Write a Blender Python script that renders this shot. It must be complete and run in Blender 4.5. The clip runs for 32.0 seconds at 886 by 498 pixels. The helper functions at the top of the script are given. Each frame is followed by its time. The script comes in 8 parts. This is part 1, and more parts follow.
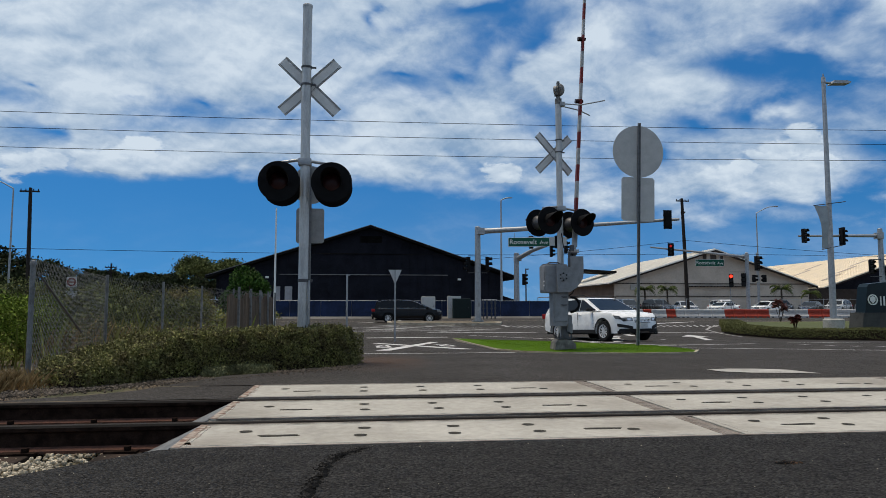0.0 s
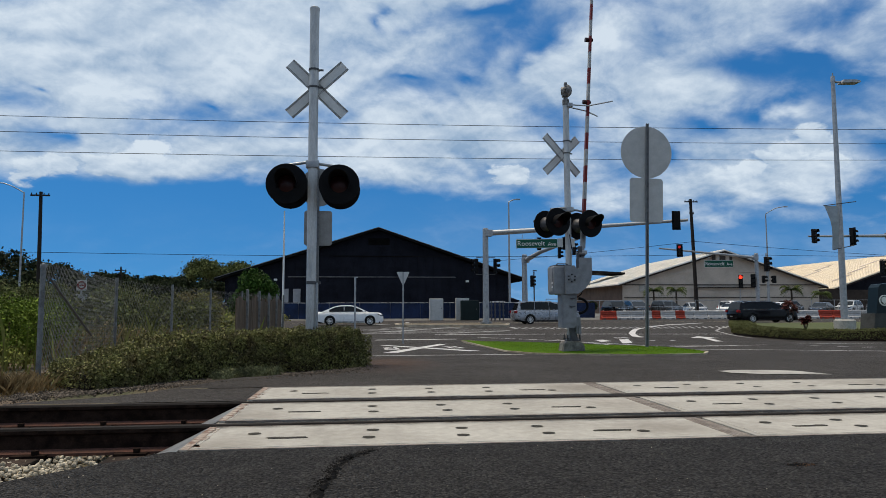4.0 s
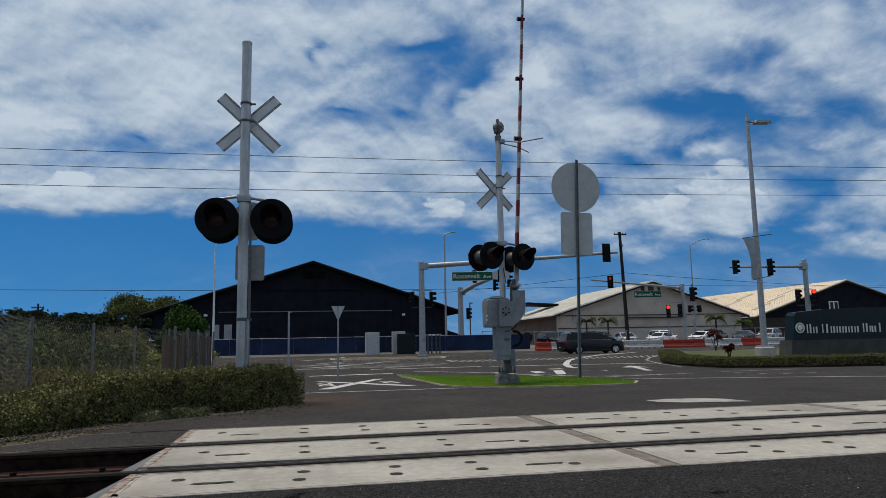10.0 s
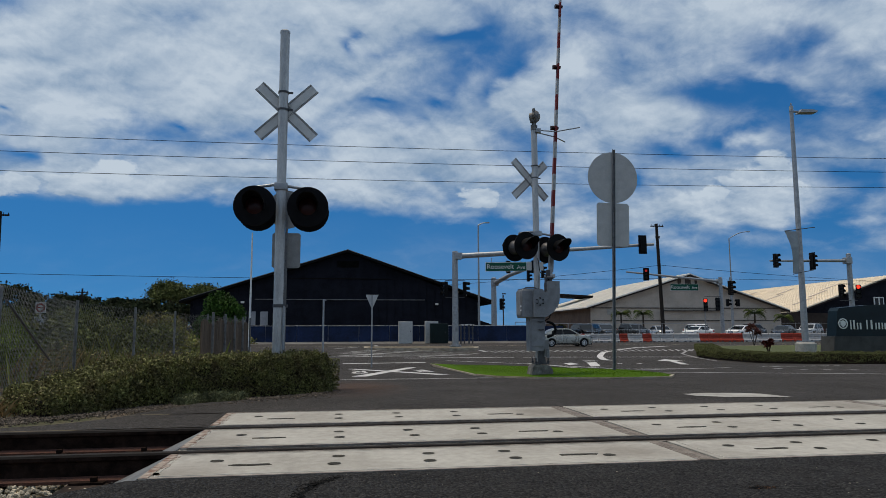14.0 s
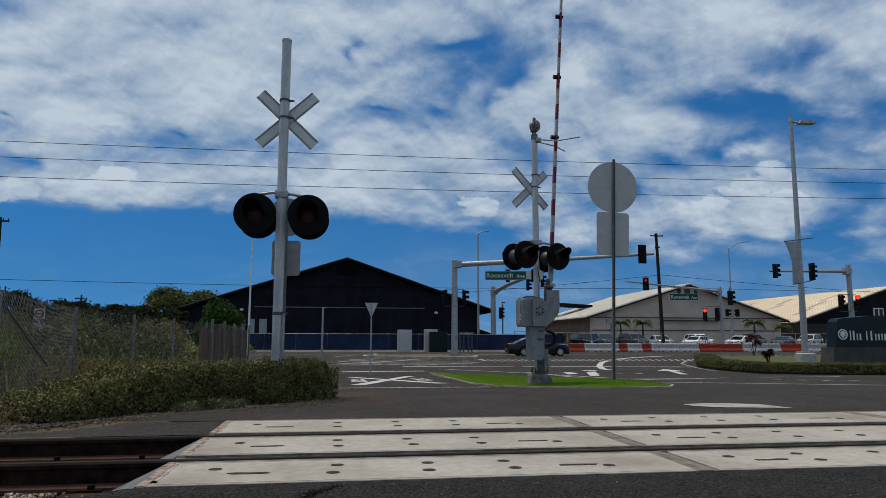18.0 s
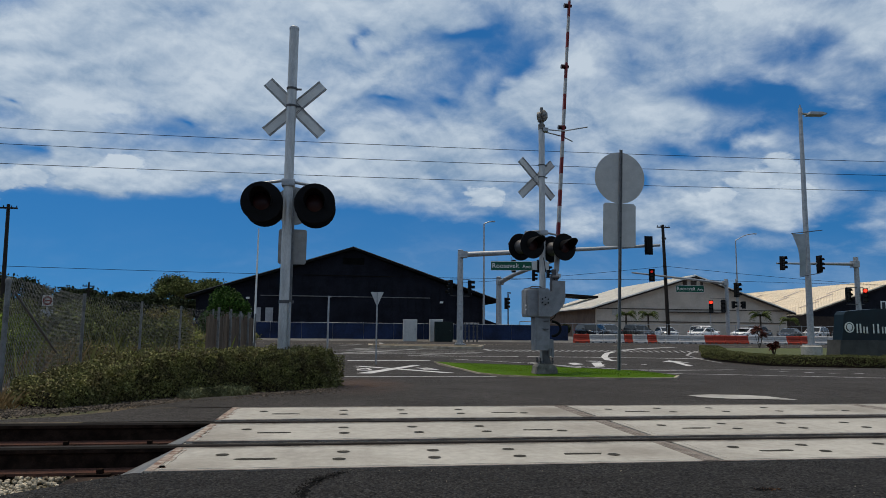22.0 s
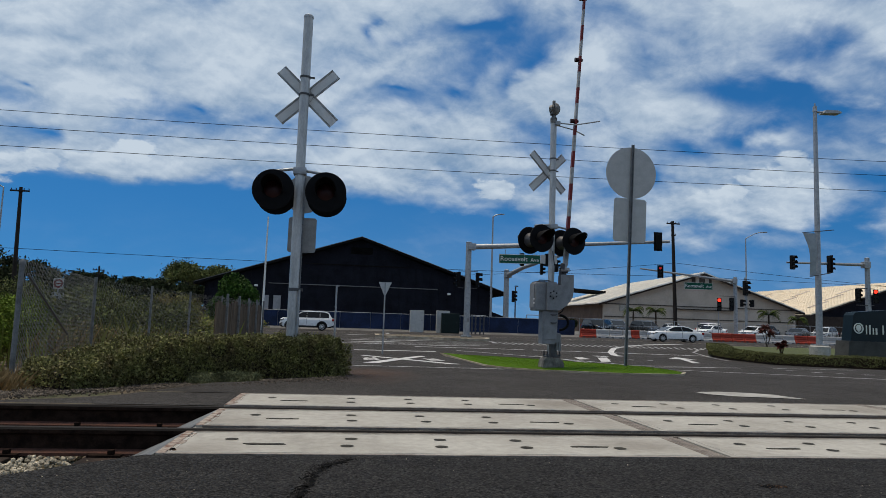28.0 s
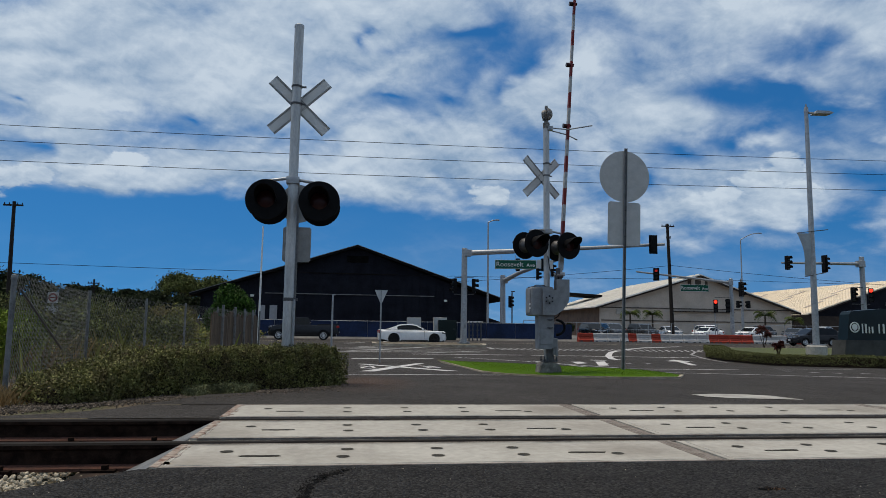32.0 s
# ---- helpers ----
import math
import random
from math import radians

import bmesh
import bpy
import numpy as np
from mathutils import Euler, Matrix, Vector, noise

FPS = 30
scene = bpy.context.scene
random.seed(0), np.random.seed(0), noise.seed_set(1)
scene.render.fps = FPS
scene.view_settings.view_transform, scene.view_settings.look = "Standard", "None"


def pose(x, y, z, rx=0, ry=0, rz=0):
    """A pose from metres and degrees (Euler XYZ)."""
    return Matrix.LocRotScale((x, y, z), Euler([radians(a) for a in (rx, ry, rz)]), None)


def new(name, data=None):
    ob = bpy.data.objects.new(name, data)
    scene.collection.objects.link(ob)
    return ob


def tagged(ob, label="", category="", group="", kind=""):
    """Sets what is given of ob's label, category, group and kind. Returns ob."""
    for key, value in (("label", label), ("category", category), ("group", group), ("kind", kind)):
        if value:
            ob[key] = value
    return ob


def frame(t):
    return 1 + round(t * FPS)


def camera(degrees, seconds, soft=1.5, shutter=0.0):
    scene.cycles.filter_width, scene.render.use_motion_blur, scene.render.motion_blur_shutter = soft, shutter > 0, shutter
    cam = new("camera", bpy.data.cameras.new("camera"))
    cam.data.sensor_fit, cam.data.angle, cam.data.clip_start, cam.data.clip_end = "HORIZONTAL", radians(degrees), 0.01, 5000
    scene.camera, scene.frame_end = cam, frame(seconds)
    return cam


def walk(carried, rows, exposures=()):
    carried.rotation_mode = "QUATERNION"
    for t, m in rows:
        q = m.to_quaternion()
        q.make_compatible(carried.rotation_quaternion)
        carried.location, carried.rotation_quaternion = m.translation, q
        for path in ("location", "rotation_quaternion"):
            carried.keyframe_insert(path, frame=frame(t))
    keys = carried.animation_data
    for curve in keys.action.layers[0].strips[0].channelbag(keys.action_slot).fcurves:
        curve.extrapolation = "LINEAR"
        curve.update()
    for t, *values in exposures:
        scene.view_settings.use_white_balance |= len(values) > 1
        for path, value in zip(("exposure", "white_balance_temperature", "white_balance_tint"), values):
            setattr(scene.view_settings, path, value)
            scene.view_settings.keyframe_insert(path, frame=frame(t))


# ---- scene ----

CAM = camera(66.3, 32.0, soft=0.6)
walk(CAM, [
    (0, pose(0, 0, 0.68, 94.86, -0, -6.8)),
    (0.5, pose(-0.001, 0.008, 0.677, 95.17, -0.11, -6.57)),
    (1, pose(-0.005, -0.011, 0.682, 95.47, 0.34, -6.4)),
    (1.5, pose(0.005, 0.012, 0.679, 95.04, -0.14, -6.78)),
    (2, pose(0.002, 0.011, 0.678, 95.2, 0.05, -6.41)),
    (2.5, pose(-0.002, 0.006, 0.678, 95.01, 0.05, -6.33)),
    (3, pose(0, 0.011, 0.679, 95, -0.01, -6.16)),
    (3.5, pose(0, 0.01, 0.677, 94.95, 0.14, -6.09)),
    (5.5, pose(0.007, 0.009, 0.68, 95.5, 0.08, -6.34)),
    (6, pose(0.005, 0.002, 0.681, 95.5, -0.01, -6.98)),
    (6.5, pose(0.008, 0.006, 0.686, 96.76, 0.05, -7.95)),
    (7, pose(0.006, -0.003, 0.691, 97.63, 0.27, -8.58)),
    (7.5, pose(0.009, -0.003, 0.69, 97.48, 0.11, -8.98)),
    (8, pose(0.008, -0.009, 0.69, 97.74, 0.18, -8.96)),
    (8.5, pose(0.009, -0.01, 0.691, 97.71, 0.26, -8.84)),
    (9, pose(0.005, -0.007, 0.691, 97.66, -0, -9.43)),
    (9.5, pose(0.027, -0.001, 0.698, 97.74, 0.96, -10.75)),
    (10, pose(0.021, -0.012, 0.694, 97.74, 1.12, -11.43)),
    (10.5, pose(0.017, 0.006, 0.691, 97.12, 0.61, -11.34)),
    (11, pose(0.016, 0.002, 0.688, 97.45, 0.64, -10.7)),
    (11.5, pose(0.012, 0.006, 0.687, 97.18, 0.18, -10.6)),
    (12, pose(0.008, -0.001, 0.687, 97, 0.21, -10.1)),
    (12.5, pose(0.011, -0, 0.683, 96.75, -0.39, -9.58)),
    (13, pose(0.007, -0.003, 0.688, 97.24, 0.22, -8.95)),
    (13.5, pose(0.012, -0.001, 0.686, 97.14, 0.41, -8.81)),
    (14, pose(0.011, -0.002, 0.684, 96.94, 0.17, -8.69)),
    (14.5, pose(0.004, -0.002, 0.686, 97.36, -0.44, -8.65)),
    (16.5, pose(0.004, -0, 0.684, 97.7, -0.08, -8.63)),
    (17, pose(0.003, -0.006, 0.685, 97.37, -0.24, -8.68)),
    (17.5, pose(0.002, -0.007, 0.684, 97.26, -0.21, -8.63)),
    (18, pose(0.007, -0.002, 0.685, 97.65, -0.15, -8.76)),
    (18.5, pose(0.004, -0.003, 0.682, 97.72, -0.29, -8.73)),
    (19, pose(0.005, -0.005, 0.679, 97.27, -0.65, -8.33)),
    (19.5, pose(0.01, -0.001, 0.684, 97.65, -0.14, -8.76)),
    (20, pose(0.006, -0.007, 0.685, 97.9, -0.23, -8.7)),
    (20.5, pose(0.011, -0.004, 0.682, 97.35, 0.04, -9.26)),
    (21, pose(0.013, 0.002, 0.683, 96.77, -0.27, -8.88)),
    (21.5, pose(0.005, -0.006, 0.684, 96.82, -0.47, -8.66)),
    (22, pose(0.002, -0.005, 0.679, 96.8, -0.6, -8.32)),
    (22.5, pose(0.002, -0.008, 0.678, 96.56, -0.73, -8.55)),
    (23, pose(0.005, -0.004, 0.678, 96.56, -0.57, -8.27)),
    (23.5, pose(-0.002, 0.003, 0.675, 96.02, -0.89, -8.07)),
    (24, pose(0.002, -0.051, 0.68, 96.49, 0.35, -8.49)),
    (24.5, pose(0.006, -0.01, 0.68, 96.23, 0.14, -8.5)),
    (25, pose(0, -0.013, 0.68, 96.43, -0.18, -8.38)),
    (25.5, pose(-0.012, -0.012, 0.675, 95.36, -1.21, -7.46)),
    (27.5, pose(-0.016, -0.008, 0.672, 95.92, -1.38, -8.26)),
    (28, pose(-0.017, -0.012, 0.673, 96.09, -1.91, -7.77)),
    (28.5, pose(-0.015, -0.009, 0.672, 96.03, -1.82, -8.04)),
    (29, pose(-0.017, -0.024, 0.676, 96.24, -1.27, -7.8)),
    (29.5, pose(-0.012, -0.019, 0.673, 96.11, -1.16, -7.79)),
    (30, pose(0, -0.011, 0.676, 96.1, -0.93, -8.32)),
    (30.5, pose(-0.005, -0.005, 0.677, 96.86, -0.89, -7.92)),
    (31, pose(-0.011, -0.008, 0.677, 96.59, -1.17, -8.01)),
    (31.5, pose(-0.004, -0.005, 0.677, 96.46, -0.88, -8.28)),
    (32, pose(-0, -0.002, 0.677, 96.66, -0.83, -8)),
], exposures=[(0, 0.12, 6600, 10), (3.5, 0.18, 6650, 10), (5.5, 0.14, 6600, 10), (7, 0.0, 6550, 10), (9, -0.10, 6500, 10), (11, -0.16, 6500, 10), (18, -0.17, 6500, 10), (23, -0.10, 6500, 10), (26, -0.06, 6500, 10), (32, -0.06, 6500, 10)])

# ---- light ----
SUN_ELEV, SUN_AZ = 77.0, -66.0      # degrees; azimuth clockwise from +y
sun = new("sun", bpy.data.lights.new("sun", "SUN"))
sun.data.energy, sun.data.angle, sun.data.color = 2.8, radians(14.0), (1.0, 0.86, 0.68)
_e, _a = radians(SUN_ELEV), radians(SUN_AZ)
_to_sun = Vector((math.cos(_e) * math.sin(_a), math.cos(_e) * math.cos(_a), math.sin(_e)))
sun.rotation_euler = (-_to_sun).to_track_quat("-Z", "Y").to_euler()
sun.location = (0, 0, 60)


def build_world():
    """Blue tropical sky with broken cloud: one Nishita sky, clouds by noise over the sky's direction."""
    w = bpy.data.worlds.new("sky")
    scene.world = w
    w.use_nodes = True
    nt = w.node_tree
    nt.nodes.clear()
    N, L = nt.nodes.new, nt.links.new

    def math_(op, a, b=None, clamp=False):
        n = N("ShaderNodeMath")
        n.operation, n.use_clamp = op, clamp
        for i, v in enumerate((a, b)):
            if v is None:
                continue
            if isinstance(v, (int, float)):
                n.inputs[i].default_value = v
            else:
                L(v, n.inputs[i])
        return n.outputs[0]

    def ramp(v, lo, hi, a=0.0, b=1.0, smooth=True):
        n = N("ShaderNodeMapRange")
        n.interpolation_type = "SMOOTHSTEP" if smooth else "LINEAR"
        for i, x in enumerate((lo, hi, a, b)):
            n.inputs[1 + i].default_value = x
        L(v, n.inputs[0])
        return n.outputs[0]

    sky = N("ShaderNodeTexSky")
    sky.sky_type, sky.sun_disc = "NISHITA", False
    sky.sun_elevation, sky.sun_rotation = radians(SUN_ELEV), radians(SUN_AZ)
    sky.air_density, sky.dust_density, sky.ozone_density = 1.0, 0.3, 2.2
    tc = N("ShaderNodeTexCoord")
    sep = N("ShaderNodeSeparateXYZ")
    L(tc.outputs["Generated"], sep.inputs[0])
    X, Y, Z = sep.outputs
    lift = N("ShaderNodeCombineXYZ")      # deep blue down to the horizon: the haze layer is left out
    L(X, lift.inputs[0])
    L(Y, lift.inputs[1])
    L(math_("ADD", math_("MULTIPLY", Z, 0.9), 0.235), lift.inputs[2])
    L(lift.outputs[0], sky.inputs[0])
    zc = math_("MAXIMUM", Z, 0.0)
    den = math_("ADD", zc, 0.42)
    comb = N("ShaderNodeCombineXYZ")
    L(math_("DIVIDE", X, den), comb.inputs[0])
    L(math_("DIVIDE", Y, den), comb.inputs[1])
    comb.inputs[2].default_value = CLOUD_SEED

    def cloud_noise(scale, detail, rough, dist, off=(0, 0, 0), sy=1.0):
        mp = N("ShaderNodeMapping")
        mp.inputs["Location"].default_value = off
        mp.inputs["Scale"].default_value = (1, sy, 1)
        L(comb.outputs[0], mp.inputs[0])
        n = N("ShaderNodeTexNoise")
        n.inputs["Scale"].default_value, n.inputs["Detail"].default_value = scale, detail
        n.inputs["Roughness"].default_value, n.inputs["Distortion"].default_value = rough, dist
        L(mp.outputs[0], n.inputs["Vector"])
        return n.outputs[0]

    big = cloud_noise(1.6, 3, 0.5, 0.2)
    mid = cloud_noise(5.6, 8, 0.46, 0.15, (3.1, 1.7, 0))
    fine = cloud_noise(13.0, 8, 0.66, 0.3, (7.7, 2.2, 0))
    n1 = math_("ADD", math_("MULTIPLY", big, 0.26), math_("ADD", math_("MULTIPLY", mid, 0.62), math_("MULTIPLY", fine, 0.12)))
    # where the cloud field is thick and where it is torn: soft patches over the street's direction
    front = math_("MAXIMUM", Y, 0.05)
    uv = N("ShaderNodeCombineXYZ")
    U, V = math_("DIVIDE", X, front), math_("DIVIDE", Z, front)
    wob = math_("MULTIPLY", math_("SUBTRACT", mid, 0.5), 0.24)
    L(math_("ADD", U, wob), uv.inputs[0])
    L(math_("ADD", V, math_("MULTIPLY", wob, 0.5)), uv.inputs[1])
    total = None
    for u, v, ru, rv, a in CLOUD_GAPS + CLOUD_BANKS:
        mp = N("ShaderNodeMapping")
        mp.inputs["Scale"].default_value = (0.66 / ru, 0.66 / rv, 1)
        mp.inputs["Location"].default_value = (-0.66 * u / ru, -0.66 * v / rv, 0)
        L(uv.outputs[0], mp.inputs[0])
        g = N("ShaderNodeTexGradient")
        g.gradient_type = "QUADRATIC_SPHERE"
        L(mp.outputs[0], g.inputs[0])
        one = math_("MULTIPLY", g.outputs[1], a * 1.9)
        total = one if total is None else math_("ADD", total, one)
    total = math_("MULTIPLY", total, ramp(Y, 0.0, 0.2))
    # the layer ends above the horizon, lower down on the +x side
    edge = math_("SUBTRACT", V, ramp(U, -0.1, 0.6, 0.183, 0.115))
    low = ramp(edge, -0.035, 0.035, -0.26, 0.085)
    n2 = math_("ADD", math_("ADD", n1, low), total)
    cover = ramp(n2, 0.385, 0.655, 0.0, 0.97)
    heap = None
    for u, v, ru, rv in CUMULUS:
        mp = N("ShaderNodeMapping")
        mp.inputs["Scale"].default_value = (1 / ru, 1 / rv, 1)
        mp.inputs["Location"].default_value = (-u / ru, -v / rv, 0)
        L(uv.outputs[0], mp.inputs[0])
        g = N("ShaderNodeTexGradient")
        g.gradient_type = "SPHERICAL"
        L(mp.outputs[0], g.inputs[0])
        lump = math_("ADD", g.outputs[1], math_("ADD", math_("MULTIPLY", math_("SUBTRACT", fine, 0.5), 1.25), math_("MULTIPLY", math_("SUBTRACT", mid, 0.5), 0.7)))
        up = math_("MULTIPLY", ramp(lump, 0.26, 0.6), ramp(V, v - rv * .6, v + rv * .8, 0.0, 0.20))
        heap = up if heap is None else math_("MAXIMUM", heap, up)
        cover = math_("MAXIMUM", cover, math_("MULTIPLY", ramp(lump, 0.16, 0.52), math_("MULTIPLY", ramp(g.outputs[1], 0.02, 0.28), ramp(Y, 0.0, 0.2))))
    veil = math_("MULTIPLY", ramp(n2, 0.38, 0.55, 0.0, 0.22), ramp(Z, 0.03, 0.12))
    # thin pale haze low over the street on the +x side
    haze = math_("MULTIPLY", math_("MULTIPLY", ramp(V, 0.19, 0.02), ramp(U, -0.25, 0.25, 0.08, 0.44)), math_("MULTIPLY", ramp(mid, 0.3, 0.65, 0.5, 1.0), ramp(Y, 0.0, 0.2)))
    veil = math_("MAXIMUM", veil, haze)
    # cloud tone: soft grey bellies, and lumps lit from above by comparing the density a little higher up
    shade = cloud_noise(3.4, 6, 0.55, 0.3, (1.4, 8.3, 0))
    above = cloud_noise(5.6, 8, 0.46, 0.15, (3.1, 1.7 - 0.03, 0))
    fine_above = cloud_noise(13.0, 8, 0.66, 0.3, (7.7, 2.2 - 0.014, 0))
    lit = math_("ADD", math_("MULTIPLY", math_("SUBTRACT", mid, above), 0.75), math_("MULTIPLY", math_("SUBTRACT", fine, fine_above), 0.35))
    cr = N("ShaderNodeValToRGB")
    cr.color_ramp.elements[0].position, cr.color_ramp.elements[0].color = 0.33, (0.275, 0.41, 0.595, 1)
    cr.color_ramp.elements[1].position, cr.color_ramp.elements[1].color = 0.63, (0.665, 0.772, 0.885, 1)
    L(math_("ADD", heap, math_("ADD", lit, math_("ADD", math_("MULTIPLY", shade, 0.50), math_("MULTIPLY", n2, 0.40)))), cr.inputs[0])
    b_sky, b_cl = N("ShaderNodeBackground"), N("ShaderNodeBackground")
    hue = N("ShaderNodeHueSaturation")
    hue.inputs["Saturation"].default_value = 1.28
    L(sky.outputs[0], hue.inputs["Color"])
    tint = N("ShaderNodeMix")
    tint.data_type, tint.blend_type = "RGBA", "MULTIPLY"
    tint.inputs[0].default_value, tint.inputs[7].default_value = 1.0, (0.44, 0.94, 1.09, 1)
    L(hue.outputs[0], tint.inputs[6])
    L(tint.outputs[2], b_sky.inputs[0])
    b_sky.inputs[1].default_value = SKY_GAIN
    L(cr.outputs[0], b_cl.inputs[0])
    b_cl.inputs[1].default_value = CLOUD_GAIN
    mix = N("ShaderNodeMixShader")
    L(math_("MAXIMUM", cover, veil), mix.inputs[0])
    L(b_sky.outputs[0], mix.inputs[1])
    L(b_cl.outputs[0], mix.inputs[2])
    out = N("ShaderNodeOutputWorld")
    L(mix.outputs[0], out.inputs[0])


SKY_GAIN, CLOUD_GAIN, CLOUD_SEED = 0.094, 0.87, 0.0
# torn and thick patches of the layer: tan of azimuth, tan of height, half sizes, weight
CLOUD_GAPS = [(0.031, 0.448, 0.019, 0.035, -0.109), (0.075, 0.433, 0.04, 0.025, -0.068), (0.15, 0.448, 0.053, 0.019, -0.11), (-0.047, 0.474, 0.04, 0.016, -0.041), (0.181, 0.372, 0.066, 0.049, -0.06), (0.244, 0.38, 0.027, 0.049, -0.075), (0.137, 0.346, 0.044, 0.012, -0.068), (0.025, 0.335, 0.031, 0.009, -0.068), (-0.235, 0.293, 0.04, 0.018, -0.102), (-0.317, 0.311, 0.04, 0.018, -0.054), (-0.46, 0.317, 0.031, 0.009, -0.088), (0.60, 0.385, 0.09, 0.035, -0.08), (0.70, 0.405, 0.08, 0.026, -0.09), (0.80, 0.375, 0.10, 0.030, -0.09), (0.90, 0.335, 0.09, 0.026, -0.07), (0.64, 0.318, 0.09, 0.028, -0.12), (0.54, 0.29, 0.09, 0.03, -0.11), (0.76, 0.335, 0.32, 0.12, -0.07), (0.82, 0.245, 0.05, 0.018, -0.09), (0.74, 0.16, 0.34, 0.05, -0.09), (0.442, 0.44, 0.031, 0.035, -0.03), (0.455, 0.235, 0.060, 0.035, -0.10), (-0.43, 0.245, 0.07, 0.02, -0.12)]
CLOUD_BANKS = [(-0.349, 0.389, 0.23, 0.097, 0.1), (-0.152, 0.403, 0.142, 0.071, 0.05), (0.498, 0.349, 0.115, 0.03, 0.16), (0.308, 0.338, 0.062, 0.066, 0.09), (0.835, 0.524, 0.142, 0.053, 0.12), (0.435, 0.512, 0.106, 0.035, 0.06), (-0.223, 0.22, 0.23, 0.035, 0.1), (0.069, 0.241, 0.133, 0.04, 0.1), (-0.008, 0.281, 0.106, 0.04, 0.07), (0.706, 0.326, 0.035, 0.019, 0.08), (0.70, 0.225, 0.10, 0.035, 0.06), (0.62, 0.194, 0.097, 0.03, 0.06), (-0.441, 0.4, 0.106, 0.053, 0.04), (0.356, 0.43, 0.08, 0.07, 0.09), (0.074, 0.493, 0.1, 0.04, 0.05)]
CUMULUS = [(0.722, 0.277, 0.050, 0.038), (0.675, 0.255, 0.056, 0.036), (0.622, 0.238, 0.053, 0.032), (0.572, 0.212, 0.066, 0.03), (0.70, 0.235, 0.095, 0.038), (0.199, 0.198, 0.066, 0.03), (-0.451, 0.206, 0.058, 0.037), (-0.36, 0.212, 0.084, 0.03)]      # small heaped clouds with crisp tops
build_world()

# ---- materials ----
MATS = {}


def mat(name, color, rough=0.7, metal=0.0, var=0.12, scale=6.0, bump=0.0, bump_scale=60.0, spec=0.25,
        color2=None, coat=0.0, detail=6, island=0.0, stretch=None, rand=0.0):
    """A painted or natural surface: base colour, blotches at one scale, grain and relief at a finer one."""
    if name in MATS:
        return MATS[name]
    m = bpy.data.materials.new(name)
    m.use_nodes = True
    nt = m.node_tree
    N, L = nt.nodes.new, nt.links.new
    b = nt.nodes["Principled BSDF"]
    b.inputs["Roughness"].default_value, b.inputs["Metallic"].default_value = rough, metal
    b.inputs["Specular IOR Level"].default_value = spec
    b.inputs["Coat Weight"].default_value = coat
    geo = N("ShaderNodeNewGeometry")
    src = N("ShaderNodeTexCoord").outputs["Object"]
    if stretch:
        mp = N("ShaderNodeMapping")
        mp.inputs["Scale"].default_value = stretch
        L(src, mp.inputs[0])
        src = mp.outputs[0]
    n1, n2 = N("ShaderNodeTexNoise"), N("ShaderNodeTexNoise")
    for n, s, d in ((n1, scale, detail), (n2, scale * 11, 4)):
        n.inputs["Scale"].default_value, n.inputs["Detail"].default_value = s, d
        n.inputs["Roughness"].default_value = 0.6
        L(src, n.inputs["Vector"])
    c2 = color2 or tuple(max(0.0, c * (1 - 2.2 * var)) for c in color)
    mx = N("ShaderNodeMix")
    mx.data_type = "RGBA"
    mx.inputs[6].default_value, mx.inputs[7].default_value = (*c2, 1), (*color, 1)
    mr = N("ShaderNodeMapRange")
    mr.inputs[1].default_value, mr.inputs[2].default_value = 0.36, 0.60
    L(n1.outputs[0], mr.inputs[0])
    L(mr.outputs[0], mx.inputs[0])
    col = mx.outputs[2]
    val = N("ShaderNodeHueSaturation")
    mv = N("ShaderNodeMapRange")
    mv.inputs[1].default_value, mv.inputs[2].default_value = 0.3, 0.7
    mv.inputs[3].default_value, mv.inputs[4].default_value = 1 - var, 1 + var
    L(n2.outputs[0], mv.inputs[0])
    v = mv.outputs[0]
    for on, sock in ((island, geo.outputs["Random Per Island"]), (rand, N("ShaderNodeObjectInfo").outputs["Random"])):
        if on:
            mi = N("ShaderNodeMapRange")
            mi.inputs[3].default_value, mi.inputs[4].default_value = 1 - on, 1 + on
            L(sock, mi.inputs[0])
            mm = N("ShaderNodeMath")
            mm.operation = "MULTIPLY"
            L(v, mm.inputs[0])
            L(mi.outputs[0], mm.inputs[1])
            v = mm.outputs[0]
    L(v, val.inputs["Value"])
    L(col, val.inputs["Color"])
    L(val.outputs[0], b.inputs["Base Color"])
    rr = N("ShaderNodeMapRange")
    rr.inputs[3].default_value, rr.inputs[4].default_value = max(0.03, rough - 0.1), min(1, rough + 0.1)
    L(n1.outputs[0], rr.inputs[0])
    L(rr.outputs[0], b.inputs["Roughness"])
    if bump:
        n3 = N("ShaderNodeTexNoise")
        n3.inputs["Scale"].default_value, n3.inputs["Detail"].default_value = bump_scale, 5
        L(src, n3.inputs["Vector"])
        bp = N("ShaderNodeBump")
        bp.inputs["Strength"].default_value, bp.inputs["Distance"].default_value = bump, 0.01
        L(n3.outputs[0], bp.inputs["Height"])
        L(bp.outputs[0], b.inputs["Normal"])
    MATS[name] = m
    return m


def glow(name, color, strength):
    m = bpy.data.materials.new(name)
    m.use_nodes = True
    b = m.node_tree.nodes["Principled BSDF"]
    b.inputs["Base Color"].default_value = (*[c * 0.3 for c in color], 1)
    b.inputs["Emission Color"].default_value = (*color, 1)
    b.inputs["Emission Strength"].default_value = strength
    return m


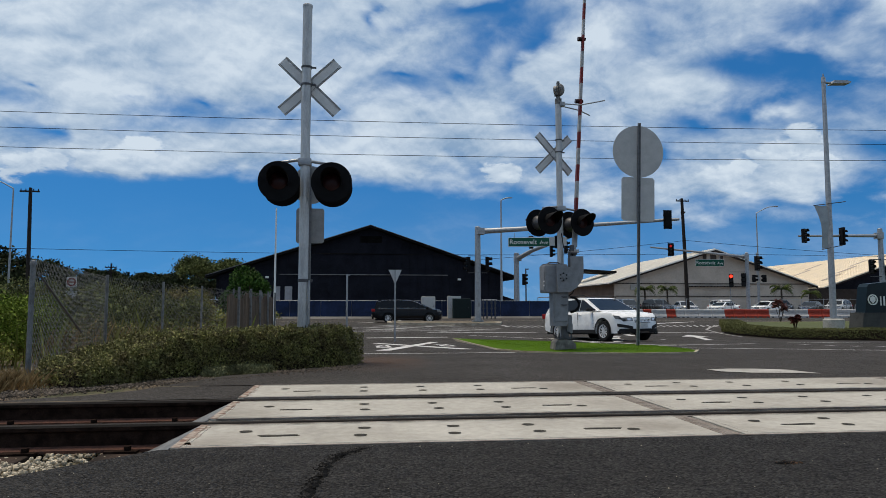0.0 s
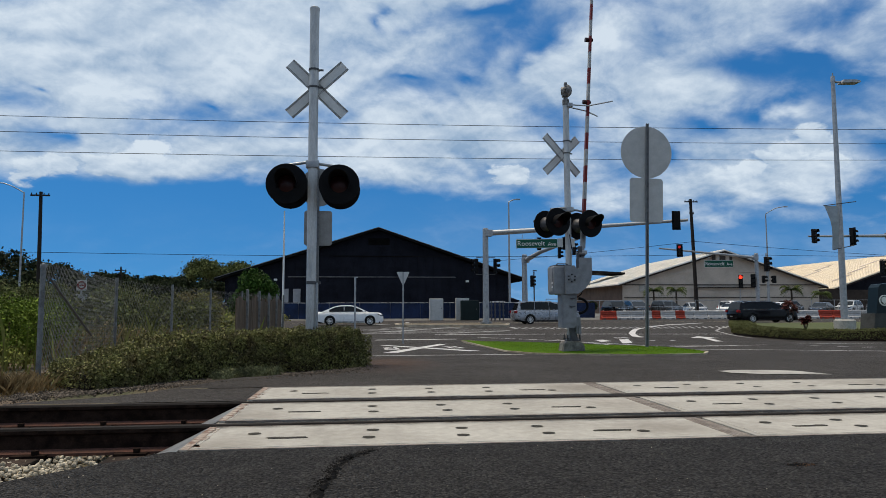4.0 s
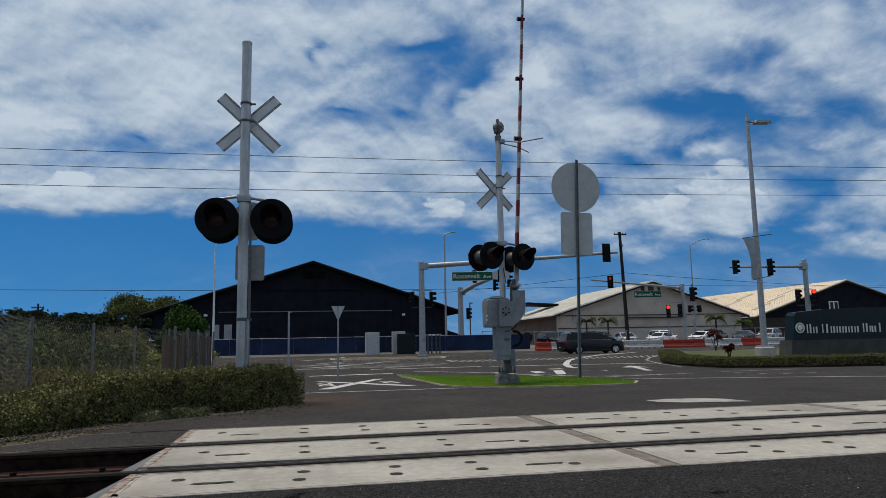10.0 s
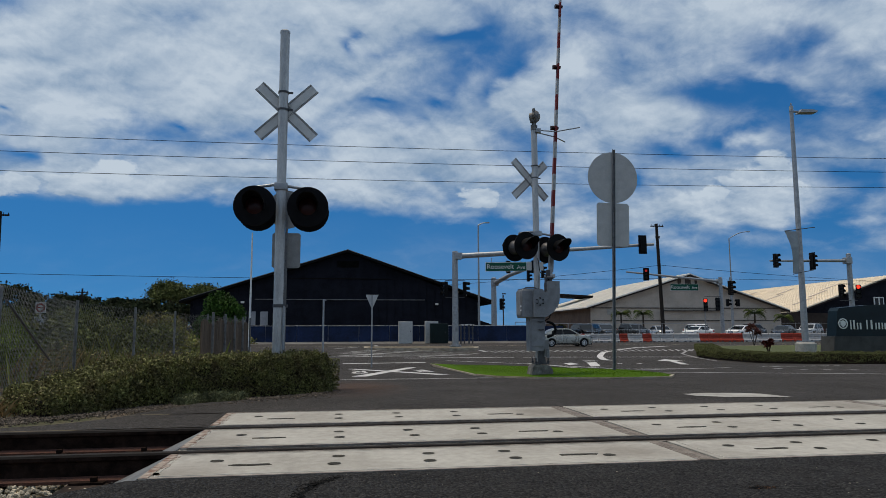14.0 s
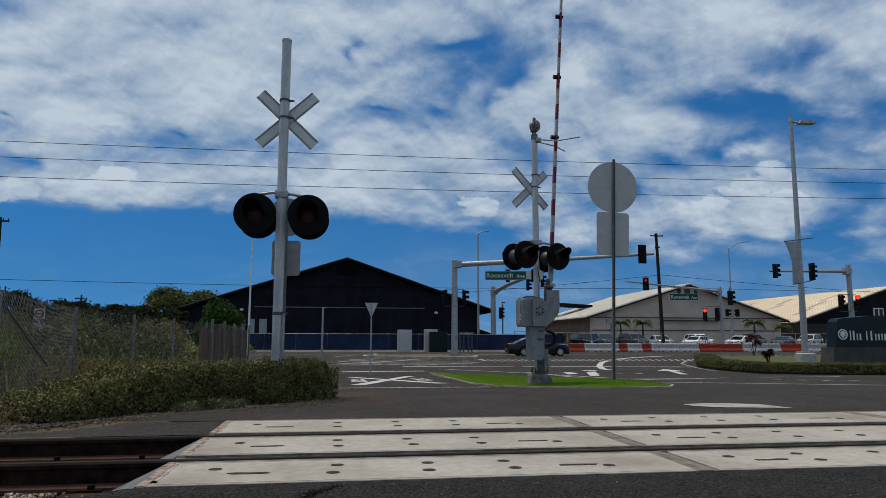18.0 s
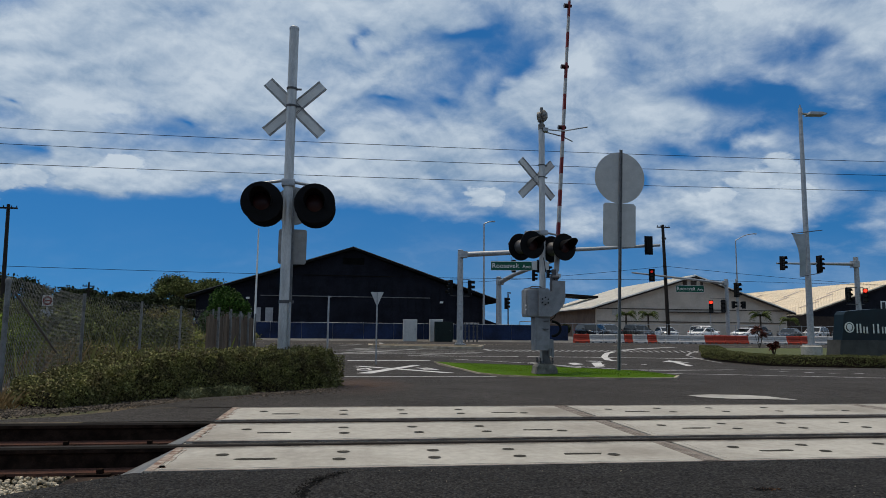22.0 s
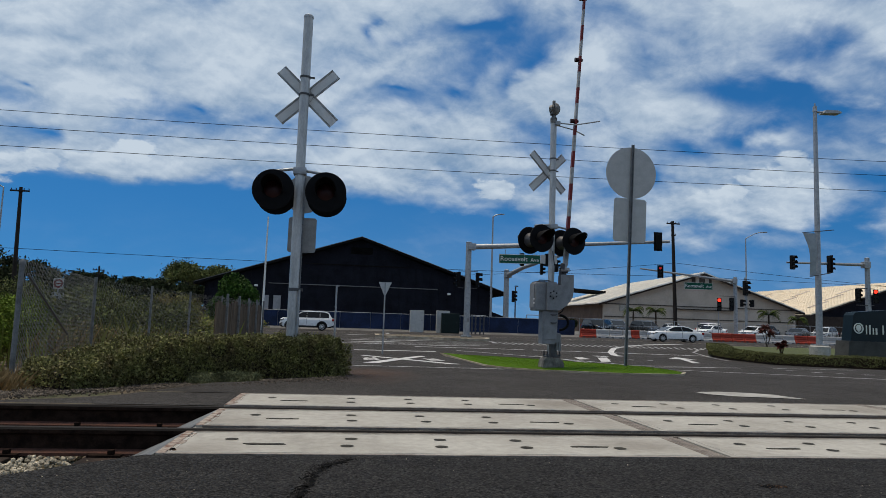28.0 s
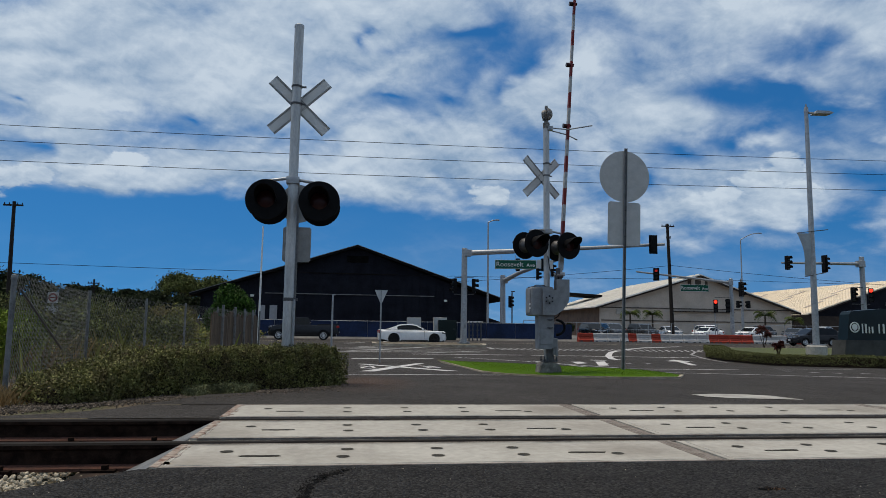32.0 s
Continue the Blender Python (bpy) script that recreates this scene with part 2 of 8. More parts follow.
def asphalt_mat(name, base, light, speck, scale=0.9, grain=75, contrast=0.8):
    """Worn asphalt: every stone its own tone, pale chips, dark pores between them, wide patches."""
    m = mat(name, base, rough=0.88, var=0.16, scale=scale, bump=1.0, bump_scale=grain * 2, color2=light, spec=0.12)
    nt = m.node_tree
    N, L = nt.nodes.new, nt.links.new
    b = nt.nodes["Principled BSDF"]
    tc = N("ShaderNodeTexCoord")
    vo = N("ShaderNodeTexVoronoi")
    vo.inputs["Scale"].default_value = grain
    L(tc.outputs["Object"], vo.inputs["Vector"])
    sp = N("ShaderNodeSeparateColor")
    L(vo.outputs["Color"], sp.inputs[0])
    tone = N("ShaderNodeMapRange")                  # each stone's tone
    tone.inputs[3].default_value, tone.inputs[4].default_value = 1 - contrast, 1 + contrast
    L(sp.outputs[0], tone.inputs[0])
    pore = N("ShaderNodeMapRange")                  # dark bitumen between the stones
    pore.inputs[1].default_value, pore.inputs[2].default_value = 0.35, 0.75
    pore.inputs[3].default_value, pore.inputs[4].default_value = 1.1, 1 - 0.75 * contrast
    L(vo.outputs["Distance"], pore.inputs[0])
    mul = N("ShaderNodeMath")
    mul.operation = "MULTIPLY"
    L(tone.outputs[0], mul.inputs[0])
    L(pore.outputs[0], mul.inputs[1])
    hsv = N("ShaderNodeHueSaturation")
    L(b.inputs["Base Color"].links[0].from_socket, hsv.inputs["Color"])
    L(mul.outputs[0], hsv.inputs["Value"])
    mr = N("ShaderNodeMapRange")
    mr.inputs[1].default_value, mr.inputs[2].default_value = 0.90, 0.97
    mr.inputs[4].default_value = 0.5
    L(sp.outputs[1], mr.inputs[0])
    mx = N("ShaderNodeMix")
    mx.data_type = "RGBA"
    L(hsv.outputs[0], mx.inputs[6])
    mx.inputs[7].default_value = (*speck, 1)
    L(mr.outputs[0], mx.inputs[0])
    L(mx.outputs[2], b.inputs["Base Color"])
    bump = nt.nodes["Bump"]
    bump.inputs["Distance"].default_value = 0.02
    L(vo.outputs["Distance"], bump.inputs["Height"])
    bump.invert = True
    return m


M_ASPHALT_NEAR = asphalt_mat("asphalt_near", (0.0365, 0.0343, 0.0321), (0.0475, 0.0447, 0.0415), (0.110, 0.104, 0.096), 3.5, 95, 0.62)
M_ASPHALT = asphalt_mat("asphalt_road", (0.050, 0.0455, 0.0415), (0.064, 0.0586, 0.0536), (0.092, 0.085, 0.078), 0.9, 60, 0.30)


def soil_stain(m, at, radius, color, amount):
    """Washed-out soil with a ragged soft edge, lying round one spot."""
    nt = m.node_tree
    N, L = nt.nodes.new, nt.links.new
    b = nt.nodes["Principled BSDF"]
    tc, mp, gr, no, mr, mx = N("ShaderNodeTexCoord"), N("ShaderNodeMapping"), N("ShaderNodeTexGradient"), N("ShaderNodeTexNoise"), N("ShaderNodeMapRange"), N("ShaderNodeMix")
    mp.inputs["Scale"].default_value = [1 / r for r in radius]
    mp.inputs["Location"].default_value = [-a / r for a, r in zip(at, radius)]
    L(tc.outputs["Object"], mp.inputs[0])
    gr.gradient_type = "SPHERICAL"
    L(mp.outputs[0], gr.inputs[0])
    no.inputs["Scale"].default_value, no.inputs["Detail"].default_value = 2.5, 7
    L(tc.outputs["Object"], no.inputs["Vector"])
    mul = N("ShaderNodeMath")
    mul.operation = "MULTIPLY"
    L(gr.outputs[1], mul.inputs[0])
    L(no.outputs[0], mul.inputs[1])
    mr.inputs[1].default_value, mr.inputs[2].default_value, mr.inputs[4].default_value = 0.02, 0.40, amount
    L(mul.outputs[0], mr.inputs[0])
    mx.data_type = "RGBA"
    L(mr.outputs[0], mx.inputs[0])
    L(b.inputs["Base Color"].links[0].from_socket, mx.inputs[6])
    mx.inputs[7].default_value = (*color, 1)
    L(mx.outputs[2], b.inputs["Base Color"])


soil_stain(M_ASPHALT, (0.25, 9.3, 0), (0.8, 2.4, 2.0), (0.105, 0.064, 0.045), 0.6)
M_DIRT = mat("dirt", (0.15, 0.115, 0.085), 0.95, var=0.3, scale=1.5, bump=0.8, bump_scale=40, color2=(0.07, 0.075, 0.04))
M_GRAVEL = mat("ballast_stone", (0.52, 0.455, 0.34), 0.9, var=0.2, scale=9, bump=0.4, island=0.35)
M_PAVE = mat("concrete_panel", (0.405, 0.388, 0.345), 0.9, var=0.13, scale=1.5, bump=0.35, bump_scale=120, color2=(0.32, 0.303, 0.266), spec=0.15)
for _x, _y, _r, _s in ((1.72, 5.72, 0.55, 0.50), (1.78, 4.70, 0.45, 0.42), (1.62, 3.80, 0.40, 0.38), (-0.75, 3.60, 0.35, 0.40), (-0.70, 4.50, 0.40, 0.30), (4.9, 4.6, 0.6, 0.35), (4.6, 5.8, 0.7, 0.35)):
    soil_stain(M_PAVE, (_x, _y, 0), (_r, _r * .9, 1.0), (0.13, 0.105, 0.082), _s)
M_PANEL_STEEL = mat("panel_edge_steel", (0.24, 0.21, 0.18), 0.8, 0.05, var=0.25, scale=8, color2=(0.13, 0.105, 0.085))
# rust darkened in its colour for the shaded sides of the rails
M_RUST_SHADED = mat("rusted_rail_shaded", (0.026, 0.016, 0.012), 0.9, 0.0, var=0.3, scale=14, bump=0.4, bump_scale=90, spec=0.05)
M_RAILTOP = mat("rail_head", (0.036, 0.031, 0.027), 0.8, 0.0, spec=0.06, var=0.2, scale=10, stretch=(0.3, 6, 6))
M_RUBBER = mat("black_rubber", (0.025, 0.024, 0.023), 0.8, var=0.25, scale=12)
M_SLEEPER = mat("old_sleeper", (0.045, 0.03, 0.022), 0.95, var=0.35, scale=9, bump=0.8, bump_scale=30, stretch=(1, 0.2, 1))
M_STAIN = mat("rust_stain", (0.36, 0.32, 0.27), 0.9, var=0.3, scale=16, color2=(0.15, 0.075, 0.05), bump=0.4, bump_scale=80)
# red rust kept paler, painting the light on the rail foot
M_RUST_LIT = mat("red_rust_lit", (0.095, 0.042, 0.029), 0.9, 0.0, var=0.35, scale=12, bump=0.4, bump_scale=70, color2=(0.06, 0.03, 0.022))
M_DARK_HOLE = mat("hole_dark", (0.05, 0.045, 0.035), 0.95, var=0.3, scale=20)
M_GALV = mat("galvanised_steel", (0.37, 0.38, 0.39), 0.45, 0.55, var=0.12, scale=7, bump=0.08)
M_SILVER = mat("aluminium_paint", (0.50, 0.50, 0.49), 0.42, 0.45, var=0.14, scale=9, bump=0.08, stretch=(1, 1, 0.25))
M_ALU = mat("aluminium_sheet", (0.50, 0.49, 0.465), 0.6, 0.1, var=0.06, scale=5)
M_BLACK = mat("black_paint", (0.006, 0.006, 0.007), 0.75, var=0.25, scale=9, spec=0.15)
M_LENS = mat("dark_red_lens", (0.028, 0.005, 0.005), 0.35, var=0.1, scale=30)
M_GREYBOX = mat("grey_box_paint", (0.25, 0.255, 0.26), 0.6, 0.1, var=0.10, scale=8, bump=0.1)
M_RED = mat("red_stripe", (0.20, 0.022, 0.020), 0.5, var=0.15, scale=20)
M_WHITE = mat("white_paint", (0.78, 0.77, 0.74), 0.5, var=0.07, scale=9)
M_MARK = mat("road_paint", (0.60, 0.59, 0.565), 0.75, var=0.14, scale=5, bump=0.3, bump_scale=150, color2=(0.42, 0.41, 0.40))
M_MARK_WORN = mat("worn_road_paint", (0.40, 0.395, 0.38), 0.8, var=0.2, scale=4, bump=0.3, bump_scale=150, color2=(0.16, 0.155, 0.15))
M_YARD = mat("grey_yard_paving", (0.17, 0.165, 0.155), 0.9, var=0.15, scale=0.6, bump=0.3, bump_scale=40)
M_MARKY = mat("kerb_paint", (0.55, 0.47, 0.33), 0.8, var=0.15, scale=5)
M_KERB = mat("stained_kerb", (0.42, 0.365, 0.28), 0.9, var=0.2, scale=3, bump=0.3, bump_scale=60, color2=(0.22, 0.18, 0.13))
M_GREENSIGN = mat("sign_green", (0.004, 0.085, 0.05), 0.45, var=0.08, scale=5)
M_CONC = mat("concrete", (0.40, 0.385, 0.35), 0.9, var=0.14, scale=4, bump=0.3, bump_scale=50)
M_WOODPOLE = mat("creosoted_pole", (0.035, 0.027, 0.022), 0.9, var=0.3, scale=8, stretch=(4, 4, 0.3), bump=0.4, bump_scale=30)
M_BANNER = mat("grey_banner", (0.33, 0.36, 0.38), 0.8, var=0.08, scale=4)
M_WEATHERED = mat("weathered_galvanised", (0.20, 0.205, 0.205), 0.65, 0.3, var=0.2, scale=9)
M_CRUMB = mat("asphalt_crumbs", (0.030, 0.028, 0.026), 0.95, var=0.3, scale=20, island=0.5, spec=0.05)
M_RUBBLE = mat("reddish_crumbs", (0.115, 0.070, 0.046), 0.95, var=0.3, scale=20, island=0.5, spec=0.05)
M_CRACK = mat("crack_dark", (0.007, 0.007, 0.007), 0.95, spec=0.03)
M_WIRE = mat("black_cable", (0.007, 0.007, 0.008), 0.8, spec=0.05)


# ---- building blocks ----
def part(name, bm, material, parent=None, label="", smooth=False, at=None):
    """One mesh object, linked under a thing or part."""
    me = bpy.data.meshes.new(name)
    bmesh.ops.recalc_face_normals(bm, faces=bm.faces)
    bm.to_mesh(me)
    bm.free()
    for one in (material if isinstance(material, (list, tuple)) else (material,)):
        me.materials.append(one)
    if smooth:
        me.polygons.foreach_set("use_smooth", [True] * len(me.polygons))
        me.set_sharp_from_angle(angle=radians(38))
    ob = new(name, me)
    if parent is not None:
        ob.parent = parent
    if at is not None:
        ob.location = at
    if label:
        ob["label"] = label
    return ob


def thing(name, at, label, category, group="", kind="", rz=0.0):
    """An empty at the base of a thing."""
    ob = new(name)
    ob.empty_display_size = 0.2
    ob.matrix_basis = pose(*at, 0, 0, rz)
    return tagged(ob, label, category, group, kind)


def B(bm, c, s, rz=0.0, rx=0.0, ry=0.0, bevel=0.0):
    """A box of size s centred on c."""
    m = pose(*c, rx, ry, rz) @ Matrix.Diagonal((*s, 1))
    vs = bmesh.ops.create_cube(bm, size=1, matrix=m)["verts"]
    if bevel:
        es = list({e for v in vs for e in v.link_edges})
        bmesh.ops.bevel(bm, geom=es, offset=bevel, segments=2, affect="EDGES", profile=0.6)
    return bm


def C(bm, p0, p1, r0, r1=None, seg=16, caps=True):
    """A (tapered) round bar from p0 to p1."""
    p0, p1 = Vector(p0), Vector(p1)
    d = p1 - p0
    m = Matrix.Translation((p0 + p1) / 2) @ d.to_track_quat("Z", "Y").to_matrix().to_4x4()
    bmesh.ops.create_cone(bm, cap_ends=caps, segments=seg, radius1=r0, radius2=r0 if r1 is None else r1, depth=d.length, matrix=m)
    return bm


def TUBE(bm, pts, r, seg=8):
    for a, b in zip(pts, pts[1:]):
        C(bm, a, b, r, seg=seg)
    return bm


def PRISM(bm, pts, axis, lo, hi):
    """A flat outline (pairs) drawn out along an axis from lo to hi: x: pairs are (y, z), y: (x, z), z: (x, y)."""
    def P(a, b, h):
        return {"x": (h, a, b), "y": (a, h, b), "z": (a, b, h)}[axis]
    v0 = [bm.verts.new(P(a, b, lo)) for a, b in pts]
    v1 = [bm.verts.new(P(a, b, hi)) for a, b in pts]
    bm.faces.new(v0)
    bm.faces.new(v1)
    n = len(pts)
    for i in range(n):
        bm.faces.new((v0[i], v0[(i + 1) % n], v1[(i + 1) % n], v1[i]))
    return bm


def LATHE(bm, prof, seg=24, m=None, closed=False):
    """A turned shape: prof is a list of (radius, height)."""
    m = m or Matrix.Identity(4)
    rings = []
    for r, h in prof:
        rings.append([bm.verts.new(m @ Vector((r * math.cos(2 * math.pi * i / seg), r * math.sin(2 * math.pi * i / seg), h))) for i in range(seg)])
    for a, b in zip(rings, rings[1:]):
        for i in range(seg):
            bm.faces.new((a[i], a[(i + 1) % seg], b[(i + 1) % seg], b[i]))
    if closed:
        bm.faces.new(rings[0])
        bm.faces.new(rings[-1])
    return bm


def NB():
    return bmesh.new()


def gz(y):
    """Height of the road: level at the crossing, falling to the cross street."""
    return float(np.interp(y, [8, 24, 60, 90], [0, -0.55, -0.47, -0.47]))

# ---- ground, roads, track ----
CRACK = [(0.022, 3.36), (-0.018, 3.30), (-0.068, 3.23), (-0.115, 3.13), (-0.131, 2.99), (-0.152, 2.82), (-0.168, 2.74), (-0.182, 2.63), (-0.19, 2.5), (-0.18, 2.3)]
RAIL_Y = (4.215, 5.205)          # centre lines of the two rails (narrow gauge)
PANEL_X0, PANEL_LEN = -0.92, 2.95


def strip_sheet(name, rows, material, z, label, category="ground", lift=0):
    """A sheet from rows of (y, x_left, x_right), lying z above the road's profile."""
    bm = NB()
    prev = None
    for y, x0, x1 in rows:
        n = 24
        cur = [bm.verts.new((x0 + (x1 - x0) * i / n, y, gz(y) + z)) for i in range(n + 1)]
        if lift and y > lift:
            for v in cur:
                v.co.z += 0.33
        if prev:
            for i in range(n):
                bm.faces.new((prev[i], prev[i + 1], cur[i + 1], cur[i]))
        prev = cur
    return tagged(part(name, bm, material), label, category, kind="structure")


def stones(name, rows, material, label, seed, category="gravel"):
    """Loose stones: each a jittered block; rows of (x, y, z, size)."""
    g = np.random.default_rng(seed)
    n = len(rows)
    p = np.array(rows)
    corner = [(x * .66, y * .66, z * .66) for z in (-1, 1) for y in (-1, 1) for x in (-1, 1)]
    face = [(0, 0, -1), (0, 0, 1), (0, -1, 0), (0, 1, 0), (-1, 0, 0), (1, 0, 0)]
    base = np.array(corner + face, float)
    v = base[None] * g.uniform(.78, 1.05, (n, 14, 1)) * g.uniform(.6, 1.0, (n, 1, 3))
    a, b = g.uniform(0, 6.28, n), g.uniform(-.7, .7, n)
    ca, sa, cb, sb = np.cos(a)[:, None], np.sin(a)[:, None], np.cos(b)[:, None], np.sin(b)[:, None]
    x, y, z = v[..., 0], v[..., 1], v[..., 2]
    y, z = y * cb - z * sb, y * sb + z * cb
    x, y = x * ca - y * sa, x * sa + y * ca
    w = np.stack([x, y, z], -1) * p[:, None, 3:4] + p[:, None, :3]
    quads = ((0, 2, 3, 1), (4, 5, 7, 6), (0, 1, 5, 4), (2, 6, 7, 3), (0, 4, 6, 2), (1, 3, 7, 5))
    tris = np.array([(q[k], q[(k + 1) % 4], 8 + c) for c, q in enumerate(quads) for k in range(4)])
    f = (tris[None] + 14 * np.arange(n)[:, None, None]).reshape(-1, 3)
    me = bpy.data.meshes.new("mesh_" + name)
    me.from_pydata(w.reshape(-1, 3).tolist(), [], f.tolist())
    me.materials.append(material)
    return tagged(new(name, me), label, category, kind="stuff")


def build_ground():
    xs = [-3000, -600, -150, -60, -30, -15, -8, -5, -3.5, -2.6, -2.2, -1.8, -1.4, -1.0, -0.6, 0, 2, 6, 15, 40, 100, 300, 800, 3000]
    ys = [-3000, -500, -100, -30, -10, 0, 1.2, 2.0, 2.4, 2.7, 3.0, 3.3, 3.6, 4, 4.5, 5, 5.4, 5.75, 6.1, 6.6, 7.2, 8, 9, 10, 12, 14, 17, 20, 24, 30, 40, 60, 90, 150, 300, 800, 3000]
    bm = NB()
    grid = []
    for y in ys:
        row = []
        for x in xs:
            z = gz(y) - 0.03
            if x < -0.9:
                edge = 3.3 + (x + 0.9) * 0.95 if x > -2.6 else 1.7
                if edge - 0.15 < y < 5.5:
                    z = -0.20
                elif y < edge:
                    z = -0.035
                elif y < 6.7:
                    z = -0.05
            if x > -0.7 and 3.4 < y < 6.2:
                z = -0.25
            row.append(bm.verts.new((x, y, z)))
        grid.append(row)
    for a, b in zip(grid, grid[1:]):
        for i in range(len(xs) - 1):
            bm.faces.new((a[i], a[i + 1], b[i + 1], b[i]))
    tagged(part("ground", bm, M_DIRT), "dry brown earth with sparse grass", "ground", kind="structure")

    # asphalt before the track: its ragged end runs slantwise to the open track
    strip_sheet("road_near", [(-60, -60, 60), (-4, -30, 40), (1.2, -6.0, 40), (2.0, -2.75, 40), (2.45, -1.93, 40), (2.85, -1.52, 40), (3.15, -1.24, 40), (3.44, -0.95, 40)],
                M_ASPHALT_NEAR, 0.0, "dark coarse asphalt with a crack, before the track", "road")
    strip_sheet("road", [(6.135, -1.72, 60), (6.5, -1.52, 60), (7.0, -1.33, 60), (7.5, -0.48, 60), (7.8, -0.12, 60), (8.0, -0.05, 60), (12, 0.0, 80),
                         (18, 0.0, 80), (24, 0.0, 120), (26.5, -0.5, 120), (30, -60, 160), (40, -700, 700), (52, -700, 700), (60, -700, 700), (66.5, -700, 700)],
                M_ASPHALT, 0.0, "worn grey asphalt road falling to a wide junction", "road")
    strip_sheet("verge", [(5.295, -2.66, -0.925), (5.45, -2.45, -0.925), (5.6, -2.12, -0.925), (5.9, -1.82, -0.925), (6.13, -1.72, -0.925)], M_ASPHALT, -0.004, "crumbled asphalt shoulder beside the rails", "road")
    strip_sheet("car_park", [(66.5, -700, 700), (67.3, -700, 700), (68.4, -700, 700), (125, -700, 700)], M_YARD, -0.01, "grey paved yard behind the street", "ground", 68)


def build_track():
    track = thing("railway_track", (0, 0, 0), "narrow-gauge railway track with rusty rails on old sleepers", "railway track")
    for y in RAIL_Y:
        bm = NB()
        PRISM(bm, [(y - 0.055, -0.15), (y + 0.055, -0.15), (y + 0.055, -0.138), (y + 0.012, -0.125), (y + 0.008, -0.045), (y + 0.03, -0.032),
                   (y + 0.03, -0.012), (y - 0.03, -0.012), (y - 0.03, -0.032), (y - 0.008, -0.045), (y - 0.012, -0.125), (y - 0.055, -0.138)], "x", -60, 60)
        rail = part("rail", bm, M_RUST_SHADED, track, "rusty brown steel rail, darkened for its shaded side")
        # strip over the near foot, in the lit rust colour
        bm = NB()
        PRISM(bm, [(y - 0.0575, -0.1515), (y - 0.0145, -0.1225), (y - 0.0125, -0.1195), (y - 0.0575, -0.1355)], "x", -60, -1.0)
        part("rail_foot", bm, M_RUST_LIT, rail, "red-rusted rail foot, coloured paler as sunlit")
        bm = NB()
        PRISM(bm, [(y - 0.029, -0.012), (y + 0.029, -0.012), (y + 0.024, 0.0), (y - 0.024, 0.0)], "x", -60, 60)
        part("rail_head", bm, M_RAILTOP, rail, "worn shiny rail head")
    rnd = random.Random(5)
    bm = NB()
    B(bm, (0, 4.71, -0.20), (0.22, 1.9, 0.10), bevel=0.012)
    first = part("sleeper", bm, M_SLEEPER, track, "dark weathered wooden sleeper")
    first.location = (-1.35, 0, 0)
    for i in range(1, 40):
        o = first.copy()
        scene.collection.objects.link(o)
        o.location = (-1.35 - 0.55 * i + rnd.uniform(-.03, .03), rnd.uniform(-.04, .04), 0)
        o.rotation_euler = (0, 0, rnd.uniform(-.02, .02))
    # spikes and tie plates beside the rails
    bm = NB()
    B(bm, (0, 0, -0.143), (0.18, 0.22, 0.012))
    B(bm, (0.03, -0.075, -0.128), (0.03, 0.035, 0.03))
    B(bm, (-0.03, 0.075, -0.128), (0.03, 0.035, 0.03))
    pl = part("tie_plate", bm, M_RUST_SHADED, track)
    pl.location = (-1.35, RAIL_Y[0], 0)
    for i in range(0, 22):
        for y in RAIL_Y:
            if i == 0 and y == RAIL_Y[0]:
                continue
            o = pl.copy()
            scene.collection.objects.link(o)
            o.location = (-1.35 - 0.55 * i, y, 0)
    # ballast
    rows = []
    for i in range(20000):
        x = -1.0 - abs(rnd.gauss(0, 1)) * 2.6
        y = rnd.uniform(1.9, 3.95) if i % 5 else rnd.uniform(3.9, 5.1)
        if y < 3.3 + (x + 0.9) * 0.95 + 0.05 and x > -2.6:
            continue
        if x > -1.5 and i % 9:
            continue
        rows.append((x, y, -0.180 + rnd.uniform(-0.02, 0.025) + (0.05 if y < 3.8 else 0), rnd.uniform(0.008, 0.018)))
    stones("ballast", rows, M_GRAVEL, "pale crushed-stone ballast round the rails", 3, "ballast")


def panel_bm(x0, x1, y0, y1, ramp=False):
    """One concrete crossing panel with sunk lifting holes; ramp: its outer end is chamfered."""
    bm = NB()
    t = 0.0
    o = [(x0 + (0.0 if ramp else 0.012), y0), (x1 - 0.012, y0), (x1 - 0.012, y1), (x0 + (0.0 if ramp else 0.012), y1)]
    PRISM(bm, o, "z", -0.16, t)
    es = [e for e in bm.edges if all(v.co.z > -0.01 for v in e.verts)]
    bmesh.ops.bevel(bm, geom=es, offset=0.012, segments=2, affect="EDGES")
    return bm


M_SCRAPE = mat("pale_scrape", (0.46, 0.435, 0.39), 0.9, var=0.12, scale=8)


